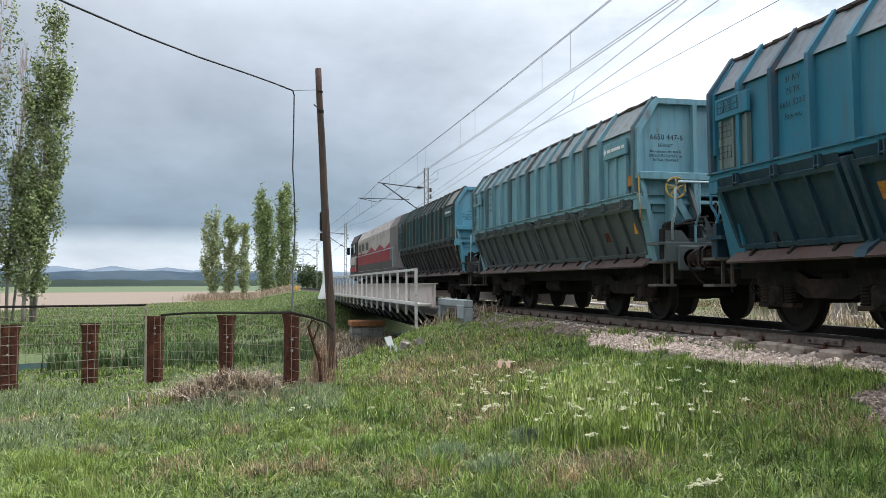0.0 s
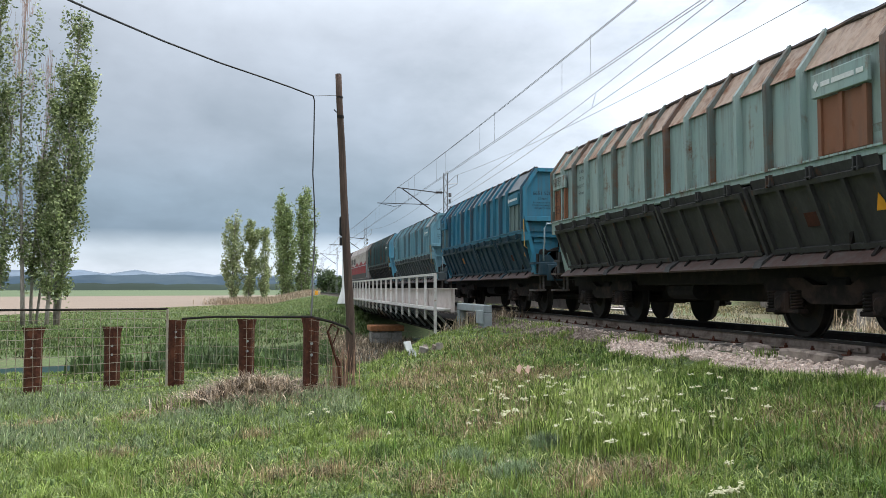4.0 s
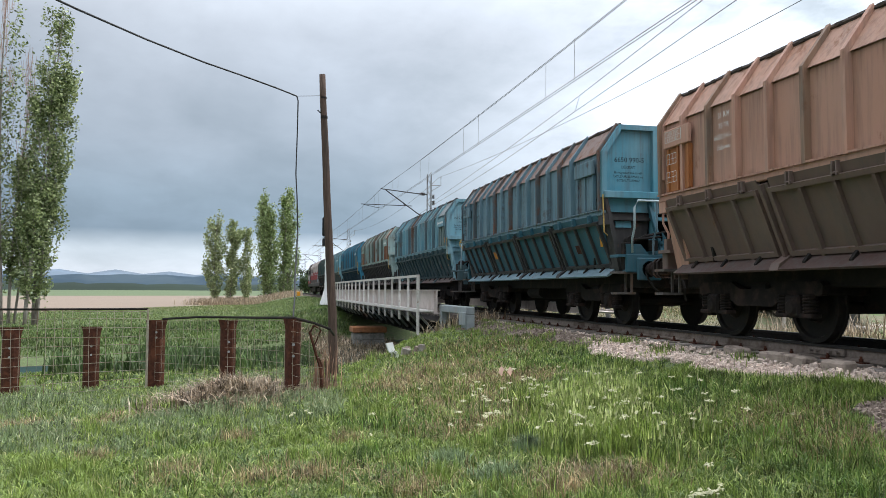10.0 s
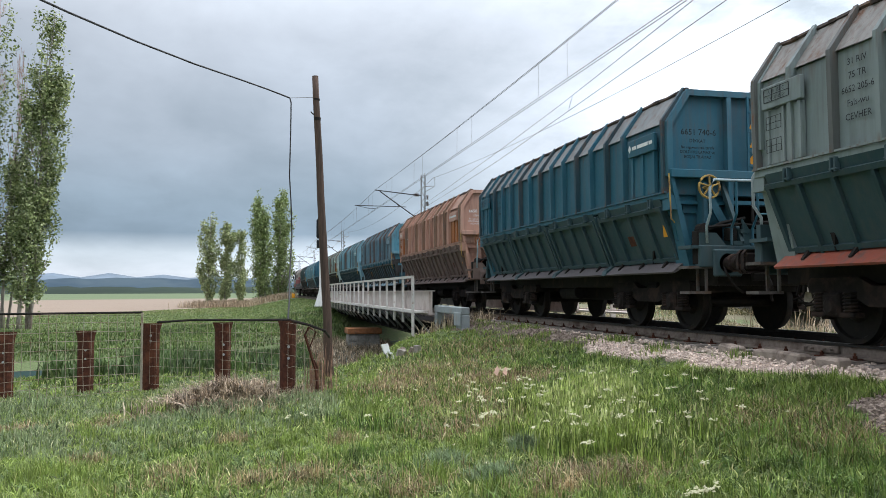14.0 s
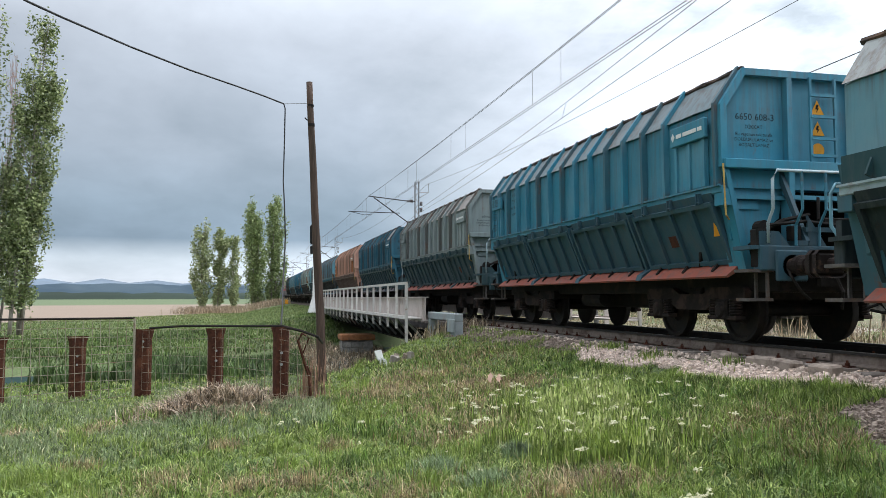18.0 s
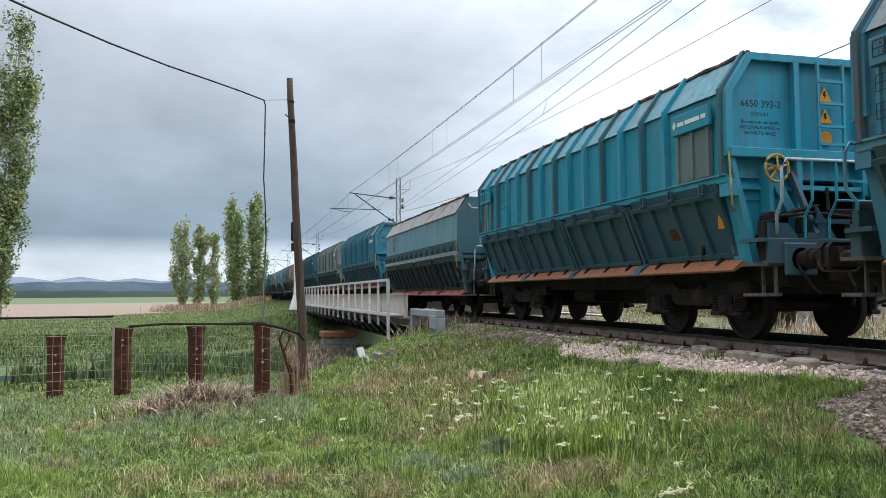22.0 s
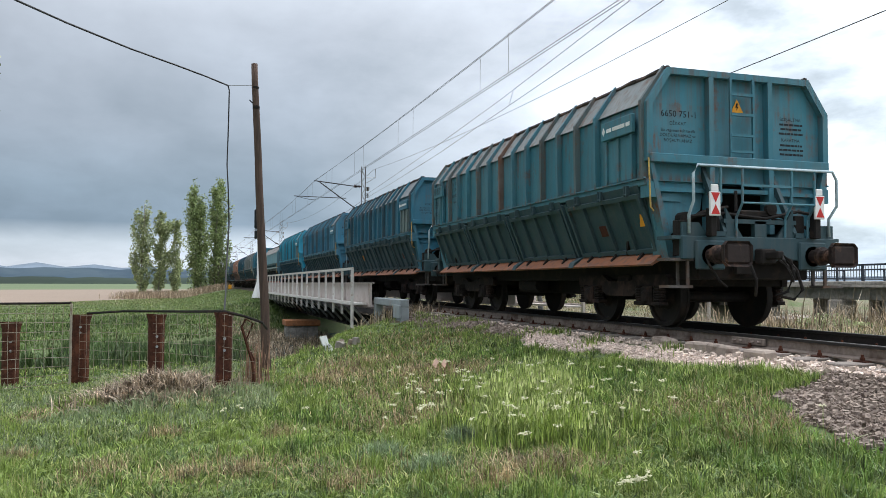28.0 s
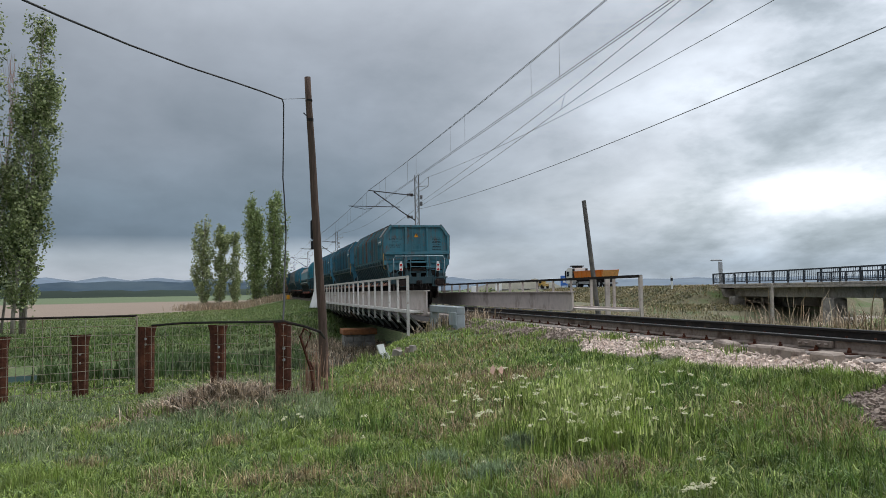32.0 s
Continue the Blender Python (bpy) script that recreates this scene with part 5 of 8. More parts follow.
# rib paints: side paint darkened to stand in for rib shade, with heavier dust
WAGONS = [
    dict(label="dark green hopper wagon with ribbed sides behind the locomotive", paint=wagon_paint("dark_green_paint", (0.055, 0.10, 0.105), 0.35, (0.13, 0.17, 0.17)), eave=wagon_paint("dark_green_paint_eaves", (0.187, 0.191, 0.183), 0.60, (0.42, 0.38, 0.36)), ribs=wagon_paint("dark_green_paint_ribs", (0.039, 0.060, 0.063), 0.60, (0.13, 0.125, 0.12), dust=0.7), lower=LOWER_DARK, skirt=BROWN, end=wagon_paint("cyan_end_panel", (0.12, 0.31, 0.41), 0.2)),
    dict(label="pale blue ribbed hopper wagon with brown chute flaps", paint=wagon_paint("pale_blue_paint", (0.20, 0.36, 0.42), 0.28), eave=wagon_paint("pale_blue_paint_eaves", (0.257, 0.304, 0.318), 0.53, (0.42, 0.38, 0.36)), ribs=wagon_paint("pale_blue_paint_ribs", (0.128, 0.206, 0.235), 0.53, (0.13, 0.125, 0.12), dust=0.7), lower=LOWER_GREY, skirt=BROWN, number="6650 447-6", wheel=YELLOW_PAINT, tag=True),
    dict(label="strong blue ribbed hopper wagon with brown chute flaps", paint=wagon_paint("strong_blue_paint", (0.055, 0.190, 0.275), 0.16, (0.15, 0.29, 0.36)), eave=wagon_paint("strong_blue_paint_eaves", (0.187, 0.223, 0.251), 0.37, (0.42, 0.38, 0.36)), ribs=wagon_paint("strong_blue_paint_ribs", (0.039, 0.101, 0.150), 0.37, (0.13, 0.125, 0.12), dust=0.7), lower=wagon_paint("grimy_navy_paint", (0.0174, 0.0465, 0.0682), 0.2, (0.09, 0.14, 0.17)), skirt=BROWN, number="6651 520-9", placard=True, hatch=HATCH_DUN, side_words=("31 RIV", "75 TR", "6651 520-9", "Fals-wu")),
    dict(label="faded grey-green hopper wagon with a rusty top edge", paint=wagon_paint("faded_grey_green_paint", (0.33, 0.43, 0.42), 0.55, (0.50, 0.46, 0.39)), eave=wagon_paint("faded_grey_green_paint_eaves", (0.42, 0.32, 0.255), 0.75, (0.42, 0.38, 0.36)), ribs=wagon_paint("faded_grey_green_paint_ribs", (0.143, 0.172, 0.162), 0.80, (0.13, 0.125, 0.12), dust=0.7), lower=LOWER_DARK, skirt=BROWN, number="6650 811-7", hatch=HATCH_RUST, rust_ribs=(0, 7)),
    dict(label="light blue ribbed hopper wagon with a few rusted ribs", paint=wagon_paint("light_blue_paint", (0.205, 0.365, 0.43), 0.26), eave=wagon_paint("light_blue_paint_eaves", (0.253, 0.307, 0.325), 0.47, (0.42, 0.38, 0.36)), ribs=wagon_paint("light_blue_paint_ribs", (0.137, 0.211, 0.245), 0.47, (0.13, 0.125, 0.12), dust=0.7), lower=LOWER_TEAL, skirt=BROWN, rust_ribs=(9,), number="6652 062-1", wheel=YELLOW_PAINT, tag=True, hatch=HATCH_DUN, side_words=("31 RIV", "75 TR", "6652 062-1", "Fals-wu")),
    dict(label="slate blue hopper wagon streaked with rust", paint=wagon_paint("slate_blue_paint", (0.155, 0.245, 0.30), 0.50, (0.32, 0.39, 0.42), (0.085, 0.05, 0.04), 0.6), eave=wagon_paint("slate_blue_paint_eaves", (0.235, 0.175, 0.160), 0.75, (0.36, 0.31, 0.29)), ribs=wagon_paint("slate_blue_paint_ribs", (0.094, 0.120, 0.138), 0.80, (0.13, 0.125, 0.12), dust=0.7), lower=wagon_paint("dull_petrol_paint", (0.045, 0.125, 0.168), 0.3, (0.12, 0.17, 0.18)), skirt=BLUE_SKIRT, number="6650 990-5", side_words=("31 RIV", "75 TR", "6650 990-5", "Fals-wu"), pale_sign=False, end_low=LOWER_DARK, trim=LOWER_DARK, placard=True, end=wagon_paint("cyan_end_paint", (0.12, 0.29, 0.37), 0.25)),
    dict(label="peach and dun hopper wagon with grimy, shade-darkened hopper doors", paint=wagon_paint("faded_peach_paint", (0.50, 0.305, 0.245), 0.34, (0.48, 0.37, 0.31)), eave=wagon_paint("faded_peach_paint_eaves", (0.45, 0.27, 0.205), 0.53, (0.42, 0.38, 0.36)), ribs=wagon_paint("faded_peach_paint_ribs", (0.311, 0.209, 0.156), 0.53, (0.13, 0.125, 0.12), dust=0.7), lower=LOWER_TAUPE, skirt=BROWN, number="6650 341-1", letters=LETTER_PALE, hatch=HATCH_ORANGE, wheel=HATCH_ORANGE),
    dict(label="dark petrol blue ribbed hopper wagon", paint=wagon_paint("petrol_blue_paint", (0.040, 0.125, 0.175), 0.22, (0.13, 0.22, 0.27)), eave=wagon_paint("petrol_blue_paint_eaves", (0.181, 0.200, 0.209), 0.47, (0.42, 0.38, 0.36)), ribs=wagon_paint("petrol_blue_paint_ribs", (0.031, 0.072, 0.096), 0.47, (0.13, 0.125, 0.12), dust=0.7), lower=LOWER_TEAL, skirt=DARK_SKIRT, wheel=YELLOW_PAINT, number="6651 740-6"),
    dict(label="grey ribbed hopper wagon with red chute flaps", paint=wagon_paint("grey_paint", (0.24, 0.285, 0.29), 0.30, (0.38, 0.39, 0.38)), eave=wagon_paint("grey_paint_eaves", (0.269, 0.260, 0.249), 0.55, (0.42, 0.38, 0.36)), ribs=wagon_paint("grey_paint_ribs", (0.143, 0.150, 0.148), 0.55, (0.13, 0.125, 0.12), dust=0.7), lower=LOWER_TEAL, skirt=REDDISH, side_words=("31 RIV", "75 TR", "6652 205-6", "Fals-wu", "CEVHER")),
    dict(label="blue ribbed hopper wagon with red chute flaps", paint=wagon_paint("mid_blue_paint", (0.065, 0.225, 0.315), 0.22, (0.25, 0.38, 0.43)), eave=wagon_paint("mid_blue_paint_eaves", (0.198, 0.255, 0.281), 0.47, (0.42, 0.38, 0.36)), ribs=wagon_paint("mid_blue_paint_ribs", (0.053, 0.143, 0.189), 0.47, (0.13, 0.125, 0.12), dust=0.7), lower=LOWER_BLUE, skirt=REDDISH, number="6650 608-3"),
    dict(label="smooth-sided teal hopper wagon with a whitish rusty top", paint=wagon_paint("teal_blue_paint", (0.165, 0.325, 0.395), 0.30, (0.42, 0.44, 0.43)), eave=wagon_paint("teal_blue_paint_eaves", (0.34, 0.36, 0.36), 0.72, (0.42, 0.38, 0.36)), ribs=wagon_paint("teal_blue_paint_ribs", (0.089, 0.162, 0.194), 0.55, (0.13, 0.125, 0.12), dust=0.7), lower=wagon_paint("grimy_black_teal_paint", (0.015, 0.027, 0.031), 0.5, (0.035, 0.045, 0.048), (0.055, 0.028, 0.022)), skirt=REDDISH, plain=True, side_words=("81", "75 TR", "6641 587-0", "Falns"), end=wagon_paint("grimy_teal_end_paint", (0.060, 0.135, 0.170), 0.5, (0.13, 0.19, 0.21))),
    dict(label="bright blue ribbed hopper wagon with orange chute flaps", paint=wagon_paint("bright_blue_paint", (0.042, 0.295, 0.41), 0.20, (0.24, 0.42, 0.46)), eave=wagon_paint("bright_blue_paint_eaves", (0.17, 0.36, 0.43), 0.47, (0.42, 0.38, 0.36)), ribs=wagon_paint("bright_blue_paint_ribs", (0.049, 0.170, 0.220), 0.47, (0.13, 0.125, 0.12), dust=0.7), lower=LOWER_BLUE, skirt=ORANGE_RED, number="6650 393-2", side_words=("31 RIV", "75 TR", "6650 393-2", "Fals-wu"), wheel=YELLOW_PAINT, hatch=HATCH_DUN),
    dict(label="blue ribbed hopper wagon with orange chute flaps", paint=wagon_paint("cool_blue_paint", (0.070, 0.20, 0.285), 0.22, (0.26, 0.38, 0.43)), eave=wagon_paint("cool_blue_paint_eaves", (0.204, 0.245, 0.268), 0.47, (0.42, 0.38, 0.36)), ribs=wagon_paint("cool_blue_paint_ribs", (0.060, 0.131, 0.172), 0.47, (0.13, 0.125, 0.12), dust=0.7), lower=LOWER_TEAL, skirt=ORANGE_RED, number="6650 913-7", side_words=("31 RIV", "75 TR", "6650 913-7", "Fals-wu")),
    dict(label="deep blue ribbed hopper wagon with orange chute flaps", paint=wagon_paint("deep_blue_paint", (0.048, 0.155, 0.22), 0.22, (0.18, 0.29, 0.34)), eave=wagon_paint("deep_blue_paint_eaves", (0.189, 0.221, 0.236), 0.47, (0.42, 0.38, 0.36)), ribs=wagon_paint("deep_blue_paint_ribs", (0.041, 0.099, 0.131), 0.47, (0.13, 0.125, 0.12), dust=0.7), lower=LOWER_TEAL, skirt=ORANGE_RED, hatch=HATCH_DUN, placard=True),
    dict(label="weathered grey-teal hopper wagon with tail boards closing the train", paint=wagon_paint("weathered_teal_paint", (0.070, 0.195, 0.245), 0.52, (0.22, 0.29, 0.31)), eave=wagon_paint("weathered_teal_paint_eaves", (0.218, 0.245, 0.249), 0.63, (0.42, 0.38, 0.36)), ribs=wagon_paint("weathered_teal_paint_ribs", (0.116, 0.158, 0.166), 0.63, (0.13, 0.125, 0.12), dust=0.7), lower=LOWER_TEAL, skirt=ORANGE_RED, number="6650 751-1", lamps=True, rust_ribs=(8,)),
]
TRAIN = []
for i, spec in enumerate(WAGONS):
    thing, sets = wagon(**spec)
    TRAIN.append((thing, sets, (len(WAGONS) - 1 - i) * PITCH))


def train_at(t):
    """Where the last wagon's rear end stands, in metres along the track."""
    return -153.58 + 4.950 * t + 0.0319 * t * t + 0.20 * max(0.0, 1 - t / 17) ** 1.5


# ---- locomotive ----
def locomotive():
    body_white = wagon_paint("grimy_white_loco_paint", (0.50, 0.46, 0.44), 0.6, (0.58, 0.55, 0.53), dust=0.6)
    body_red = wagon_paint("dull_maroon_loco_paint", (0.27, 0.035, 0.045), 0.3, (0.24, 0.10, 0.10))
    dark = wagon_paint("dark_loco_paint", (0.055, 0.048, 0.05), 0.35, (0.12, 0.10, 0.10))
    lo = tagged(empty("locomotive"), "grimy white diesel locomotive with maroon band and dark cab", "locomotive")
    part("underframe", box(B(), -1.35, 1.35, -0.6, 19.4, 1.05, 1.45, 0.03), dark, lo)
    part("fuel_tank", box(B(), -1.25, 1.25, 7.0, 12.0, 0.35, 1.05, 0.12), STEEL_DARK, lo)
    hood = [(-1.33, 1.45), (-1.33, 3.45), (-1.05, 3.95), (-0.5, 4.12), (0.5, 4.12), (1.05, 3.95), (1.33, 3.45), (1.33, 1.45)]
    part("engine_hood", prism(B(), hood, 1.2, 10.2), body_white, lo)
    part("front_hood", prism(B(), hood, 10.2, 15.1), body_white, lo)
    part("lower_stripe", box(B(), -1.345, 1.345, 1.2, 15.6, 1.47, 1.85), dark, lo, "dark band along the foot of the hood")
    zig = B()
    for s in (-1, 1):
        prism(zig, [(1.9, 1.85), (15.1, 1.85), (15.1, 2.5), (12.8, 2.75), (11.0, 2.45), (8.6, 2.8), (7.0, 2.5), (5.4, 2.8), (3.6, 2.5), (1.9, 2.75)], s * 1.336, s * 1.346, "x")
    part("zigzag_stripe", zig, body_red, lo, "maroon zigzag band on the white side")
    part("rear_hood", prism(B(), [(a * 1.01, b * 1.004) for a, b in hood], -0.1, 1.9), wagon_paint("grimy_grey_loco_paint", (0.17, 0.155, 0.15), 0.5, (0.26, 0.24, 0.23)), lo)
    for s in (-1, 1):
        for i in range(3):
            y = 9.6 + i * 1.8
            g = part("side_grille", box(B(), s * 1.345, s * 1.37, y, y + 1.3, 2.55, 3.3, 0.01), body_white, lo)
            part("louvre", box(B(), s * 1.372, s * 1.38, y + 0.12, y + 1.18, 2.7, 3.15), dark, g)
        part("handrail", tube(B(), [(s * 1.48, 0.2, 1.5), (s * 1.48, 0.2, 2.4), (s * 1.48, 15.2, 2.4), (s * 1.48, 15.2, 1.5)], 0.025, 6), PIPE_GREY, lo)
    cab = [(-1.42, 1.45), (-1.42, 3.4), (-1.15, 3.95), (-0.5, 4.2), (0.5, 4.2), (1.15, 3.95), (1.42, 3.4), (1.42, 1.45)]
    part("cab", prism(B(), cab, 15.1, 18.6), dark, lo)
    part("cab_band", prism(B(), [(a * 1.008, min(max(b, 1.95), 2.5)) for a, b in cab[:2]] + [(1.431, 2.5), (1.431, 1.95)], 15.15, 18.62), body_white, lo, "white band round the cab")
    part("red_sill", box(B(), -1.44, 1.44, 15.0, 18.66, 1.47, 1.80), body_red, lo, "maroon band at the cab's foot")
    part("nose", box(B(), -1.1, 1.1, 18.6, 19.3, 1.45, 2.6, 0.1), dark, lo)
    for s in (-1, 1):
        for y in (15.6, 17.1):
            w = part("cab_window", box(B(), s * 1.41, s * 1.45, y, y + 1.0, 2.65, 3.4, 0.02), STEEL_DARK, lo)
            part("pane", box(B(), s * 1.452, s * 1.458, y + 0.08, y + 0.92, 2.73, 3.32), GLASS_DARK, w)
        part("mirror", box(B(), s * 1.5, s * 1.7, 18.3, 18.36, 2.7, 3.2, 0.01), BLACK, lo)
    for i in range(6):
        part("exhaust_box", box(B(), -0.4, 0.4, 2.5 + i * 2.1, 3.7 + i * 2.1, 4.1, 4.28, 0.03), dark, lo)
    sets = []
    for yc in (3.6, 15.4):
        bo = part("bogie", box(B(), -1.0, 1.0, yc - 0.3, yc + 0.3, 0.5, 1.0, 0.03), STEEL_DARK, lo)
        for s in (-1, 1):
            part("side_frame", box(B(), s * 1.0, s * 1.12, yc - 2.4, yc + 2.4, 0.42, 0.85, 0.04), BOGIE_STEEL, bo)
        for q in (-1.8, 0, 1.8):
            ax = part("wheelset", once("axle", axle_mesh), WHEEL_STEEL, lo, at=pose(0, yc + q, 0.46))
            for s in (-1, 1):
                part("wheel", once("wheel", wheel_mesh), WHEEL_STEEL, ax, at=pose(s * 0.7525, 0, 0, 0, 0, 0 if s > 0 else 180))
            sets.append((ax, yc + q))
    for s in (-0.875, 0.875):
        part("buffer", once("buffer", buffer_mesh), BUFFER_MAT, lo, at=pose(s, -0.1, 1.06))
        part("buffer", once("buffer", buffer_mesh), BUFFER_MAT, lo, at=pose(s, 18.9, 1.06, 0, 0, 180))
    part("headlight", lathe(B(), [(19.28, 0.12), (19.36, 0.10)], "y", 12, (0, 0, 2.2)), WHITE_PAINT, lo)
    return lo, sets


loco, loco_sets = locomotive()
TRAIN.append((loco, loco_sets, 15 * PITCH))


# ---- railway bridge over the stream ----
def railway_bridge():
    br = tagged(empty("railway_bridge", pose(TX, 0, 0)), "steel girder railway bridge with pale side plates and walkway railing", "bridge", kind="structure")
    y0, y1 = 24.4, 61.5
    for s, top in ((-1, 0.66), (1, 0.55)):
        g = part("side_girder", box(B(), s * 2.40, s * 2.44, y0, y1, -0.06, top), PANEL_WHITE if s < 0 else BEIGE_STEEL, br, "pale painted side plate")
        for z in (-0.06, top):
            part("flange", box(B(), s * 2.32, s * 2.53, y0, y1, z - 0.015, z + 0.015), PANEL_WHITE if s < 0 else BEIGE_STEEL, g)
        st = finish(box(B(), s * 2.44, s * 2.50, -0.03, 0.03, -0.045, top - 0.015), "stiffener")
        for i in range(0, 19, 2):
            part("stiffener", st, PANEL_WHITE if s < 0 else BEIGE_STEEL, g, at=pose(0, y0 + 0.1 + i * 2.05, 0))
        m = part("main_girder", box(B(), s * 0.85, s * 0.90, y0 - 0.4, y1 + 0.4, -1.18, -0.34), STEEL_DARK, br)
        part("flange", box(B(), s * 0.72, s * 1.03, y0 - 0.4, y1 + 0.4, -1.20, -1.17), STEEL_DARK, m)
    part("deck", box(B(), -2.4, 2.4, y0, y1, -0.36, -0.31), STEEL_DARK, br)
    sl = finish(box(B(), -1.3, 1.3, -0.12, 0.12, -0.31, -0.176, 0.01), "bridge_sleeper")
    for i in range(62):
        part("bridge_sleeper", sl, SLEEPER, br, at=pose(0, y0 + 0.2 + i * 0.6, 0))
    cross = finish(box(B(), -2.4, 2.4, -0.06, 0.06, -0.80, -0.36), "cross_beam")
    for i in range(19):
        part("cross_beam", cross, STEEL_DARK, br, at=pose(0, y0 + 0.1 + i * 2.05, 0))
    # walkways with railing on both sides
    for s in (-1, 1):
        x = s * 3.0
        ya, yb = (24.5, 61.0) if s < 0 else (20.8, 61.0)
        part("walkway", box(B(), s * 2.46, s * 3.05, ya, yb, -0.02, 0.03), WHITE_STEEL if s < 0 else BEIGE_STEEL, br)
        rail = tagged(empty("railing", pose(0, 0, 0)), "weathered white steel railing along the bridge walkway")
        rail.parent = br
        mat = WHITE_STEEL if s < 0 else BEIGE_STEEL
        for z, r in ((1.10 if s < 0 else 0.98, 0.040), (0.04, 0.035)):
            part("rail_bar", box(B(), x - r, x + r, ya, yb, z - r, z + r), mat if not (s > 0 and z > 0.9) else STEEL_DARK, rail)
        post = finish(box(B(), x - 0.035, x + 0.035, -0.035, 0.035, -0.36 if s < 0 else -0.05, 1.08 if s < 0 else 0.96), "post")
        brace = finish(tube(B(), [(x, 0, -0.05), (s * 2.30, 0.55, -0.72)], 0.045, 4), "brace")
        n = int((yb - ya) / 1.65)
        for i in range(n + 1):
            y = ya + 0.05 + i * (yb - ya - 0.1) / n
            part("post", post, mat, rail, at=pose(0, y, 0))
            if y > 24.4:
                part("brace", brace, GALV, rail, at=pose(0, y, 0))
        part("end_post", box(B(), x - 0.04, x + 0.04, ya - 0.04, ya + 0.04, -0.75, 1.12 if s < 0 else 1.0), mat, rail)
    # piers and abutments of coursed stone
    def masonry(name, x0, x1, y0, y1, z0, z1, label, cap):
        ob = part(name, box(B(), x0 + 0.04, x1 - 0.04, y0 + 0.04, y1 - 0.04, z0, z1 - 0.01), STONEWORK, br, label)
        if cap:
            part("cap_course", box(B(), x0 - 0.08, x1 + 0.08, y0 - 0.08, y1 + 0.08, z1, z1 + cap, 0.03), BRICK_CAP, ob, "orange-brown cap course")
        r = random.Random(int(y0))
        z = z0
        while z < z1 - 0.1:
            hgt = min(0.3, z1 - z)
            for face in ("x", "y"):
                a, b = (y0, y1) if face == "x" else (x0, x1)
                u = a - r.uniform(0, 0.3)
                while u < b:
                    l = r.uniform(0.38, 0.62)
                    ua, ub = max(u, a), min(u + l, b)
                    if ub - ua > 0.08:
                        p = r.uniform(0, 0.025)
                        if face == "x":
                            part("stone_block", box(B(), x0 - p, x0 + 0.1, ua + 0.012, ub - 0.012, z + 0.012, z + hgt - 0.012, 0.012), STONEWORK, ob)
                        else:
                            part("stone_block", box(B(), ua + 0.012, ub - 0.012, y0 - p, y0 + 0.1, z + 0.012, z + hgt - 0.012, 0.012), STONEWORK, ob)
                    u += l
            z += hgt
    masonry("pier", -3.15, -1.6, 40.2, 41.6, -2.75, -1.48, "stone pier with an orange-brown cap", 0.28)
    masonry("abutment", -2.7, 2.7, 61.2, 62.6, -2.7, -0.4, "stone abutment", 0)
    masonry("abutment", -1.6, 2.6, 23.2, 24.3, -2.2, -0.4, "stone abutment", 0)
    # pale blue-grey concrete frame beside the track at the near end
    fr = tagged(empty("concrete_portal", pose(TX - 2.2, 0, 0)), "pale blue-grey concrete frame beside the near end of the bridge", "concrete block")
    part("lintel", box(B(), -0.12, 0.12, 21.15, 24.5, 0.0, 0.21, 0.02), BLUE_GREY, fr)
    part("leg", box(B(), -0.12, 0.12, 21.15, 21.75, -0.75, 0.0, 0.02), BLUE_GREY, fr)
    part("leg", box(B(), -0.12, 0.12, 24.2, 24.5, -1.3, 0.0, 0.02), BLUE_GREY, fr)
    part("panel", box(B(), -0.17, -0.125, 21.1, 21.8, -0.30, 0.06, 0.01), BLUE_GREY, fr)


railway_bridge()


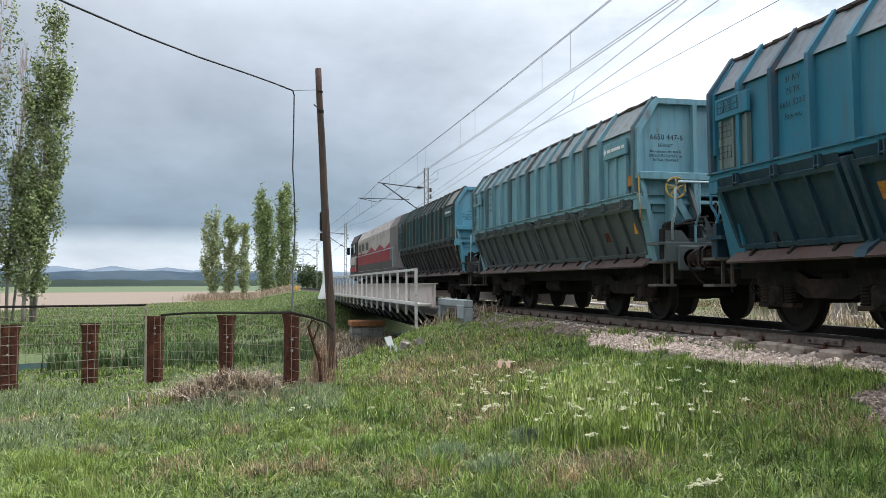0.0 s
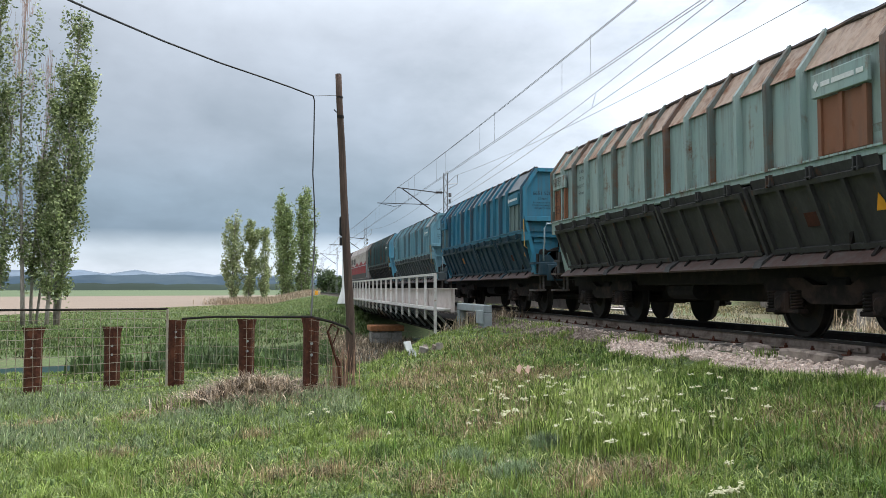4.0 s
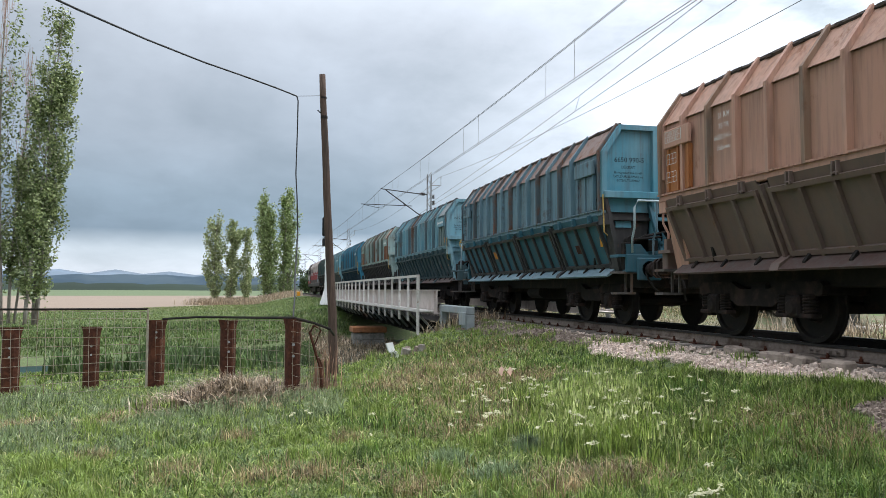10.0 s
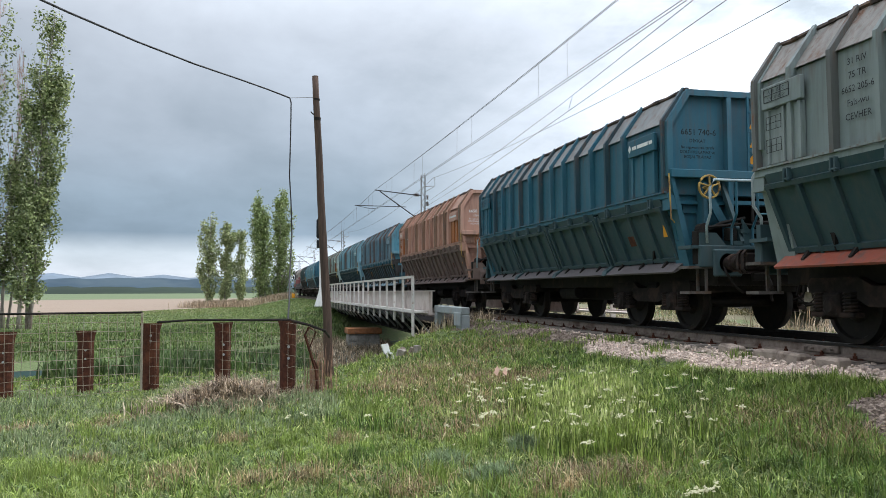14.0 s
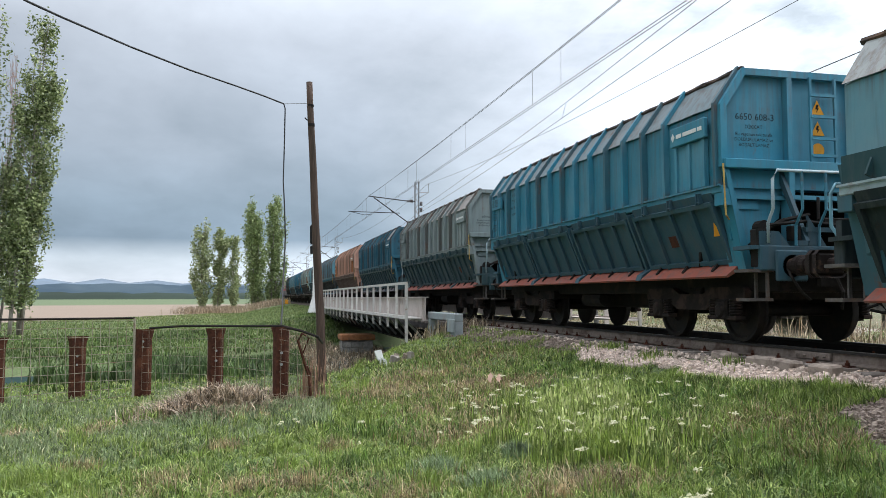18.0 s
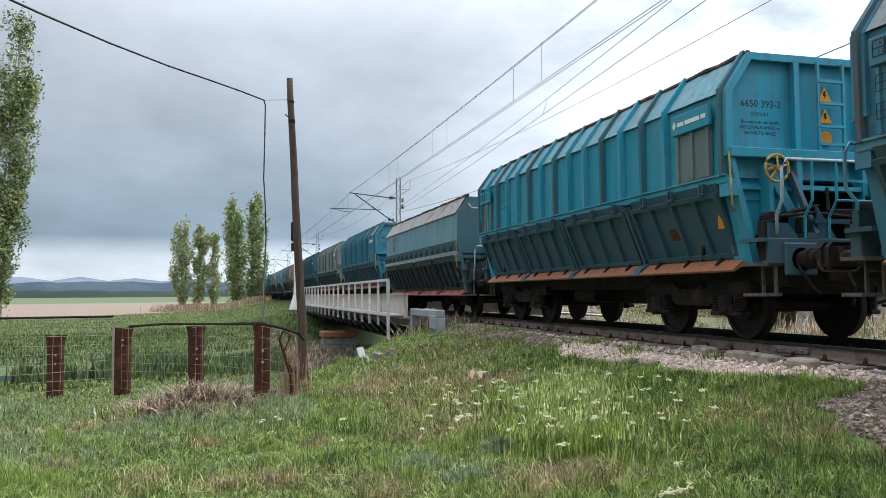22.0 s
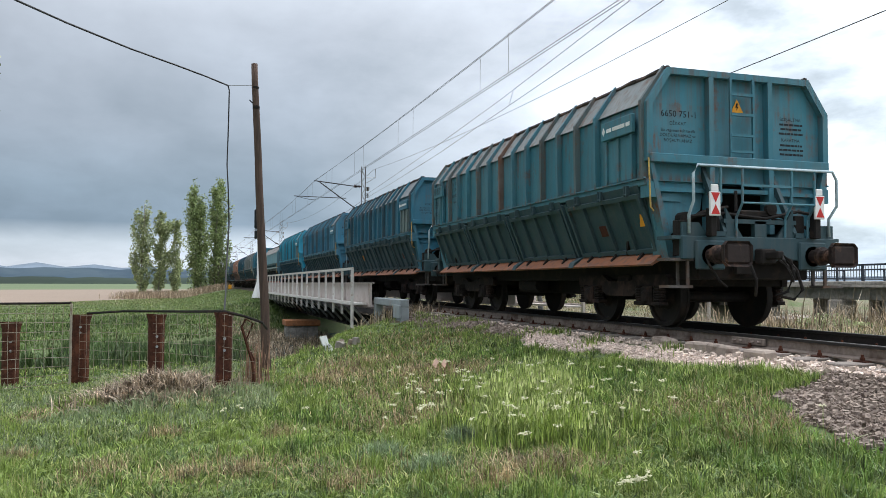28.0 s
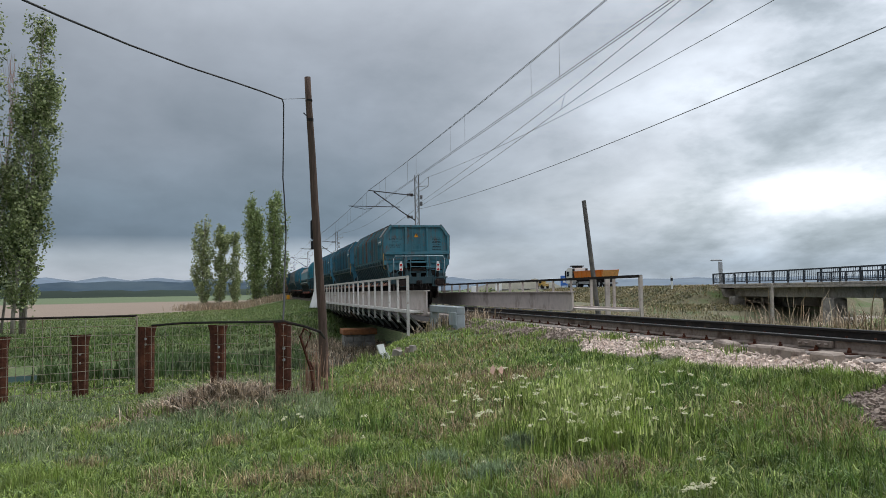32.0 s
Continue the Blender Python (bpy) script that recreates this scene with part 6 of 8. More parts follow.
# ---- overhead line ----
def mast():
    m = tagged(empty("catenary_mast"), "grey steel overhead line mast with a cantilever arm", "catenary mast", group="overhead line masts")
    b = B()
    for x in (-0.13, 0.13):
        box(b, x - 0.02, x + 0.02, -0.10, 0.10, -0.9, 8.35)
    part("column", b, MAST_GREY, m)
    lat = B()
    for i in range(22):
        z = -0.3 + i * 0.4
        s = 1 if i % 2 else -1
        tube(lat, [(-0.13 * s, -0.09, z), (0.13 * s, -0.09, z + 0.4)], 0.016, 4)
        tube(lat, [(-0.13 * s, 0.09, z), (0.13 * s, 0.09, z + 0.4)], 0.016, 4)
    part("lacing", lat, GALV, m)
    ar = part("top_tube", tube(B(), [(-0.15, 0, 7.02), (-0.75, 0, 7.05), (-3.25, 0, 7.30)], 0.036, 6), MAST_DARK, m)
    part("brace_tube", tube(B(), [(-0.15, 0, 5.35), (-0.8, 0, 5.75), (-2.9, 0, 7.22)], 0.040, 6), MAST_DARK, m)
    part("registration_tube", tube(B(), [(-1.15, 0, 6.22), (-4.55, 0, 6.26)], 0.028, 6), MAST_DARK, m)
    part("registration_arm", tube(B(), [(-4.4, 0, 6.24), (-3.5, 0, 6.05), (-3.0, 0, 6.12)], 0.015, 5), STEEL_DARK, m)
    part("drop_link", tube(B(), [(-2.0, 0, 6.62), (-1.6, 0, 6.22)], 0.015, 5), STEEL_DARK, m)
    for x, z in ((-0.45, 7.035), (-0.5, 5.57)):
        q = B()
        for i in range(5):
            lathe(q, [(-0.03, 0.045), (0, 0.13), (0.03, 0.045)], "x", 10, (x - 0.16 + i * 0.08, 0, z))
        part("insulator", q, INSULATOR, m, "brown ribbed insulator")
    part("side_bracket", tube(B(), [(0.13, 0, 7.62), (0.80, 0, 7.66), (0.80, 0, 8.25)], 0.03, 5), GALV, m)
    part("bracket_stay", tube(B(), [(0.13, 0, 7.25), (0.75, 0, 7.62)], 0.02, 5), GALV, m)
    q = B()
    for i in range(4):
        lathe(q, [(-0.03, 0.04), (0, 0.13), (0.03, 0.04)], "z", 10, (0.28, 0.0, 6.35 + i * 0.07))
        lathe(q, [(-0.03, 0.04), (0, 0.13), (0.03, 0.04)], "z", 10, (0.28, 0.0, 6.78 + i * 0.07))
    part("insulator", q, INSULATOR, m)
    return m


MAST_GREY = material("grey_mast_steel", (0.21, 0.215, 0.22), 0.7, 0.3, 0.2, 7, (0.10, 0.09, 0.085), 2, 0.3)
MAST_DARK = material("dull_cantilever_tube", (0.075, 0.075, 0.078), 0.7, 0.3, 0.2, 7, bump=0)
INSULATOR = material("brown_glazed_insulator", (0.06, 0.035, 0.03), 0.3, 0, 0.2, 9, bump=0)
first = mast()
MAST_Y = [-10.0, 52.0, 102.0, 152.0, 202.0, 252.0, 302.0]
first.matrix_basis = pose(TX + 3.1, MAST_Y[1], 0)
for y in MAST_Y:
    if y != MAST_Y[1]:
        copy_thing(first, pose(TX + 3.1, y, 0))


def sagging(x, z, sag, x_b=None, z_b=None):
    """Points of a wire hung from mast to mast."""
    pts = []
    for a, b in zip(MAST_Y, MAST_Y[1:]):
        for i in range(16):
            u = i / 16
            pts.append((x, a + (b - a) * u, z - sag * 4 * u * (1 - u)))
    return pts


def overhead_wires():
    line = tagged(empty("overhead_line"), "electric railway overhead wires with thin droppers", "overhead wires")
    for dx, top, sag in ((-0.12, 7.32, 0.34), (-0.02, 7.36, 0.26)):
        part("messenger_wire", tube(B(), sagging(TX + dx, top, sag), 0.0078, 5), WIRE_GALV, line)
    for dx, z in ((-0.10, 6.04), (-0.08, 5.99)):
        part("contact_wire", tube(B(), [(TX + dx, -10, z + 0.03), (TX + dx, 20, z), (TX + dx, 52, z), (TX + dx, 302, z)], 0.008, 5), WIRE_GALV, line)
    pairs = [1.3, 3.4, 10.1, 12.2, 18.9, 21.0, 28.1, 30.3, 36.9, 39.0, 45.6, 47.7]
    for y0, y1 in zip(MAST_Y[:4], MAST_Y[1:5]):
        for j, y in enumerate(pairs if y0 < 0 else [y0 + v for v in pairs]):
            u = (y - y0) / (y1 - y0)
            hang = 0.34 if j % 2 else 0.26
            part("dropper", tube(B(), [(TX - 0.08, y, (7.32 if j % 2 else 7.36) - hang * 4 * u * (1 - u)), (TX - 0.09, y, 6.0)], 0.0055, 4), WIRE_GALV, line)
    # the wires of the neighbouring length leave the track for the mast side
    part("outgoing_messenger", tube(B(), [(6.7, -10, 6.75), (8.38, 14.1, 6.36), (9.0, 22.6, 6.28), (9.57, 30.9, 6.28), (10.4, 43.0, 6.36), (10.9, 50.0, 6.45), (10.9, 52.0, 6.47)], 0.008, 5), WIRE_GALV, line)
    part("outgoing_contact", tube(B(), [(6.5, -10, 5.75), (8.13, 12.55, 5.80), (8.78, 21.3, 5.83), (9.46, 30.6, 5.85), (10.3, 42.0, 6.02), (10.9, 50.0, 6.2), (10.9, 52.0, 6.22)], 0.008, 5), WIRE_GALV, line)
    part("dropper", tube(B(), [(8.93, 21.5, 6.28), (8.80, 21.5, 5.83)], 0.007, 4), WIRE_GALV, line)
    part("feeder_wire", tube(B(), [(TX + 3.8, y, 7.12 + 1.08 * ((y - 17.0) / 34.8) ** 2) for y in np.linspace(-18, 52, 30)], 0.0085, 5), WIRE_GALV, line)
    part("feeder_wire", tube(B(), sagging(TX + 3.8, 8.20, 0.8)[16:], 0.011, 5), WIRE_GALV, line)
    part("return_wire", tube(B(), [(TX + 2.9, y, 5.04 + 0.98 * ((y - 18.5) / 33.5) ** 2) for y in np.linspace(-15, 52, 30)], 0.0105, 5), WIRE_GALV, line)
    part("return_wire", tube(B(), sagging(TX + 2.9, 6.02, 0.7)[16:], 0.012, 5), WIRE_GALV, line)


overhead_wires()


# ---- wooden pole with its cable ----
def wooden_pole():
    p = tagged(empty("wooden_pole", pose(1.37, 14.75, -1.15)), "weathered brown wooden pole leaning slightly beside the fence", "utility pole")
    r = random.Random(8)
    pts = [(-0.30 * (z / 5.77) + r.uniform(-0.008, 0.008), r.uniform(-0.008, 0.008), z) for z in np.linspace(0, 5.77, 14)]
    part("shaft", tube(B(), pts, 0.086, 12, taper=0.056), OLD_WOOD, p, smooth=True)
    part("metal_band", lathe(B(), [(4.95, 0.064), (5.0, 0.064)], "z", 14, (-0.26, 0, 0)), STEEL_DARK, p)
    part("metal_band", lathe(B(), [(5.32, 0.062), (5.35, 0.062)], "z", 14, (-0.277, 0, 0)), STEEL_DARK, p)
    part("hook", tube(B(), [(-0.26, 0, 5.05), (-0.34, -0.02, 5.06), (-0.38, -0.02, 5.10)], 0.012, 5), STEEL_DARK, p)
    c = tagged(empty("cable"), "black cable hanging from the pole down to the fence", "cable")
    span = [(0.62, 15.0, 4.25), (0.22, 14.65, 4.30), (-0.24, 14.2, 4.33), (-0.94, 13.3, 4.31), (-1.65, 12.0, 4.23), (-2.19, 10.2, 4.0), (-2.38, 9.4, 3.89), (-2.75, 7.4, 3.72), (-3.4, 4.0, 3.75), (-4.0, 0.0, 4.0)]
    part("span", tube(B(), span, 0.014, 6), WIRE, c)
    part("tie", tube(B(), [(1.09, 14.72, 4.22), (0.62, 15.0, 4.25)], 0.005, 4), WIRE_GALV, c)
    drop = [(0.62, 15.0, 4.25), (0.645, 15.0, 4.16), (0.64, 15.0, 3.6), (0.62, 14.9, 2.78), (0.645, 14.8, 2.3), (0.66, 14.7, 1.72), (0.62, 14.2, 1.2), (0.58, 13.7, 0.86), (0.545, 12.9, 0.5), (0.50, 12.25, 0.22)]
    part("drop", tube(B(), drop, 0.013, 6), WIRE, c)


wooden_pole()


# ---- fence of upright steel sleepers with wire mesh ----
def fence():
    f = tagged(empty("fence"), "fence of rusty steel posts with pale wire mesh", "fence")
    spots = [(-5.75, 16.0, -1.65, -0.10, 0.30), (-4.47, 16.28, -1.65, -0.07, 0.29), (-3.19, 16.91, -1.65, -0.09, 0.27), (-1.88, 15.98, -1.40, 0.07, 0.28), (-0.51, 14.38, -1.20, 0.13, 0.235), (0.50, 12.21, -1.02, 0.22, 0.205)]
    for i, (x, y, z0, z1, w) in enumerate(spots):
        bm = B()
        n = 14
        rows = []
        h_ = z1 - z0
        for j in range(n + 1):
            u = j / n
            flare = 1 + 0.30 * max(0, (u - 0.88) / 0.12) ** 1.3
            a, d, t = w / 2 * flare * 1.12, 0.075, 0.02
            o = [(-a, -d), (-a * 0.82, -0.02), (-a * 0.5, 0.03), (a * 0.5, 0.03), (a * 0.82, -0.02), (a, -d), (a - t, -d), (a * 0.82 - t, -0.02 - t), (a * 0.5, 0.03 - t), (-a * 0.5, 0.03 - t), (-a * 0.82 + t, -0.02 - t), (-a + t, -d)]
            rows.append([bm.verts.new((p, -q, z0 + u * h_)) for p, q in o])
        for u, v in zip(rows, rows[1:]):
            m = len(u)
            for j in range(m):
                bm.faces.new((u[j], u[(j + 1) % m], v[(j + 1) % m], v[j]))
        bm.faces.new(rows[0])
        bm.faces.new(rows[-1][::-1])
        post = part("steel_post", bm, RUST_IRON, f, "rusty upright steel sleeper", at=pose(x, y, 0, 0, 0, (2, -2, 3, 0, 2, -3)[i]))
        for q in (0.38, 0.55):
            part("bolt", once("bolt", lambda: lathe(B(), [(-0.015, 0.022), (0, 0.022)], "y", 8)), GALV, post, at=pose(0.01, -0.036, z1 - q * (1 if i != 3 else 0.6)))
    def panel(a, b, z_a, z_b, low_a, low_b, nx, nz, mat, seed, bow=0.03, thick=0.0028):
        """Woven wire between two points, with uneven strands."""
        r = random.Random(seed)
        a, b = Vector((*a, 0)), Vector((*b, 0))
        def at(u, v):
            p = a.lerp(b, u)
            lo, hi = low_a + (low_b - low_a) * u, z_a + (z_b - z_a) * u
            return (p.x, p.y + bow * math.sin(3 * u + v), lo + (hi - lo) * v)
        for i in range(nx + 1):
            u = i / nx
            j1, j2 = r.uniform(-0.006, 0.006), r.uniform(-0.006, 0.006)
            part("mesh_wire", tube(B(), [at(min(1, max(0, u + j1)), 0), at(u, 0.5), at(min(1, max(0, u + j2)), 1)], thick, 4), mat, f)
        for j in range(nz + 1):
            v = j / nz
            part("mesh_wire", tube(B(), [at(u, min(1, v + r.uniform(-0.012, 0.012))) for u in np.linspace(0, 1, 7)], thick, 4), mat, f)
    panel((-5.9, 15.75), (-1.98, 15.6), 0.26, 0.255, -1.38, -1.12, 27, 9, MESH_WIRE, 1, thick=0.0048)
    panel((-1.88, 15.9), (-0.51, 14.3), 0.05, 0.12, -1.05, -0.98, 10, 7, MESH_WIRE, 2)
    panel((-0.51, 14.3), (0.50, 12.15), 0.12, 0.20, -0.98, -0.92, 9, 7, MESH_WIRE, 3)
    panel((0.50, 12.15), (0.98, 12.0), 0.20, 0.08, -0.95, -0.95, 4, 7, MESH_WIRE, 4)
    part("top_rail", tube(B(), [(-7.2, 15.9, 0.27), (-4.0, 15.7, 0.275), (-1.98, 15.6, 0.285)], 0.022, 6), STEEL_DARK, f)
    part("panel_stile", box(B(), -2.0, -1.965, 15.57, 15.61, -1.15, 0.28), MESH_WIRE, f)
    part("top_rail", tube(B(), [(-1.75, 15.9, 0.09), (-1.1, 15.1, 0.15), (-0.51, 14.38, 0.17), (0.0, 13.3, 0.20), (0.5, 12.21, 0.235), (0.80, 12.1, 0.16), (1.05, 12.3, 0.06), (1.33, 14.6, -0.16)], 0.022, 6), STEEL_DARK, f)
    an = part("bent_angle", tube(B(), [(0.80, 12.05, 0.13), (0.74, 12.05, 0.02), (0.82, 12.05, -0.25), (0.90, 12.05, -0.5), (0.95, 12.05, -0.98)], 0.02, 4), RUST_IRON, f, "bent rusty iron bar")
    part("bent_angle", tube(B(), [(0.80, 12.05, 0.13), (0.90, 12.05, 0.06), (0.80, 12.06, -0.2), (0.92, 12.06, -0.45), (0.90, 12.05, -0.98)], 0.012, 4), RUST_IRON, f)


fence()


# ---- poplars ----
BARK = material("grey_poplar_bark", (0.29, 0.26, 0.23), 0.95, 0, 0.35, 5, (0.15, 0.125, 0.105), 2, 0.4, bump=0.7, stretch=(3, 3, 0.6))
TWIG = material("bare_reddish_twigs", (0.42, 0.29, 0.25), 0.9, 0, 0.2, 5)


def leaf_material(name, a, b):
    """Leaves from dark a to pale b, most of them near the dark end; clumps differ."""
    m = bpy.data.materials.new(name)
    m.use_nodes = True
    k = Nodes(m.node_tree)
    geo = k.add("ShaderNodeNewGeometry")
    mid = tuple(0.7 * p + 0.3 * q for p, q in zip(a, b))
    col = k.ramp(geo.outputs["Random Per Island"], [(0.0, a), (0.5, mid), (0.8, tuple(0.4 * p + 0.6 * q for p, q in zip(a, b))), (1.0, b)])
    tc = k.add("ShaderNodeTexCoord").outputs["Object"]
    tone = k.ramp(k.noise(tc, 1.6, 3.0), [(0.32, 0.62), (0.5, 1.0), (0.68, 1.3)])
    sc = k.add("ShaderNodeVectorMath", operation="SCALE")
    k.link(col, sc.inputs[0])
    k.link(tone, sc.inputs["Scale"])
    p = k.add("ShaderNodeBsdfPrincipled", Roughness=0.42)
    k.link(sc.outputs[0], p.inputs["Base Color"])
    tr = k.add("ShaderNodeBsdfTranslucent")
    k.link(sc.outputs[0], tr.inputs[0])
    mx = k.add("ShaderNodeMixShader", Fac=0.3)
    k.link(p.outputs[0], mx.inputs[1])
    k.link(tr.outputs[0], mx.inputs[2])
    o = k.add("ShaderNodeOutputMaterial")
    k.link(mx.outputs[0], o.inputs[0])
    return m


LEAF = leaf_material("spring_poplar_leaves", (0.075, 0.115, 0.034), (0.50, 0.55, 0.27))
LEAF_MID = leaf_material("light_poplar_leaves", (0.11, 0.165, 0.05), (0.46, 0.54, 0.24))
LEAF_DARK = leaf_material("dark_green_leaves", (0.03, 0.055, 0.018), (0.10, 0.15, 0.05))
LEAF_PALE = leaf_material("pale_grey_green_leaves", (0.19, 0.24, 0.095), (0.52, 0.56, 0.30))


def leaves_mesh(name, centres, size, r, droop=0.4):
    """Diamond leaves at the given places, each turned its own way."""
    n = len(centres)
    a = r.normal(size=(n, 3))
    a[:, 2] *= 0.8
    a /= np.linalg.norm(a, axis=1, keepdims=True)
    b = np.cross(a, r.normal(size=(n, 3)))
    b /= np.linalg.norm(b, axis=1, keepdims=True)
    s = size * r.uniform(0.6, 1.35, (n, 1))
    v = np.stack([centres - a * s, centres + b * s * 0.62, centres + a * s * 1.1, centres - b * s * 0.62], 1)
    f = np.arange(n * 4).reshape(n, 4)
    return mesh_np(name, v.reshape(-1, 3), [f])


def gaps(p, seed):
    """Unevenness in space, about -1 to 1, for holes between the boughs of a crown."""
    r = np.random.RandomState(seed)
    v = 0
    for f in (0.9, 1.7, 3.1):
        for _ in range(3):
            d = r.normal(size=3) * f
            v = v + np.sin(p @ d + r.uniform(0, 6.28)) / (3 * f ** 0.35)
    return v


def poplar(x, y, height, width, seed, leaves=9000, size=0.085, lean=0.0, mat=None, bare=0.0, stems=1, base=0.06, spread=0.5, thin=-0.25, trunks=0.011, label="tall slender poplar in fresh green leaf"):
    """A column of steep boughs on one or more stems; leaves sit in clumps along the boughs, with sky between them."""
    r = np.random.RandomState(seed)
    z0 = float(ground(x, y)) - 0.15
    t = tagged(empty("poplar", pose(x, y, z0)), label, "tree", group="poplars by the field")
    limbs, bare_twigs = B(), B()
    pts_all = []
    grid = np.linspace(0, 1, 14)
    for s in range(stems):
        ox, oy = (r.uniform(-1, 1, 2) * spread) if stems > 1 else (0.0, 0.0)
        hgt = height * (1 if s == 0 else r.uniform(0.62, 0.93))
        ax = np.array([(ox * (1 + 0.9 * u) + lean * u ** 1.2 + 0.14 * math.sin(4.4 * u + seed + 2 * s), oy * (1 + u) + 0.1 * math.cos(4 * u + s), hgt * u) for u in grid])
        part("trunk", tube(B(), [tuple(q) for q in ax], trunks * hgt ** 0.92, 8, taper=0.012), BARK, t, smooth=True)
        n_l = int((14 + hgt * 2.0) * (1.0 if s == 0 else 0.75))
        for i in range(n_l):
            u = base + (0.95 - base) * ((i + r.rand()) / n_l)
            p = np.array([np.interp(u, grid, ax[:, c]) for c in range(3)])
            body = min(1.0, (u - base) / 0.12 + 0.35) * (1 - max(0.0, (u - 0.62) / 0.38) ** 1.6) ** 0.8
            out = width * 0.5 * body * r.uniform(0.45, 1.2)
            w = r.uniform(0, 2 * math.pi)
            rise = out * r.uniform(1.5, 2.4) + 0.35
            d = np.array([math.cos(w), math.sin(w), 0])
            line = np.array([p, p + d * out * 0.62 + [0, 0, rise * 0.35], p + d * out + [0, 0, rise * 0.8], p + d * out * 1.02 + [0, 0, rise * 1.2]])
            is_bare = u > 1 - bare and r.rand() < 0.93
            tube(bare_twigs if is_bare else limbs, [tuple(q) for q in line], 0.011 + 0.020 * (1 - u) * height / 16, 4, taper=0.004)
            if is_bare:
                for _ in range(6):
                    q = line[1] + r.normal(size=3) * 0.10
                    tube(bare_twigs, [tuple(q), tuple(q + [r.normal() * 0.10, r.normal() * 0.10, r.uniform(0.6, 1.4)])], 0.008, 3)
                continue
            m = max(8, int(leaves / (n_l * stems)))
            at = 3 * r.rand(m) ** 0.8
            j = np.minimum(at.astype(int), 2)
            pos = line[j] + (line[j + 1] - line[j]) * (at - j)[:, None]
            loose = 0.05 + 0.075 * width
            clump = r.normal(size=(6, 3)) * loose * 1.3
            pts_all.append(pos + clump[r.randint(0, 6, m)] + r.normal(size=(m, 3)) * loose * 0.6)
    tagged(part("branchwork", limbs, BARK, t), kind="stuff")
    if bare:
        tagged(part("bare_top", bare_twigs, TWIG, t), "leafless reddish twigs at the top", kind="stuff")
    else:
        bare_twigs.free()
    pts = np.concatenate(pts_all)
    pts = pts[gaps(pts * [1.5, 1.5, 0.8], seed) + r.normal(0, 0.18, len(pts)) > thin]
    part("crown", leaves_mesh("crown", pts, size, r), mat or LEAF, t)
    return t


poplar(-12.05, 48.0, 18.0, 1.75, 1, 30000, 0.09, lean=1.3, stems=3, base=0.10, spread=0.36, trunks=0.009)
poplar(-13.7, 48.6, 19.5, 1.7, 2, 20000, 0.09, lean=0.3, bare=0.36, stems=3, base=0.16, spread=0.8, trunks=0.008, thin=0.0, label="slender poplar with a leafless reddish top")
poplar(-15.7, 47.5, 21.5, 1.6, 3, 20000, 0.09, lean=0.5, stems=3, base=0.13, spread=0.7, trunks=0.009, thin=-0.05)
poplar(-5.5, 105, 11.8, 1.8, 4, 9000, 0.12, mat=LEAF_PALE, base=0.03, thin=-0.45, label="slender pale green poplar among dry reeds")
poplar(-3.5, 105.5, 10.4, 1.7, 5, 8000, 0.12, mat=LEAF_PALE, base=0.03, thin=-0.45, label="slender pale green poplar among dry reeds")
poplar(-1.8, 106, 9.7, 1.7, 6, 7000, 0.12, mat=LEAF_PALE, base=0.03, thin=-0.45, label="slender pale green poplar among dry reeds")
poplar(1.5, 119, 15.3, 2.5, 7, 15000, 0.14, mat=LEAF_MID, stems=3, base=0.02, spread=0.5, thin=-0.6)
poplar(3.6, 121, 16.2, 2.3, 8, 15000, 0.14, mat=LEAF_MID, stems=3, base=0.02, spread=0.5, thin=-0.6)


def bush(x, y, wide, high, seed, n, size, mat, name="bush", label="low leafy green bush", z=None):
    r = np.random.RandomState(seed)
    z0 = float(ground(x, y)) if z is None else z
    b = tagged(empty(name, pose(x, y, z0 - 0.05)), label, "bush")
    st = B()
    for _ in range(14):
        w, l = r.uniform(0, 6.28), r.uniform(0.3, 0.95)
        tube(st, [(0, 0, 0), (math.cos(w) * wide * 0.25 * l, math.sin(w) * wide * 0.25 * l, high * 0.5 * l), (math.cos(w) * wide * 0.45 * l, math.sin(w) * wide * 0.45 * l, high * l)], 0.02, 4, taper=0.006)
    part("stems", st, BARK, b)
    c = r.normal(size=(26, 3)) * [wide * 0.24, wide * 0.24, high * 0.22] + [0, 0, high * 0.5]
    p = c[r.randint(0, 26, n)] + r.normal(size=(n, 3)) * [wide * 0.09, wide * 0.09, high * 0.10]
    p[:, 2] = np.abs(p[:, 2])
    part("leaves", leaves_mesh("leaves", p, size, r), mat, b)
    return b


bush(10.4, 168, 5.0, 5.2, 11, 2600, 0.22, LEAF_DARK, label="dark green bush beside the far track")
bush(13.0, 175, 6.0, 4.2, 12, 2200, 0.22, LEAF_DARK, label="dark green bush beside the far track")
bush(17.2, 62, 3.2, 1.6, 13, 1800, 0.10, LEAF, label="green bush behind the bridge parapet")
bush(20.5, 66, 3.6, 1.5, 14, 1800, 0.10, LEAF, label="green bush behind the bridge parapet")


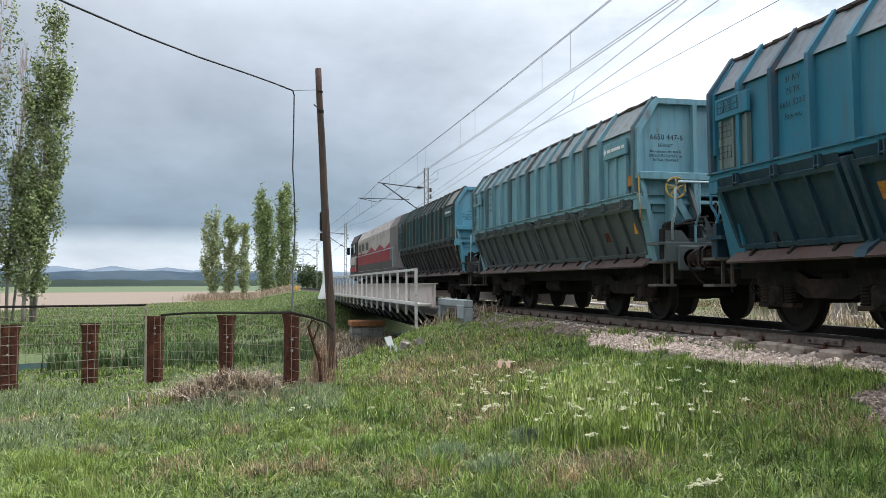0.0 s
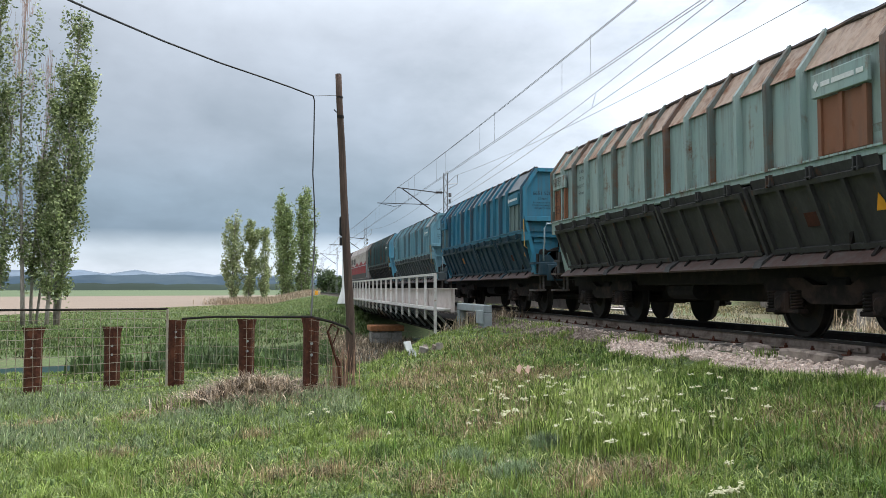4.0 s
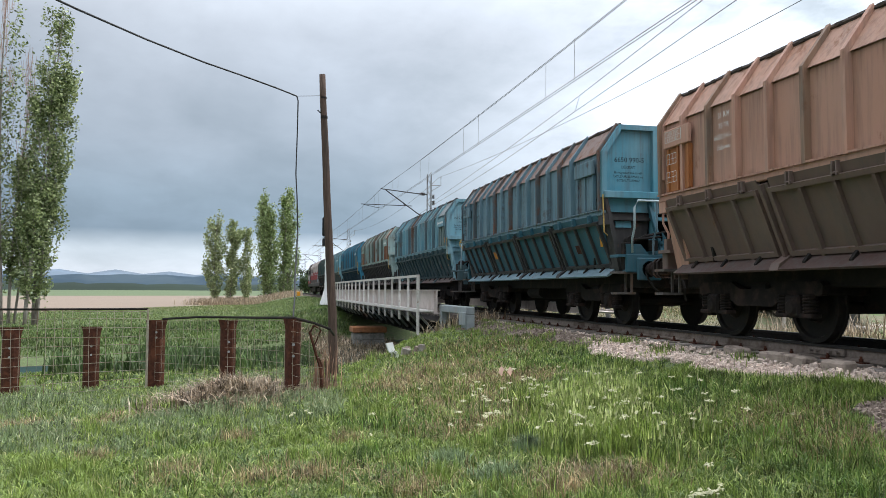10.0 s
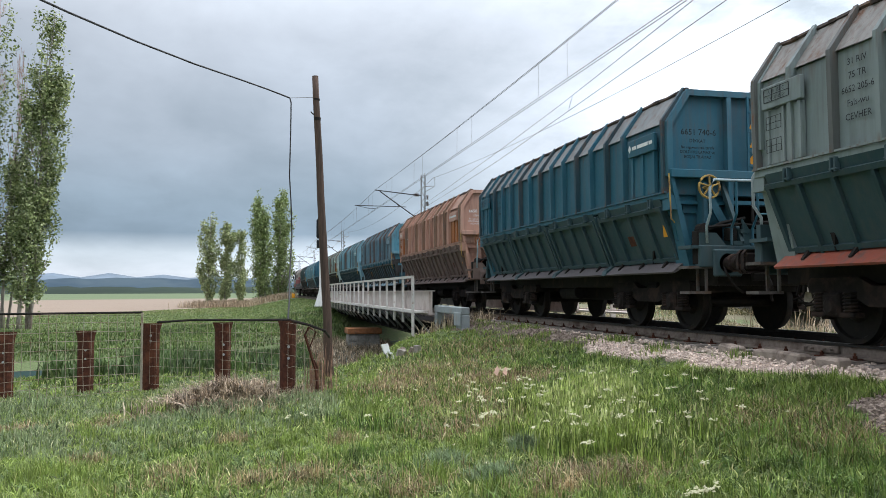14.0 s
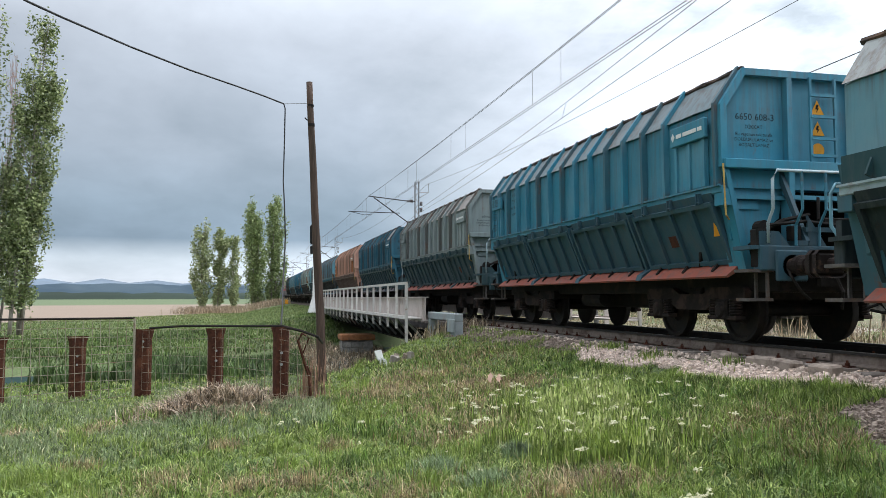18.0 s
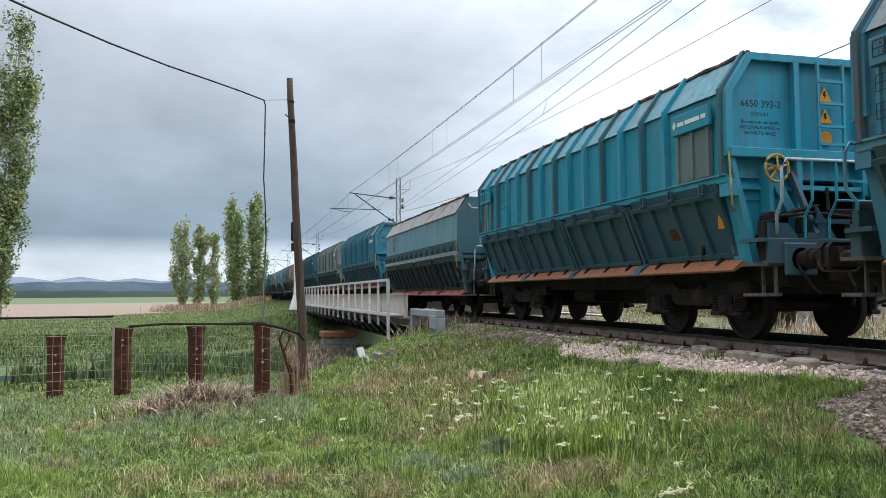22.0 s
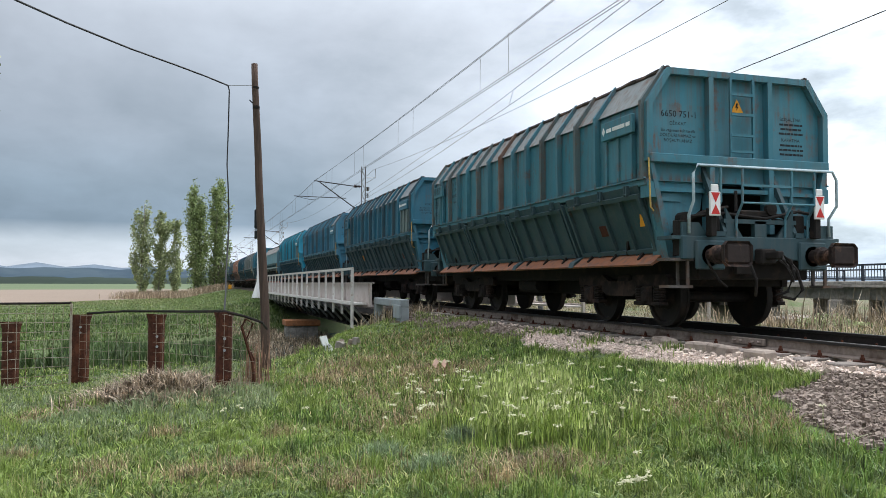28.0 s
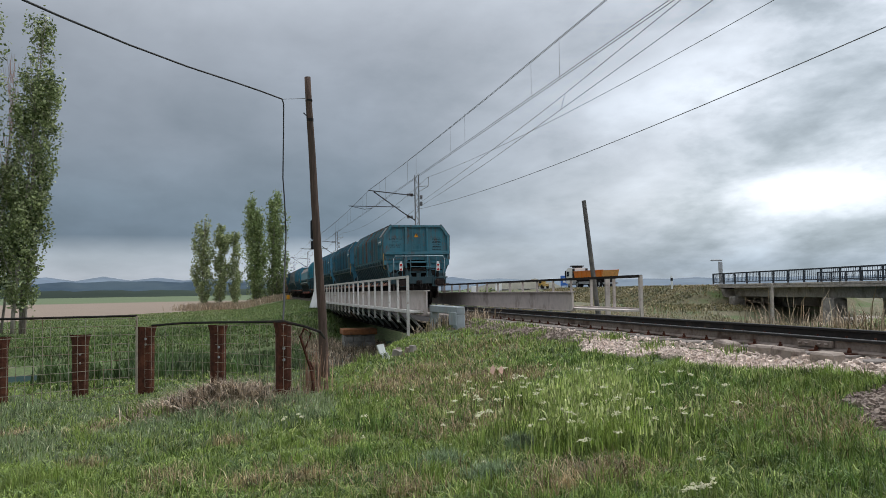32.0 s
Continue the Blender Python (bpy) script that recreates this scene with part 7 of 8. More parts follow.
# ---- signal, orange marker, leaning pole, small signs ----
def signal():
    s = tagged(empty("railway_signal", pose(4.4, 54.8, -0.35)), "black railway colour light signal on a white mast", "railway signal")
    part("base", lathe(B(), [(0, 0.42), (0.1, 0.40), (0.9, 0.16), (1.05, 0.14)], "z", 10), WHITE_PAINT, s, "white flared base")
    part("mast", lathe(B(), [(1.0, 0.10), (5.9, 0.085)], "z", 10), WHITE_PAINT, s)
    hd = part("signal_head", box(B(), -0.30, 0.26, -0.16, 0.16, 4.6, 5.95, 0.10), BLACK, s, "black signal head with hoods")
    for z in (4.9, 5.3, 5.7):
        part("hood", lathe(B(), [(-0.34, 0.13), (-0.16, 0.12)], "y", 12, (-0.02, 0, z)), BLACK, hd)
    part("lower_box", box(B(), -0.28, 0.10, -0.14, 0.14, 3.95, 4.5, 0.04), BLACK, s)
    lad = B()
    for x in (0.14, 0.42):
        tube(lad, [(x, 0.2, 0.2), (x, 0.2, 5.2)], 0.016, 4)
    for i in range(16):
        tube(lad, [(0.14, 0.2, 0.4 + i * 0.3), (0.42, 0.2, 0.4 + i * 0.3)], 0.012, 4)
    part("ladder", lad, GALV, s)


signal()


def orange_marker():
    m = tagged(empty("orange_box", pose(4.9, 104, -0.4)), "small orange equipment box on a post by the track", "equipment box")
    part("post", box(B(), -0.06, 0.06, -0.06, 0.06, -0.6, 0.3), GALV, m)
    part("case", box(B(), -0.19, 0.19, -0.15, 0.15, 0.25, 0.80, 0.04), SIGN_ORANGE, m)


orange_marker()


def right_side_bits():
    p = tagged(empty("leaning_steel_pole", pose(13.75, 30.0, -1.3)), "grey steel pole leaning beside the bridge walkway", "pole")
    part("shaft", tube(B(), [(0, 0, 0), (-0.10, 0, 1.1), (-0.58, 0, 5.5)], 0.115, 10, taper=0.085), material("grey_weathered_pole", (0.13, 0.125, 0.12), 0.8, 0.2, 0.25, 6, (0.20, 0.18, 0.16), 2, 0.3), p)
    part("stub", box(B(), 0.25, 0.45, -0.05, 0.05, 0.4, 2.4, 0.01), BEIGE_STEEL, p, "pale short stub beside it")
    # road furniture
    s = tagged(empty("road_sign_post", pose(46.5, 72.4, 0.55)), "grey post with an arm at the road bridge", "sign post")
    part("post", box(B(), -0.22, 0.22, -0.06, 0.06, 0, 2.6, 0.03), GALV, s)
    part("arm", box(B(), -1.1, 0.2, -0.04, 0.04, 2.66, 2.82, 0.02), GALV, s)
    s = tagged(empty("delineator_post", pose(42.8, 75.6, 0.45)), "short black and white roadside post", "marker post")
    part("post", box(B(), -0.10, 0.10, -0.05, 0.05, 0, 1.4, 0.02), LETTER_PALE, s)
    part("band", box(B(), -0.105, 0.105, -0.055, 0.055, 0.85, 1.15), BLACK, s)
    s = tagged(empty("blue_road_sign", pose(62.0, 152, 0.4)), "blue road sign on two posts", "road sign")
    part("plate", box(B(), -0.75, 0.75, -0.05, 0.05, 0.9, 2.9, 0.05), SIGN_BLUE, s)
    for x in (-0.5, 0.5):
        part("post", box(B(), x - 0.08, x + 0.08, 0.06, 0.2, -0.3, 2.8), GALV, s)
    part("symbol", box(B(), -0.3, 0.3, -0.07, -0.055, 1.5, 2.4), LETTER_PALE, s)
    for x, y in ((56.6, 150.0),):
        v = tagged(empty("yellow_machine", pose(x, y, 0.75, 0, 0, 20) @ Matrix.Diagonal((0.6, 0.6, 0.7, 1))), "small yellow road works machine parked by the road", "machine")
        part("body", box(B(), -1.2, 1.2, -1.8, 1.8, 0.6, 1.4, 0.1), YELLOW_PAINT, v)
        cb = part("cab", box(B(), -0.9, 0.9, -0.7, 1.0, 1.4, 2.2, 0.12), YELLOW_PAINT, v)
        part("cab_window", box(B(), -0.92, 0.92, -0.5, 0.8, 1.55, 2.0), GLASS_DARK, cb)
        for a in (-1.2, 1.2):
            for b in (-1.1, 1.1):
                part("wheel", lathe(B(), [(a - 0.2, 0.5), (a + 0.2, 0.5)], "x", 14, (0, b, 0.5)), BLACK, v)
    for x, y, z in ((17.9, 56.5, 0.7), (16.2, 57, 0.5)):
        s = tagged(empty("marker_board", pose(x, y, z - 1.3)), "small white marker board on a post", "marker board")
        part("post", box(B(), -0.05, 0.05, -0.04, 0.04, -0.6, 1.3), GALV, s)
        part("board", box(B(), -0.28, 0.22, -0.07, -0.04, 1.2, 1.75, 0.01), WHITE_PAINT, s)
    s = tagged(empty("concrete_post", pose(22.4, 31.0, -1.3)), "old grey concrete post among dry weeds", "post")
    part("shaft", box(B(), -0.06, 0.06, -0.06, 0.06, 0, 2.05, 0.01), CONCRETE, s)
    for i, (x, y, a) in enumerate(((24.6, 28.2, 10), (26.4, 29.5, -20))):
        s = tagged(empty("broken_slab", pose(x, y, -0.95, 8, 5, a)), "pale broken concrete slab lying in weeds", "slab")
        part("slab", box(B(), -0.75, 0.75, -0.4, 0.4, 0.0, 0.16, 0.05), CONCRETE, s)
    bush(22.6, 24.6, 2.6, 0.5, 15, 1900, 0.055, LEAF_PALE, label="pale green shrub in flower beyond the track")
    st = tagged(empty("painted_stone", pose(2.74, 16.6, -0.66, -12, -20, 12)), "white painted broken stone on the bank", "stone")
    bm = B()
    prism(bm, [(-0.09, -0.24), (0.08, -0.22), (0.09, 0.0), (0.05, 0.04), (0.075, 0.22), (-0.07, 0.25), (-0.08, 0.06), (-0.055, 0.02)], -0.03, 0.03)
    part("slab", bm, WHITE_PAINT, st)
    r = random.Random(91)
    for i in range(7):
        x, y = 2.95 + r.uniform(0, 0.45), 16.7 + r.uniform(-0.1, 0.5)
        st = tagged(empty("broken_stone", pose(x, y, float(ground(x, y)) + 0.10, r.uniform(-30, 30), r.uniform(-30, 30), r.uniform(0, 90))), "dark grey broken stone lying on the bank", "stone", group="rubble by the painted stone")
        a = r.uniform(0.05, 0.09)
        bm = B()
        prism(bm, [(-a, -0.6 * a), (0.3 * a, -a), (a, -0.2 * a), (0.7 * a, 0.8 * a), (-0.5 * a, a)], -0.6 * a, 0.6 * a)
        part("stone", bm, CONCRETE if i % 3 == 0 else STONE_BROWN, st)
    st = tagged(empty("cardboard_scrap", pose(3.56, 11.24, -0.60, 10, 10, 30)), "crumpled pinkish cardboard scrap in the grass", "litter")
    bm = B()
    v = [bm.verts.new(p) for p in ((-0.16, 0, 0), (-0.08, 0.05, 0.10), (0.0, -0.03, 0.02), (0.09, 0.04, 0.11), (0.18, 0, 0.0), (-0.14, 0.1, 0.03), (-0.06, 0.14, 0.13), (0.02, 0.08, 0.05), (0.11, 0.13, 0.14), (0.19, 0.1, 0.04))]
    for i in range(4):
        bm.faces.new((v[i], v[i + 1], v[i + 6], v[i + 5]))
    part("sheet", bm, material("pinkish_cardboard", (0.44, 0.29, 0.22), 0.9, 0, 0.2, 8), st)


right_side_bits()


# ---- road, road bridge and lorry ----
def road():
    asphalt = material("grey_asphalt", (0.075, 0.073, 0.072), 0.9, 0, 0.2, 3, (0.10, 0.097, 0.09), 0.7, 0.4, bump=0.5)
    a = math.atan(0.174)
    bm = B()
    prism(bm, [(-4.6, 0.80), (4.6, 0.80), (4.9, 0.66), (-4.9, 0.66)], -760, 1500)
    ro = part("road", bm, asphalt, at=pose(road_x(44), 44, 0, 0, 0, -math.degrees(a)))
    tagged(ro, "grey two-lane asphalt road on a low bank", "road", kind="structure")
    for s in (-4.2, 0, 4.2):
        part("road_line", box(B(), s - 0.07, s + 0.07, -300, 900, 0.802, 0.806), LETTER_PALE, ro)
    br = tagged(empty("road_bridge", pose(road_x(44), 44, 0, 0, 0, -math.degrees(a))), "grey concrete road bridge with dark railings", "bridge", kind="structure")
    part("deck_slab", box(B(), -5.6, 5.6, -26, 26.5, 0.48, 0.66, 0.02), CONCRETE, br)
    for s in (-1, 1):
        part("kerb", box(B(), s * 5.0, s * 5.6, -26, 26.5, 0.66, 0.86, 0.03), CONCRETE, br)
        for x in (4.6, 2.3):
            part("beam", box(B(), s * x - 0.22, s * x + 0.22, -25, 22.8, -0.30, 0.48, 0.02), CONCRETE, br)
        rl = tagged(empty("bridge_railing"), "dark blue-grey steel railing")
        rl.parent = br
        x = s * 5.35
        for z, r in ((1.86, 0.055), (1.05, 0.035)):
            part("rail_bar", box(B(), x - r, x + r, -26, 26.5, z - r, z + r), RAILING, rl)
        post = once("road_rail_post", lambda: box(B(), -0.06, 0.06, -0.06, 0.06, 0.84, 1.9))
        bar = once("baluster", lambda: box(B(), -0.014, 0.014, -0.014, 0.014, 1.05, 1.85))
        for i in range(22):
            part("post", post, RAILING, rl, at=pose(x, -26 + i * 2.5, 0))
            if s < 0 or i > 14:
                for j in range(1, 9):
                    if -26 + i * 2.5 + j * 0.28 < 26.4 and i < 21:
                        part("baluster", bar, RAILING, rl, at=pose(x, -26 + i * 2.5 + j * 0.28, 0))
    for y, wide in ((22.6, 0.6), (6.0, 0.75), (-3.0, 0.75), (-16.0, 0.75)):
        for x in (-4.7, 0.0, 4.7):
            part("pier", box(B(), x - 0.6, x + 0.6, y - wide, y + wide, -3.0, -0.30, 0.12), CONCRETE, br, "grey concrete pier")
    part("abutment", box(B(), -5.5, 5.5, 23.4, 27.0, -3.0, 0.42, 0.05), CONCRETE, br, "concrete abutment")
    bm = B()
    prism(bm, [(23.4, 0.42), (28.5, 0.42), (23.4, -2.2)], -5.75, -5.35, "x")
    part("wing_wall", bm, CONCRETE, br)


RAILING = material("dark_blue_grey_railing", (0.045, 0.055, 0.070), 0.7, 0.2, 0.2, 6, (0.09, 0.08, 0.075), 2, 0.3)
road()


def lorry():
    a = math.degrees(math.atan(0.174))
    lo = tagged(empty("tipper_lorry"), "white tractor lorry with an orange tipper trailer", "lorry")
    ch = part("chassis", box(B(), -0.5, 0.5, 1.0, 13.4, 0.75, 1.3, 0.03), STEEL_DARK, lo)
    bm = B()
    prism(bm, [(11.6, 0.7), (13.95, 0.7), (14.05, 1.7), (13.8, 2.9), (13.2, 3.2), (11.7, 3.2)], -1.22, 1.22, "x")
    cab = part("cab", bm, WHITE_PAINT, lo)
    for s in (-1, 1):
        part("side_window", box(B(), s * 1.215, s * 1.235, 12.7, 13.6, 1.85, 2.65, 0.02), GLASS_DARK, cab)
        part("mirror", box(B(), s * 1.30, s * 1.52, 13.7, 13.85, 1.7, 2.75, 0.03), BLACK, cab)
        part("fairing", box(B(), s * 1.1, s * 1.2, 10.9, 11.6, 1.2, 3.1, 0.02), BLACK, cab)
        part("fuel_tank", box(B(), s * 0.75, s * 1.2, 10.2, 11.4, 0.45, 1.05, 0.08), GALV, lo)
        part("side_guard", box(B(), s * 1.15, s * 1.2, 5.6, 9.4, 0.55, 0.95, 0.02), GALV, lo)
    part("windscreen", box(B(), -1.05, 1.05, 13.86, 13.99, 1.85, 2.7, 0.02), GLASS_DARK, cab)
    part("roof_deflector", box(B(), -1.0, 1.0, 11.8, 13.0, 3.42, 3.6, 0.05), BLACK, cab)
    part("deflector_legs", box(B(), -0.9, 0.9, 12.2, 12.3, 3.2, 3.42), BLACK, cab)
    bm = B()
    prism(bm, [(0.7, 2.50), (10.9, 2.58), (10.6, 1.35), (1.2, 1.35)], -1.25, 1.25, "x")
    tip = part("tipper_body", bm, ORANGE_PAINT, lo, "orange tipper body")
    for s in (-1, 1):
        part("top_rail", box(B(), s * 1.22, s * 1.34, 0.7, 10.9, 2.48, 2.62, 0.02), ORANGE_PAINT, tip)
        for y in (1.6, 3.2, 4.8, 6.4, 8.0, 9.6):
            part("body_rib", box(B(), s * 1.25, s * 1.32, y, y + 0.12, 1.4, 2.5), ORANGE_PAINT, tip)
        part("lower_strip", box(B(), s * 1.25, s * 1.30, 2.6, 7.0, 1.38, 1.6), GALV, tip)
    part("tailgate", prism(B(), [(0.58, 2.53), (0.7, 2.53), (1.2, 1.35), (1.07, 1.35)], -1.28, 1.28, "x"), TAILGATE, tip, "paler orange tailgate")
    part("rear_bumper", box(B(), -1.2, 1.2, 0.9, 1.05, 0.45, 0.75, 0.02), GALV, lo)
    sets = []
    wheel_ = lambda: lathe(B(), [(-0.16, 0.30), (-0.15, 0.48), (-0.08, 0.52), (0.10, 0.52), (0.16, 0.46), (0.16, 0.28), (0.06, 0.26)], "x", 18)
    rim = lambda: lathe(B(), [(0.10, 0.29), (0.165, 0.27), (0.12, 0.12), (0.19, 0.10)], "x", 12)
    for y in (2.2, 3.5, 4.8, 9.9, 13.0):
        ax = part("wheel_axle", once("lorry_axle", lambda: lathe(B(), [(-1.0, 0.07), (1.0, 0.07)], "x", 8)), STEEL_DARK, lo, at=pose(0, y, 0.52))
        for s in (0, 180):
            part("tyre", once("tyre", wheel_), BLACK, ax, at=pose(1.05 if s == 0 else -1.05, 0, 0, 0, 0, s))
            part("rim", once("rim", rim), GALV, ax, at=pose(1.05 if s == 0 else -1.05, 0, 0, 0, 0, s))
        sets.append((ax, y))
    return lo, sets


TAILGATE = material("pale_orange_tailgate", (0.72, 0.36, 0.12), 0.5, 0, 0.1, 3, (0.5, 0.26, 0.10), 2, 0.3)
LORRY, LORRY_SETS = lorry()
BIG = 1.15                                  # the lorry is a long, high one
done = set()
for ob in LORRY.children_recursive:
    if ob.data not in done:
        done.add(ob.data)
        ob.data.transform(Matrix.Diagonal((BIG, BIG, BIG, 1)))
    ob.matrix_basis = Matrix.Translation(ob.matrix_basis.translation * (BIG - 1)) @ ob.matrix_basis


def lorry_at(t):
    """How far along the road the lorry's tail stands."""
    d = t - 29.6
    return 43.8 + 29.8 * d + 1.85 * d * d if d > -1 else 15.85 + 26.1 * (d + 1)


# ---- grass and weeds ----
def blade_material(name, stops, patch, patch_amount=0.5, trans=0.25, clump_scale=6.5, swing=(0.38, 1.75)):
    """Blades that differ one from another, with patches of a second tone over the ground."""
    m = bpy.data.materials.new(name)
    m.use_nodes = True
    k = Nodes(m.node_tree)
    geo = k.add("ShaderNodeNewGeometry")
    tc = k.add("ShaderNodeTexCoord").outputs["Object"]
    col = k.ramp(geo.outputs["Random Per Island"], stops)
    big = k.noise(tc, 0.8, 4.0, 0.6)
    col = k.mix(k.ramp(big, [(0.44, 0.0), (0.66, patch_amount)]), col, patch)
    # plant by plant: some clumps dark, some pale
    clump = k.noise(tc, clump_scale, 3.0, 0.55)
    tone = k.ramp(clump, [(0.32, swing[0]), (0.48, 1.0), (0.66, swing[1])])
    sc = k.add("ShaderNodeVectorMath", operation="SCALE")
    k.link(col, sc.inputs[0])
    k.link(tone, sc.inputs["Scale"])
    col = sc.outputs[0]
    p = k.add("ShaderNodeBsdfPrincipled", Roughness=0.6)
    k.link(col, p.inputs["Base Color"])
    tr = k.add("ShaderNodeBsdfTranslucent")
    k.link(col, tr.inputs[0])
    mx = k.add("ShaderNodeMixShader", Fac=trans)
    k.link(p.outputs[0], mx.inputs[1])
    k.link(tr.outputs[0], mx.inputs[2])
    o = k.add("ShaderNodeOutputMaterial")
    k.link(mx.outputs[0], o.inputs[0])
    return m


def blades(name, x, y, high, wide, mat, label, seed, lean=0.45, category="grass", z=None, sink=0.01, away=None):
    """Bent grass blades, one object: each has a foot, a knee and a tip."""
    r = np.random.RandomState(seed)
    n = len(x)
    z = (ground(x, y) if z is None else z) - sink
    a = r.uniform(0, 2 * np.pi, n)
    side = np.stack([np.cos(a), np.sin(a), np.zeros(n)], -1)
    b = a + r.uniform(0.6, 2.5, n) if away is None else away + r.normal(0, 0.5, n)
    fall = np.stack([np.cos(b), np.sin(b), np.zeros(n)], -1)
    l = np.abs(r.normal(0, lean, n))[:, None]
    foot = np.stack([x, y, z], -1)
    up = np.array([0, 0, 1.0])
    hh, ww = high[:, None], wide[:, None]
    knee = foot + up * hh * 0.55 + fall * hh * l * 0.35
    tip = foot + up * hh * (1 - 0.25 * np.minimum(l, 1.2)) + fall * hh * l
    v = np.stack([foot - side * ww * 0.5, foot + side * ww * 0.5, knee + side * ww * 0.42, knee - side * ww * 0.42, tip], 1)
    i = np.arange(n)[:, None] * 5
    me = mesh_np(name, v.reshape(-1, 3), [i + np.array([[0, 1, 2, 3]]), i + np.array([[3, 2, 4]])])
    return tagged(part(name, me, mat), label, category, kind="stuff")


def scatter(r, n, near, far, lo=-21.0, hi=49.0):
    """Places before the camera, thinning out with distance."""
    d = near * (far / near) ** r.rand(n)
    a = np.radians(r.uniform(lo, hi, n))
    return d * np.sin(a), d * np.cos(a), d


SPILL = [1.2, 1.55, 1.42, 1.10, 0.80, 0.25, -0.05, 0.20, 0.38, 0.50, 0.10, 0.15, 0.40, 0.55, 0.2, 0.14, 0.30, 0.38, 0.50, 0.60]


def gravel_free(x, y, r):
    """True off the stones beside the track."""
    reach = np.interp(y, [3.4, 4.5, 5.15, 5.83, 6.35, 6.6, 6.9, 8.0, 8.8, 9.44, 10.2, 10.8, 11.5, 12.6, 13.5, 14.5, 16.5, 18.5, 21.0, 23.0], SPILL) + 0.10 * np.sin(y * 4) * r.rand(len(y))
    return x < 6.05 - reach


GREEN = blade_material("fresh_green_grass", [(0.0, (0.032, 0.055, 0.010)), (0.35, (0.120, 0.182, 0.036)), (0.75, (0.250, 0.335, 0.078)), (0.9, (0.39, 0.46, 0.144)), (1.0, (0.50, 0.45, 0.240))], (0.235, 0.315, 0.056), 0.5, 0.2, 5.0, (0.5, 1.45))
LUSH = blade_material("deep_green_grass", [(0.0, (0.026, 0.055, 0.010)), (0.5, (0.092, 0.165, 0.032)), (0.9, (0.185, 0.285, 0.064)), (1.0, (0.32, 0.39, 0.128))], (0.14, 0.22, 0.040), 0.4, 0.2, 5.0)
MEADOW = blade_material("light_meadow_grass", [(0.0, (0.060, 0.100, 0.026)), (0.5, (0.130, 0.195, 0.052)), (0.85, (0.200, 0.265, 0.080)), (1.0, (0.34, 0.33, 0.18))], (0.19, 0.225, 0.075), 0.6, 0.25, 0.6, (0.75, 1.25))
LAWN = blade_material("short_lawn_grass", [(0.0, (0.075, 0.115, 0.026)), (0.4, (0.165, 0.235, 0.056)), (0.8, (0.275, 0.355, 0.100)), (1.0, (0.48, 0.47, 0.224))], (0.30, 0.37, 0.104), 0.5, 0.25, 3.0, (0.72, 1.3))
DEAD = blade_material("dead_brown_stems", [(0.0, (0.11, 0.078, 0.038)), (0.5, (0.29, 0.215, 0.110)), (0.85, (0.45, 0.36, 0.200)), (1.0, (0.58, 0.50, 0.31))], (0.20, 0.18, 0.070), 0.5, 0.15)
BLUE_GREEN = blade_material("bluish_green_weeds", [(0.0, (0.08, 0.12, 0.05)), (0.5, (0.17, 0.225, 0.105)), (0.85, (0.27, 0.32, 0.17)), (1.0, (0.37, 0.36, 0.23))], (0.24, 0.28, 0.15), 0.5, 0.35)
BANK = blade_material("bank_green_grass", [(0.0, (0.030, 0.058, 0.012)), (0.5, (0.073, 0.125, 0.029)), (0.85, (0.125, 0.180, 0.048)), (1.0, (0.24, 0.24, 0.12))], (0.11, 0.155, 0.042), 0.5, 0.25, 0.9)
RUSH = blade_material("dark_green_rushes", [(0.0, (0.025, 0.05, 0.012)), (0.5, (0.055, 0.10, 0.025)), (0.9, (0.10, 0.155, 0.045)), (1.0, (0.17, 0.20, 0.08))], (0.06, 0.11, 0.03), 0.5, 0.2, 1.0)
STRAW = blade_material("dry_straw_grass", [(0.0, (0.13, 0.090, 0.046)), (0.5, (0.31, 0.225, 0.120)), (0.85, (0.46, 0.36, 0.205)), (1.0, (0.56, 0.48, 0.30))], (0.18, 0.125, 0.06), 0.4)
TALL = blade_material("tall_light_green_grass", [(0.0, (0.028, 0.055, 0.012)), (0.4, (0.135, 0.200, 0.040)), (0.8, (0.33, 0.41, 0.095)), (1.0, (0.54, 0.58, 0.23))], (0.26, 0.34, 0.06), 0.5, 0.2, 4.0)
RED_STALK = blade_material("reddish_dry_stalks", [(0.0, (0.13, 0.07, 0.045)), (0.6, (0.28, 0.15, 0.10)), (1.0, (0.40, 0.26, 0.18))], (0.20, 0.13, 0.08), 0.3, 0.1)
SEED = blade_material("pale_grass_heads", [(0.0, (0.20, 0.27, 0.07)), (0.6, (0.40, 0.46, 0.15)), (1.0, (0.60, 0.60, 0.32))], (0.26, 0.33, 0.10), 0.3, 0.2)
SAGE = blade_material("grey_sage_weed", [(0.0, (0.11, 0.165, 0.075)), (0.6, (0.21, 0.285, 0.145)), (1.0, (0.34, 0.40, 0.24))], (0.20, 0.27, 0.14), 0.3, 0.2)
OLD_STRAW = blade_material("old_brown_straw", [(0.0, (0.055, 0.04, 0.025)), (0.4, (0.22, 0.16, 0.105)), (0.8, (0.42, 0.32, 0.22)), (1.0, (0.60, 0.50, 0.38))], (0.17, 0.15, 0.08), 0.5, 0.15)
OLIVE = blade_material("olive_rough_grass", [(0.0, (0.06, 0.065, 0.025)), (0.5, (0.15, 0.15, 0.06)), (0.85, (0.24, 0.22, 0.11)), (1.0, (0.36, 0.30, 0.19))], (0.20, 0.15, 0.085), 0.6, 0.15, 0.8)
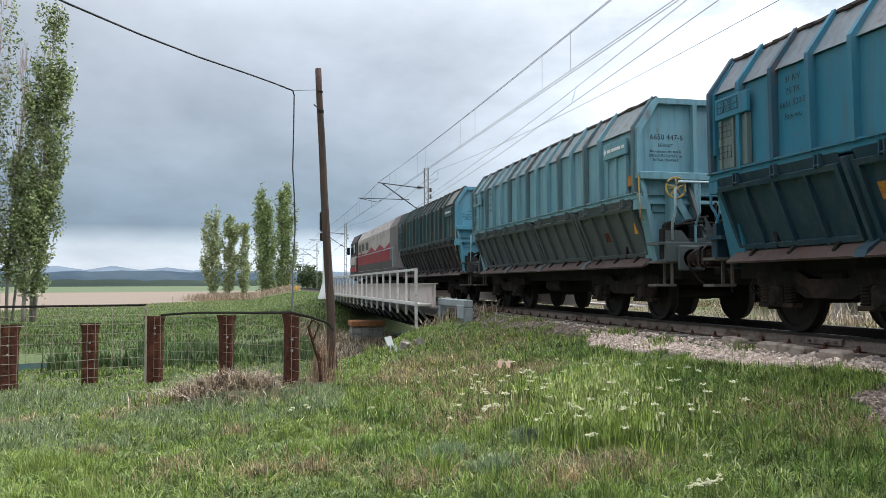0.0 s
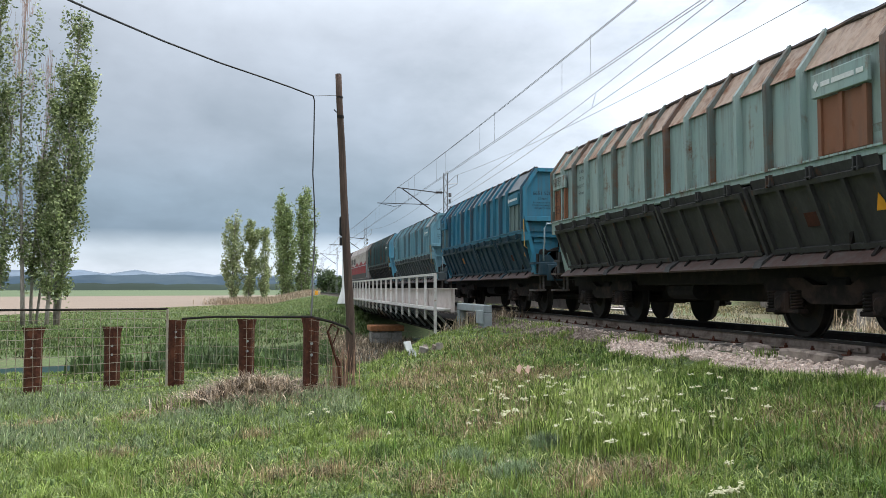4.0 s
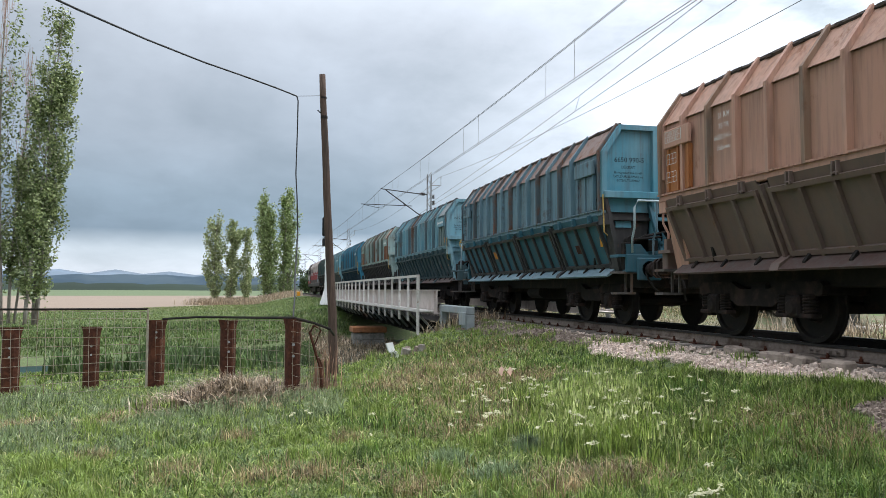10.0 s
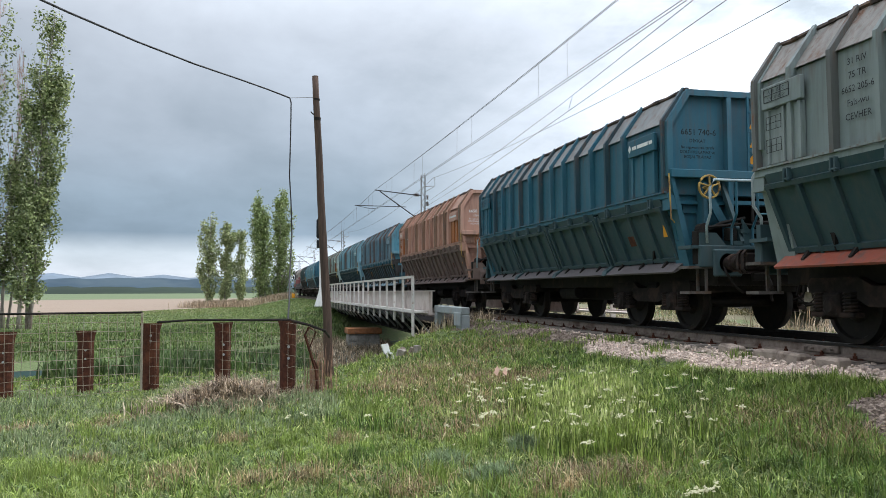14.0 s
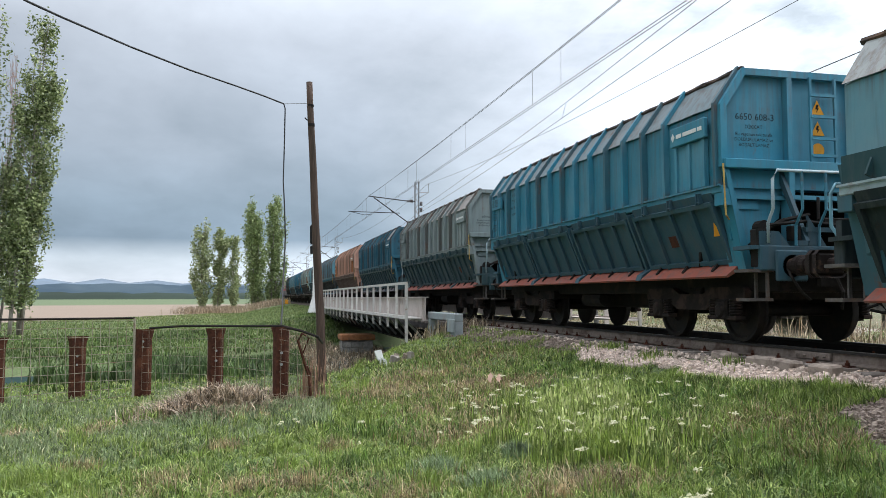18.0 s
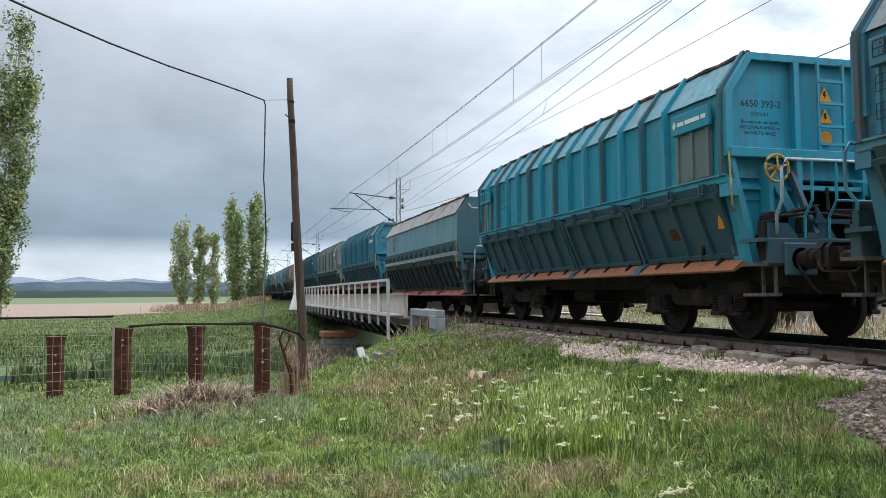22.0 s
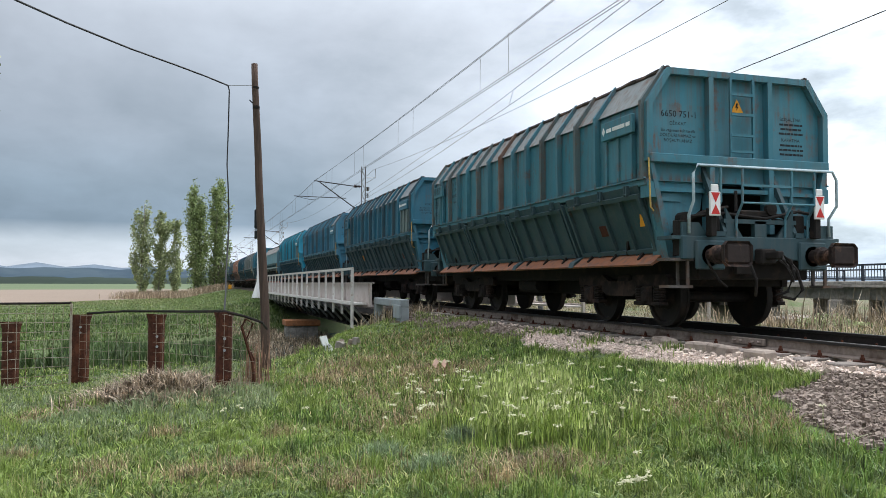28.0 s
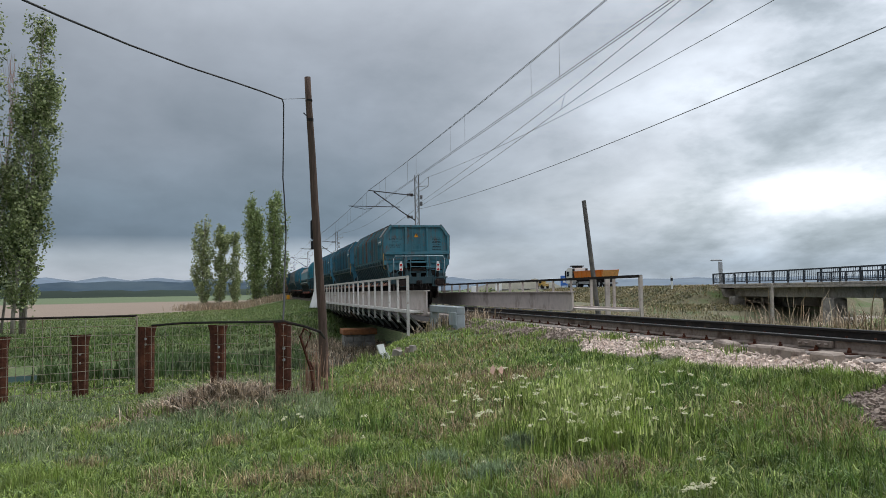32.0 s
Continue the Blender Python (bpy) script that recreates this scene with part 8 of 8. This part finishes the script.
WEED = blade_material("broad_leaved_weeds", [(0.0, (0.045, 0.085, 0.025)), (0.5, (0.11, 0.17, 0.05)), (0.9, (0.19, 0.26, 0.09)), (1.0, (0.27, 0.31, 0.14))], (0.12, 0.18, 0.06), 0.5, 0.2)
PETAL = material("creamy_white_petals", (0.56, 0.54, 0.36), 0.8, 0, 0.15, 40, (0.42, 0.44, 0.22), 20, 0.3, bump=0, island=True)
TAN = blade_material("tan_dry_reeds", [(0.0, (0.25, 0.19, 0.125)), (0.6, (0.42, 0.33, 0.235)), (1.0, (0.54, 0.45, 0.34))], (0.36, 0.28, 0.19), 0.3, 0.35)


def build_grass():
    r = np.random.RandomState(21)
    x, y, d = scatter(r, 230000, 3.9, 26)
    keep = gravel_free(x, y, r) & (ground(x, y) > -1.9)
    bare = fbm(x * 0.75 + 3, y * 0.75, 8)
    keep &= ~((bare > 0.42) & (r.rand(len(x)) < 0.65))
    keep &= ~((((x - 2.42) / 0.34) ** 2 + ((y - 5.7) / 0.30) ** 2 < 1) & (r.rand(len(x)) < 0.85))
    x, y, d = x[keep], y[keep], d[keep]
    tallness = np.clip(0.5 + 0.5 * fbm(x * 1.1, y * 1.1, 5) + 0.55 * fbm(x * 4.5, y * 4.5, 7), 0.02, 1.6)
    lawn = np.maximum(smooth(2.2, 0.8, x) * smooth(10.5, 8.5, y), smooth(3.0, 3.7, x) * smooth(6.9, 6.0, y))
    crest = smooth(4.6, 5.6, x) * smooth(12.0, 14.0, y)
    high = (0.030 + 0.075 * tallness) * r.uniform(0.5, 1.25, len(x)) * (1 - 0.15 * lawn) * (1 - 0.45 * crest)
    wide = (0.0036 + 0.00070 * d) * r.uniform(0.6, 1.4, len(x))
    short = lawn + 0.35 * fbm(x * 1.4, y * 1.4, 29) + r.normal(0, 0.12, len(x)) > 0.5
    blades("grass", x[~short], y[~short], high[~short], wide[~short], GREEN, "fresh green meadow grass on the railway bank", 31, 0.95)
    blades("lawn_grass", x[short], y[short], 0.85 * high[short], wide[short], LAWN, "short pale green grass on level ground", 33, 1.0)
    # small tufts of dry stems standing in the short grass
    c = [(-0.71, 7.6), (-0.03, 6.9), (0.42, 6.85), (-1.6, 8.6), (0.9, 8.3), (1.15, 6.0), (-0.2, 8.9)]
    xs = np.concatenate([r.normal(a, 0.10, 240) for a, _ in c])
    ys = np.concatenate([r.normal(b, 0.09, 240) for _, b in c])
    blades("dry_tufts", xs, ys, r.uniform(0.06, 0.20, len(xs)), r.uniform(0.004, 0.008, len(xs)), DEAD, "small tufts of dry stems in the short grass", 74, 0.55, "dry grass")
    # deeper green, taller growth right of the pale clump and in hollows
    x, y, d = scatter(r, 42000, 4.6, 18, 5, 49)
    lush = fbm(x * 1.7 + 1, y * 1.7, 23)
    keep = gravel_free(x, y, r) & ((lush > 0.25) | ((x > 3.6) & (y < 9.2) & (lush > -0.15)))
    x, y, d = x[keep], y[keep], d[keep]
    blades("deep_green_grass", x, y, r.uniform(0.07, 0.19, len(x)), (0.0042 + 0.0007 * d) * r.uniform(0.7, 1.4, len(x)), LUSH, "deep green grass in thick tufts", 71, 0.6)
    # dead stems among the green, thickest on the slope towards the bridge
    x, y, d = scatter(r, 60000, 5.0, 19, 2, 46)
    worn = fbm(x * 0.9 + 5, y * 0.9, 27) + 0.6 * np.exp(-((x - 2.6) / 1.3) ** 2 - ((y - 12.8) / 2.6) ** 2) + 0.5 * np.exp(-((x - 1.9) / 0.5) ** 2 - ((y - 8.0) / 1.0) ** 2) + 0.5 * np.exp(-((x - 4.9) / 0.5) ** 2 - ((y - 5.8) / 0.6) ** 2)
    keep = gravel_free(x, y, r) & (worn > 0.55) & (ground(x, y) > -1.5) & (r.rand(len(x)) < 0.6)
    x, y, d = x[keep], y[keep], d[keep]
    blades("dead_stems", x, y, r.uniform(0.05, 0.16, len(x)), (0.0026 + 0.0006 * d) * r.uniform(0.7, 1.3, len(x)), DEAD, "dead brown stems among the grass", 72, 0.9, "dry grass")
    # the same bank round about, more thinly
    x, y = r.uniform(-14, 5.9, 60000), r.uniform(-14, 14, 60000)
    off = np.degrees(np.arctan2(x, y))
    keep = ((off < -19) | (off > 46) | (np.hypot(x, y) < 4.2)) & gravel_free(x, y, r) & (ground(x, y) > -1.9)
    x, y = x[keep], y[keep]
    blades("bank_grass_around", x, y, r.uniform(0.04, 0.13, len(x)), r.uniform(0.007, 0.014, len(x)), GREEN, "meadow grass farther along the railway bank", 65, 0.85)
    # tufts: blades that spring outward from common roots
    cx, cy, d = scatter(r, 9500, 3.9, 22)
    keep = gravel_free(cx, cy, r) & (ground(cx, cy) > -1.7)
    cx, cy, d = cx[keep], cy[keep], d[keep]
    m = 13
    tall = np.repeat(np.clip(0.6 + 0.6 * fbm(cx * 1.3, cy * 1.3, 6), 0.25, 1.4) * r.uniform(0.6, 1.3, len(cx)), m)
    dr = np.repeat(d, m)
    aw = r.uniform(0, 2 * np.pi, len(dr))
    rad = np.abs(r.normal(0, 0.018, len(dr))) * (1 + 0.12 * dr)
    xs, ys = np.repeat(cx, m) + rad * np.cos(aw), np.repeat(cy, m) + rad * np.sin(aw)
    blades("tufted_grass", xs, ys, (0.045 + 0.10 * tall) * r.uniform(0.6, 1.2, len(xs)), (0.0048 + 0.0008 * dr) * r.uniform(0.6, 1.5, len(xs)), GREEN, "short tufts of fresh green grass", 45, 0.95, away=aw)
    # coarser weeds in the dip before the fence
    x, y, d = scatter(r, 26000, 8.5, 17.5, -21, 12)
    keep = (((x + 0.25) / 0.75) ** 2 + ((y - 12.7) / 0.85) ** 2 > 1) & (y > 9.2 + 0.5 * np.sin(x * 1.3)) & (x < 1.0 + (y - 9) * 0.05) & (ground(x, y) > -1.9)
    x, y, d = x[keep], y[keep], d[keep]
    blades("weeds", x, y, r.uniform(0.08, 0.25, len(x)) * np.clip(0.7 + 0.7 * fbm(x * 1.6, y * 1.6, 12), 0.2, 1.6), (0.004 + 0.0009 * d) * r.uniform(0.7, 1.4, len(x)), BLUE_GREEN, "bluish green weeds along the fence", 32, 0.6, "weeds")
    # straw: a mat at the fence foot and brown patches on the slope
    spots = [(-3.2, 12.1, 0.22, 0.35, 420), (-1.9, 11.3, 0.2, 0.3, 260), (0.2, 11.2, 0.35, 0.4, 400), (3.0, 13.2, 0.6, 0.8, 1500), (3.5, 11.3, 0.35, 0.4, 1100), (2.1, 12.0, 0.4, 0.5, 900), (4.4, 16.0, 0.7, 1.2, 1100), (2.5, 10.0, 0.35, 0.35, 500), (2.4, 5.6, 0.30, 0.22, 1500), (1.4, 6.3, 0.3, 0.3, 300), (0.45, 6.9, 0.4, 0.3, 250), (4.6, 6.6, 0.4, 0.5, 900), (3.2, 8.8, 0.5, 0.5, 700), (4.5, 5.4, 0.3, 0.3, 800), (-0.7, 7.2, 0.25, 0.2, 200), (2.2, 8.4, 0.35, 0.5, 900)]
    xs = np.concatenate([r.normal(a, c, n) for a, b, c, e, n in spots])
    ys = np.concatenate([r.normal(b, e, n) for a, b, c, e, n in spots])
    d = np.hypot(xs, ys)
    keep = gravel_free(xs, ys, r)
    xs, ys, d = xs[keep], ys[keep], d[keep]
    blades("dry_grass", xs, ys, r.uniform(0.06, 0.20, len(xs)), (0.003 + 0.0007 * d) * r.uniform(0.7, 1.3, len(xs)), STRAW, "dry brown straw matted in the grass", 33, 0.95, "dry grass")
    # the heap of old straw at the fence foot
    n = 4200
    xs, ys = r.normal(-0.40, 0.50, n), r.normal(12.5, 0.5, n)
    zs = ground(xs, ys) + 0.24 * np.exp(-(((xs + 0.45) / 0.55) ** 2 + ((ys - 12.5) / 0.55) ** 2)) * r.rand(n) ** 0.5 - 0.02
    blades("straw_heap", xs, ys, r.uniform(0.10, 0.34, n), r.uniform(0.010, 0.026, n), OLD_STRAW, "heap of matted brown straw at the fence foot", 60, 1.5, "dry grass", z=zs)
    # reddish dead stalks round the bent bar at the fence's end
    n = 90
    xs, ys = r.normal(0.98, 0.11, n), r.normal(12.45, 0.14, n)
    blades("red_stalks", xs, ys, r.uniform(0.35, 0.95, n), r.uniform(0.010, 0.018, n), RED_STALK, "reddish dry stalks at the end of the fence", 81, 0.12, "dry grass")
    # low broad-leaved weeds
    cx, cy, cd = scatter(r, 900, 4.0, 16)
    keep = gravel_free(cx, cy, r) & (ground(cx, cy) > -1.6)
    cx, cy = np.repeat(cx[keep], 20), np.repeat(cy[keep], 20)
    aw = r.uniform(0, 2 * np.pi, len(cx))
    rad = np.abs(r.normal(0, 0.05, len(cx)))
    blades("leafy_weeds", cx + rad * np.cos(aw), cy + rad * np.sin(aw), r.uniform(0.04, 0.11, len(cx)), r.uniform(0.012, 0.024, len(cx)), WEED, "low broad-leaved weeds between the grass", 61, 0.95, "weeds", away=aw)
    # the tall light green patch with its seed heads
    n = 17000
    c = r.randint(0, 90, n)
    ca, cb = r.normal(0, 1.0, 90), r.normal(0, 1.0, 90)
    cx, cy = 3.35 + 0.36 * ca + 0.26 * cb, 7.7 + 0.85 * cb
    xs, ys = cx[c] + r.normal(0, 0.10, n), cy[c] + r.normal(0, 0.12, n)
    keep = gravel_free(xs, ys, r)
    xs, ys = xs[keep], ys[keep]
    blades("tall_grass", xs, ys, r.uniform(0.10, 0.31, len(xs)), r.uniform(0.006, 0.0125, len(xs)), TALL, "tall light green grass in a clump", 34, 0.30)
    n = 2200
    c = r.randint(0, 90, n)
    xs, ys = cx[c] + r.normal(0, 0.10, n), cy[c] + r.normal(0, 0.12, n)
    zs = ground(xs, ys) + r.uniform(0.13, 0.30, n)
    blades("grass_heads", xs, ys, r.uniform(0.05, 0.10, n), r.uniform(0.011, 0.019, n), SEED, "pale seed heads of the tall grass", 35, 0.35, z=zs)
    # scattered taller tufts
    cx, cy, cd = scatter(r, 240, 4.3, 18)
    keep = gravel_free(cx, cy, r) & (ground(cx, cy) > -1.6)
    cx, cy = cx[keep], cy[keep]
    xs, ys = np.repeat(cx, 60) + r.normal(0, 0.07, len(cx) * 60), np.repeat(cy, 60) + r.normal(0, 0.07, len(cx) * 60)
    d = np.hypot(xs, ys)
    blades("grass_tufts", xs, ys, np.repeat(r.uniform(0.12, 0.26, len(cx)), 60) * r.uniform(0.6, 1.1, len(xs)), (0.004 + 0.0005 * d) * r.uniform(0.8, 1.2, len(xs)), GREEN, "darker tufts standing over the grass", 36, 0.5)
    # grey sage plants
    for i, (a, b, w) in enumerate(((1.59, 6.75, 0.17), (1.83, 6.1, 0.16), (2.35, 6.9, 0.10))):
        n = 900
        blades("sage_plant", r.normal(a, w * 0.5, n), r.normal(b, w * 0.5, n), r.uniform(0.06, 0.20, n), r.uniform(0.005, 0.011, n), SAGE, "low grey-green sage plant in the grass", 40 + i, 0.5, "plant")
    # reeds and rank grass on the stream banks
    n = 48000
    xs = r.uniform(-16, 5.5, n)
    off = np.where(r.rand(n) < 0.8, r.uniform(1.5, 15, n), r.uniform(-9, -1.5, n))
    ys = stream_line(xs) + off * 1.38
    keep = (ys > near_lip(xs) + 1.2) & (ground(xs, ys) > -2.02)
    xs, ys = xs[keep], ys[keep]
    rank = np.clip(0.7 + 0.5 * fbm(xs * 0.5, ys * 0.5, 15), 0.3, 1.3)
    blades("bank_grass", xs, ys, r.uniform(0.13, 0.38, len(xs)) * rank * np.where(((xs < -4.4) & (ys < 34)) | ((xs > 2.2) & (ys < 44)), 0.3, 1.0), r.uniform(0.03, 0.055, len(xs)), BANK, "rank green grass on the stream banks", 37, 0.75)
    # brown growth on the bank under the bridge
    n = 9000
    xs, ys = r.uniform(1.5, 7.0, n), r.uniform(22, 46, n)
    zs = np.maximum(ground(xs, ys), -2.25)
    blades("bank_brush", xs, ys, r.uniform(0.12, 0.55, n), r.uniform(0.02, 0.045, n), OLD_STRAW, "old brown growth on the bank under the bridge", 73, 0.8, "dry grass", z=zs)
    # rushes standing in the shallow stream
    n = 16000
    xs = r.uniform(-4.6, 2.4, n)
    ys = stream_line(xs) + r.uniform(-8, 8, n)
    blades("stream_rushes", xs, ys, r.uniform(0.35, 0.85, n) * np.clip(0.8 + 0.4 * fbm(xs * 0.6, ys * 0.6, 19), 0.4, 1.2), r.uniform(0.03, 0.06, n), RUSH, "dark green rushes growing in the shallow stream", 62, 0.4, "rushes", z=np.maximum(ground(xs, ys), -2.25))
    # meadow beyond the stream up to the field
    n = 85000
    xs, ys = r.uniform(-34, 6.0, n), r.uniform(38, 104, n)
    keep = (ground(xs, ys) > -1.8) & (ys < 102 + (xs + 4) * 2.2)
    xs, ys = xs[keep], ys[keep]
    blades("meadow_grass", xs, ys, r.uniform(0.06, 0.17, len(xs)), r.uniform(0.035, 0.075, len(xs)), MEADOW, "green meadow between the stream and the field", 38, 0.9)
    # tan reeds round the far poplars
    n = 9000
    near = r.rand(n) < 0.5
    xs, ys = np.where(near, r.normal(-3.8, 1.9, n), r.normal(2.4, 1.9, n)), np.where(near, r.normal(104.5, 1.3, n), r.normal(118, 1.6, n))
    keep = (xs < 6.0) & (xs > -11)
    xs, ys = xs[keep], ys[keep]
    blades("dry_reeds", xs, ys, r.uniform(0.35, 1.15, len(xs)), r.uniform(0.05, 0.10, len(xs)), TAN, "tan dry reeds round the poplars", 39, 0.3, "reeds")
    # weeds beyond the track: dry stalks, and grass on the road bank
    n = 9000
    xs, ys = r.uniform(10.6, 34, n), r.uniform(9, 64, n)
    keep = (ground(xs, ys) > -2.0) & (fbm(xs * 0.4, ys * 0.4, 17) > -0.25)
    xs, ys = xs[keep], ys[keep]
    blades("dry_weeds", xs, ys, r.uniform(0.15, 0.75, len(xs)), r.uniform(0.018, 0.04, len(xs)), TAN, "dry stalks and weeds beyond the track", 50, 0.4, "weeds")
    n = 420
    c = r.randint(0, 30, n)
    cx, cy = r.uniform(15, 31, 30), r.uniform(21, 44, 30)
    xs, ys = cx[c] + r.normal(0, 0.6, n), cy[c] + r.normal(0, 0.6, n)
    blades("brambles", xs, ys, r.uniform(0.7, 2.0, n), r.uniform(0.025, 0.045, n), OLD_STRAW, "dry brown bramble stalks beyond the track", 64, 0.6, "brambles", z=np.maximum(ground(xs, ys), -2.2))
    n = 52000
    xs, ys = r.uniform(10.4, 38, n), r.uniform(8, 66, n)
    zs = np.maximum(ground(xs, ys), -2.25)
    rough = np.clip(0.75 + 0.6 * fbm(xs * 0.6, ys * 0.6, 41), 0.25, 1.5)
    kind = fbm(xs * 0.35, ys * 0.35, 43) + r.normal(0, 0.3, n)
    for name, pick, mat, label in (("far_side_grass", kind < 0.1, OLIVE, "rough olive grass beyond the track"), ("far_side_straw", (kind >= 0.1) & (kind < 0.5), DEAD, "dry straw beyond the track"), ("far_side_herbs", kind >= 0.5, BANK, "fresh green herbs beyond the track")):
        blades(name, xs[pick], ys[pick], r.uniform(0.12, 0.46, pick.sum()) * rough[pick], r.uniform(0.025, 0.06, pick.sum()), mat, label, 51 + len(name), 0.8, z=zs[pick])
    n = 2600
    c = r.randint(0, 60, n)
    cx, cy = r.uniform(19, 37, 60), r.uniform(22, 42, 60)
    xs, ys = cx[c] + r.normal(0, 0.5, n), cy[c] + r.normal(0, 0.5, n)
    blades("thicket", xs, ys, r.uniform(0.4, 1.25, n), r.uniform(0.02, 0.04, n), OLD_STRAW, "brown thicket of dry stems before the road bridge", 75, 0.5, "brambles", z=np.maximum(ground(xs, ys), -2.2))
    n = 30000
    ys = r.uniform(62, 150, n)
    xs = road_x(ys) - r.uniform(4.8, 14, n)
    tone = fbm(xs * 0.4, ys * 0.4, 45) + r.normal(0, 0.35, n)
    blades("road_bank_grass", xs[tone < 0.25], ys[tone < 0.25], r.uniform(0.10, 0.30, (tone < 0.25).sum()), r.uniform(0.05, 0.11, (tone < 0.25).sum()), OLIVE, "short olive turf on the road bank", 52, 1.2)
    blades("road_bank_straw", xs[tone >= 0.25], ys[tone >= 0.25], r.uniform(0.10, 0.28, (tone >= 0.25).sum()), r.uniform(0.05, 0.10, (tone >= 0.25).sum()), DEAD, "dry straw on the road bank", 53, 1.2, "dry grass")
    # rank grass between the gravel and the heap
    n = 5200
    ys = r.uniform(6.45, 9.6, n)
    xs = np.interp(ys, [6.4, 6.9, 8.0, 9.44, 9.6], [5.95, 6.02, 5.80, 5.52, 5.5]) - np.abs(r.normal(0, 0.28, n))
    blades("verge_grass", xs, ys, r.uniform(0.08, 0.20, n), r.uniform(0.008, 0.016, n), GREEN, "rank grass along the gravel's edge", 63, 0.7)
    # tufts that creep over the ballast edge
    n = 2600
    c = r.randint(0, 26, n)
    cx, cy = r.uniform(5.2, 6.3, 26), r.uniform(9.5, 23, 26)
    xs, ys = cx[c] + r.normal(0, 0.13, n), cy[c] + r.normal(0, 0.2, n)
    blades("edge_tufts", xs, ys, r.uniform(0.06, 0.16, n), r.uniform(0.008, 0.016, n), GREEN, "grass tufts creeping over the ballast edge", 54, 0.5, z=ground(xs, ys) + 0.03)


build_grass()


def flowers(name, spots, seed, label, size=(0.022, 0.05)):
    """Flat white flower heads on thin stalks: each head a cluster of tiny domes."""
    r = np.random.RandomState(seed)
    bm_v, bm_f = [], []
    sv = B()
    base = 0
    for x, y, hgt, wide in spots:
        z = float(ground(x, y))
        tube(sv, [(x, y, z), (x + r.normal() * 0.015, y + r.normal() * 0.015, z + hgt)], 0.003, 3)
        for _ in range(max(5, int(wide * 230))):
            a, q = r.uniform(0, 6.28), wide * 0.5 * math.sqrt(r.rand())
            c = np.array([x + q * math.cos(a), y + q * math.sin(a), z + hgt + r.normal() * 0.006])
            s = r.uniform(0.006, 0.012)
            ring = [c + [s * math.cos(w), s * math.sin(w), 0] for w in np.linspace(0, 2 * math.pi, 6)[:-1]]
            bm_v += ring + [c + [0, 0, s * 0.7]]
            bm_f += [(base + i, base + (i + 1) % 5, base + 5) for i in range(5)]
            base += 6
    me = mesh_np(name, np.array(bm_v), [np.array(bm_f)])
    f = tagged(part(name, me, PETAL), label, "flowers", kind="stuff")
    tagged(part("flower_stalks", sv, TALL), "thin green flower stalks", "flowers", kind="stuff")


rf = random.Random(12)
FLOWER_SPOTS = [(2.80 + rf.gauss(0, 0.055), 4.68 + rf.gauss(0, 0.035), rf.uniform(0.10, 0.14), 0.045) for _ in range(12)]
FLOWER_SPOTS += [(rf.gauss(3.0, 0.75), rf.gauss(7.6, 1.2), rf.uniform(0.22, 0.38), rf.uniform(0.05, 0.085)) for _ in range(90)]
FLOWER_SPOTS += [(rf.uniform(0.4, 5.0), rf.uniform(6.0, 14), rf.uniform(0.06, 0.14), rf.uniform(0.018, 0.035)) for _ in range(22)]
FLOWER_SPOTS += [(0.55 + rf.gauss(0, 0.08), 9.6 + rf.gauss(0, 0.08), 0.14, 0.06) for _ in range(4)]
flowers("white_flowers", FLOWER_SPOTS, 4, "creamy white flower heads scattered in the grass")


# ---- what moves ----
def motions():
    ticks = [i / 10 for i in range(0, 321, 4)]
    fine = [i / 15 for i in range(0, 481)]
    for thing, sets, ahead in TRAIN:
        walk(thing, [(t, pose(TX, train_at(t) + ahead, 0)) for t in ticks])
        for ax, y in sets:
            walk(ax, [(t, pose(0, y, 0.46, -math.degrees((train_at(t) - train_at(0)) / 0.46))) for t in fine])
    turn = math.degrees(math.atan(0.174))
    walk(LORRY, [(t, pose(road_x(lorry_at(t)) + 0.6, lorry_at(t), 0.81, 0, 0, -turn + 12 * float(smooth(30.0, 31.2, t)))) for t in ticks])
    rolling = [0.0] + [28 + i / 15 for i in range(61)]
    for ax, y in LORRY_SETS:
        walk(ax, [(t, pose(0, y * BIG, 0.52 * BIG, -80.0 * i)) for i, t in enumerate(rolling)])


motions()
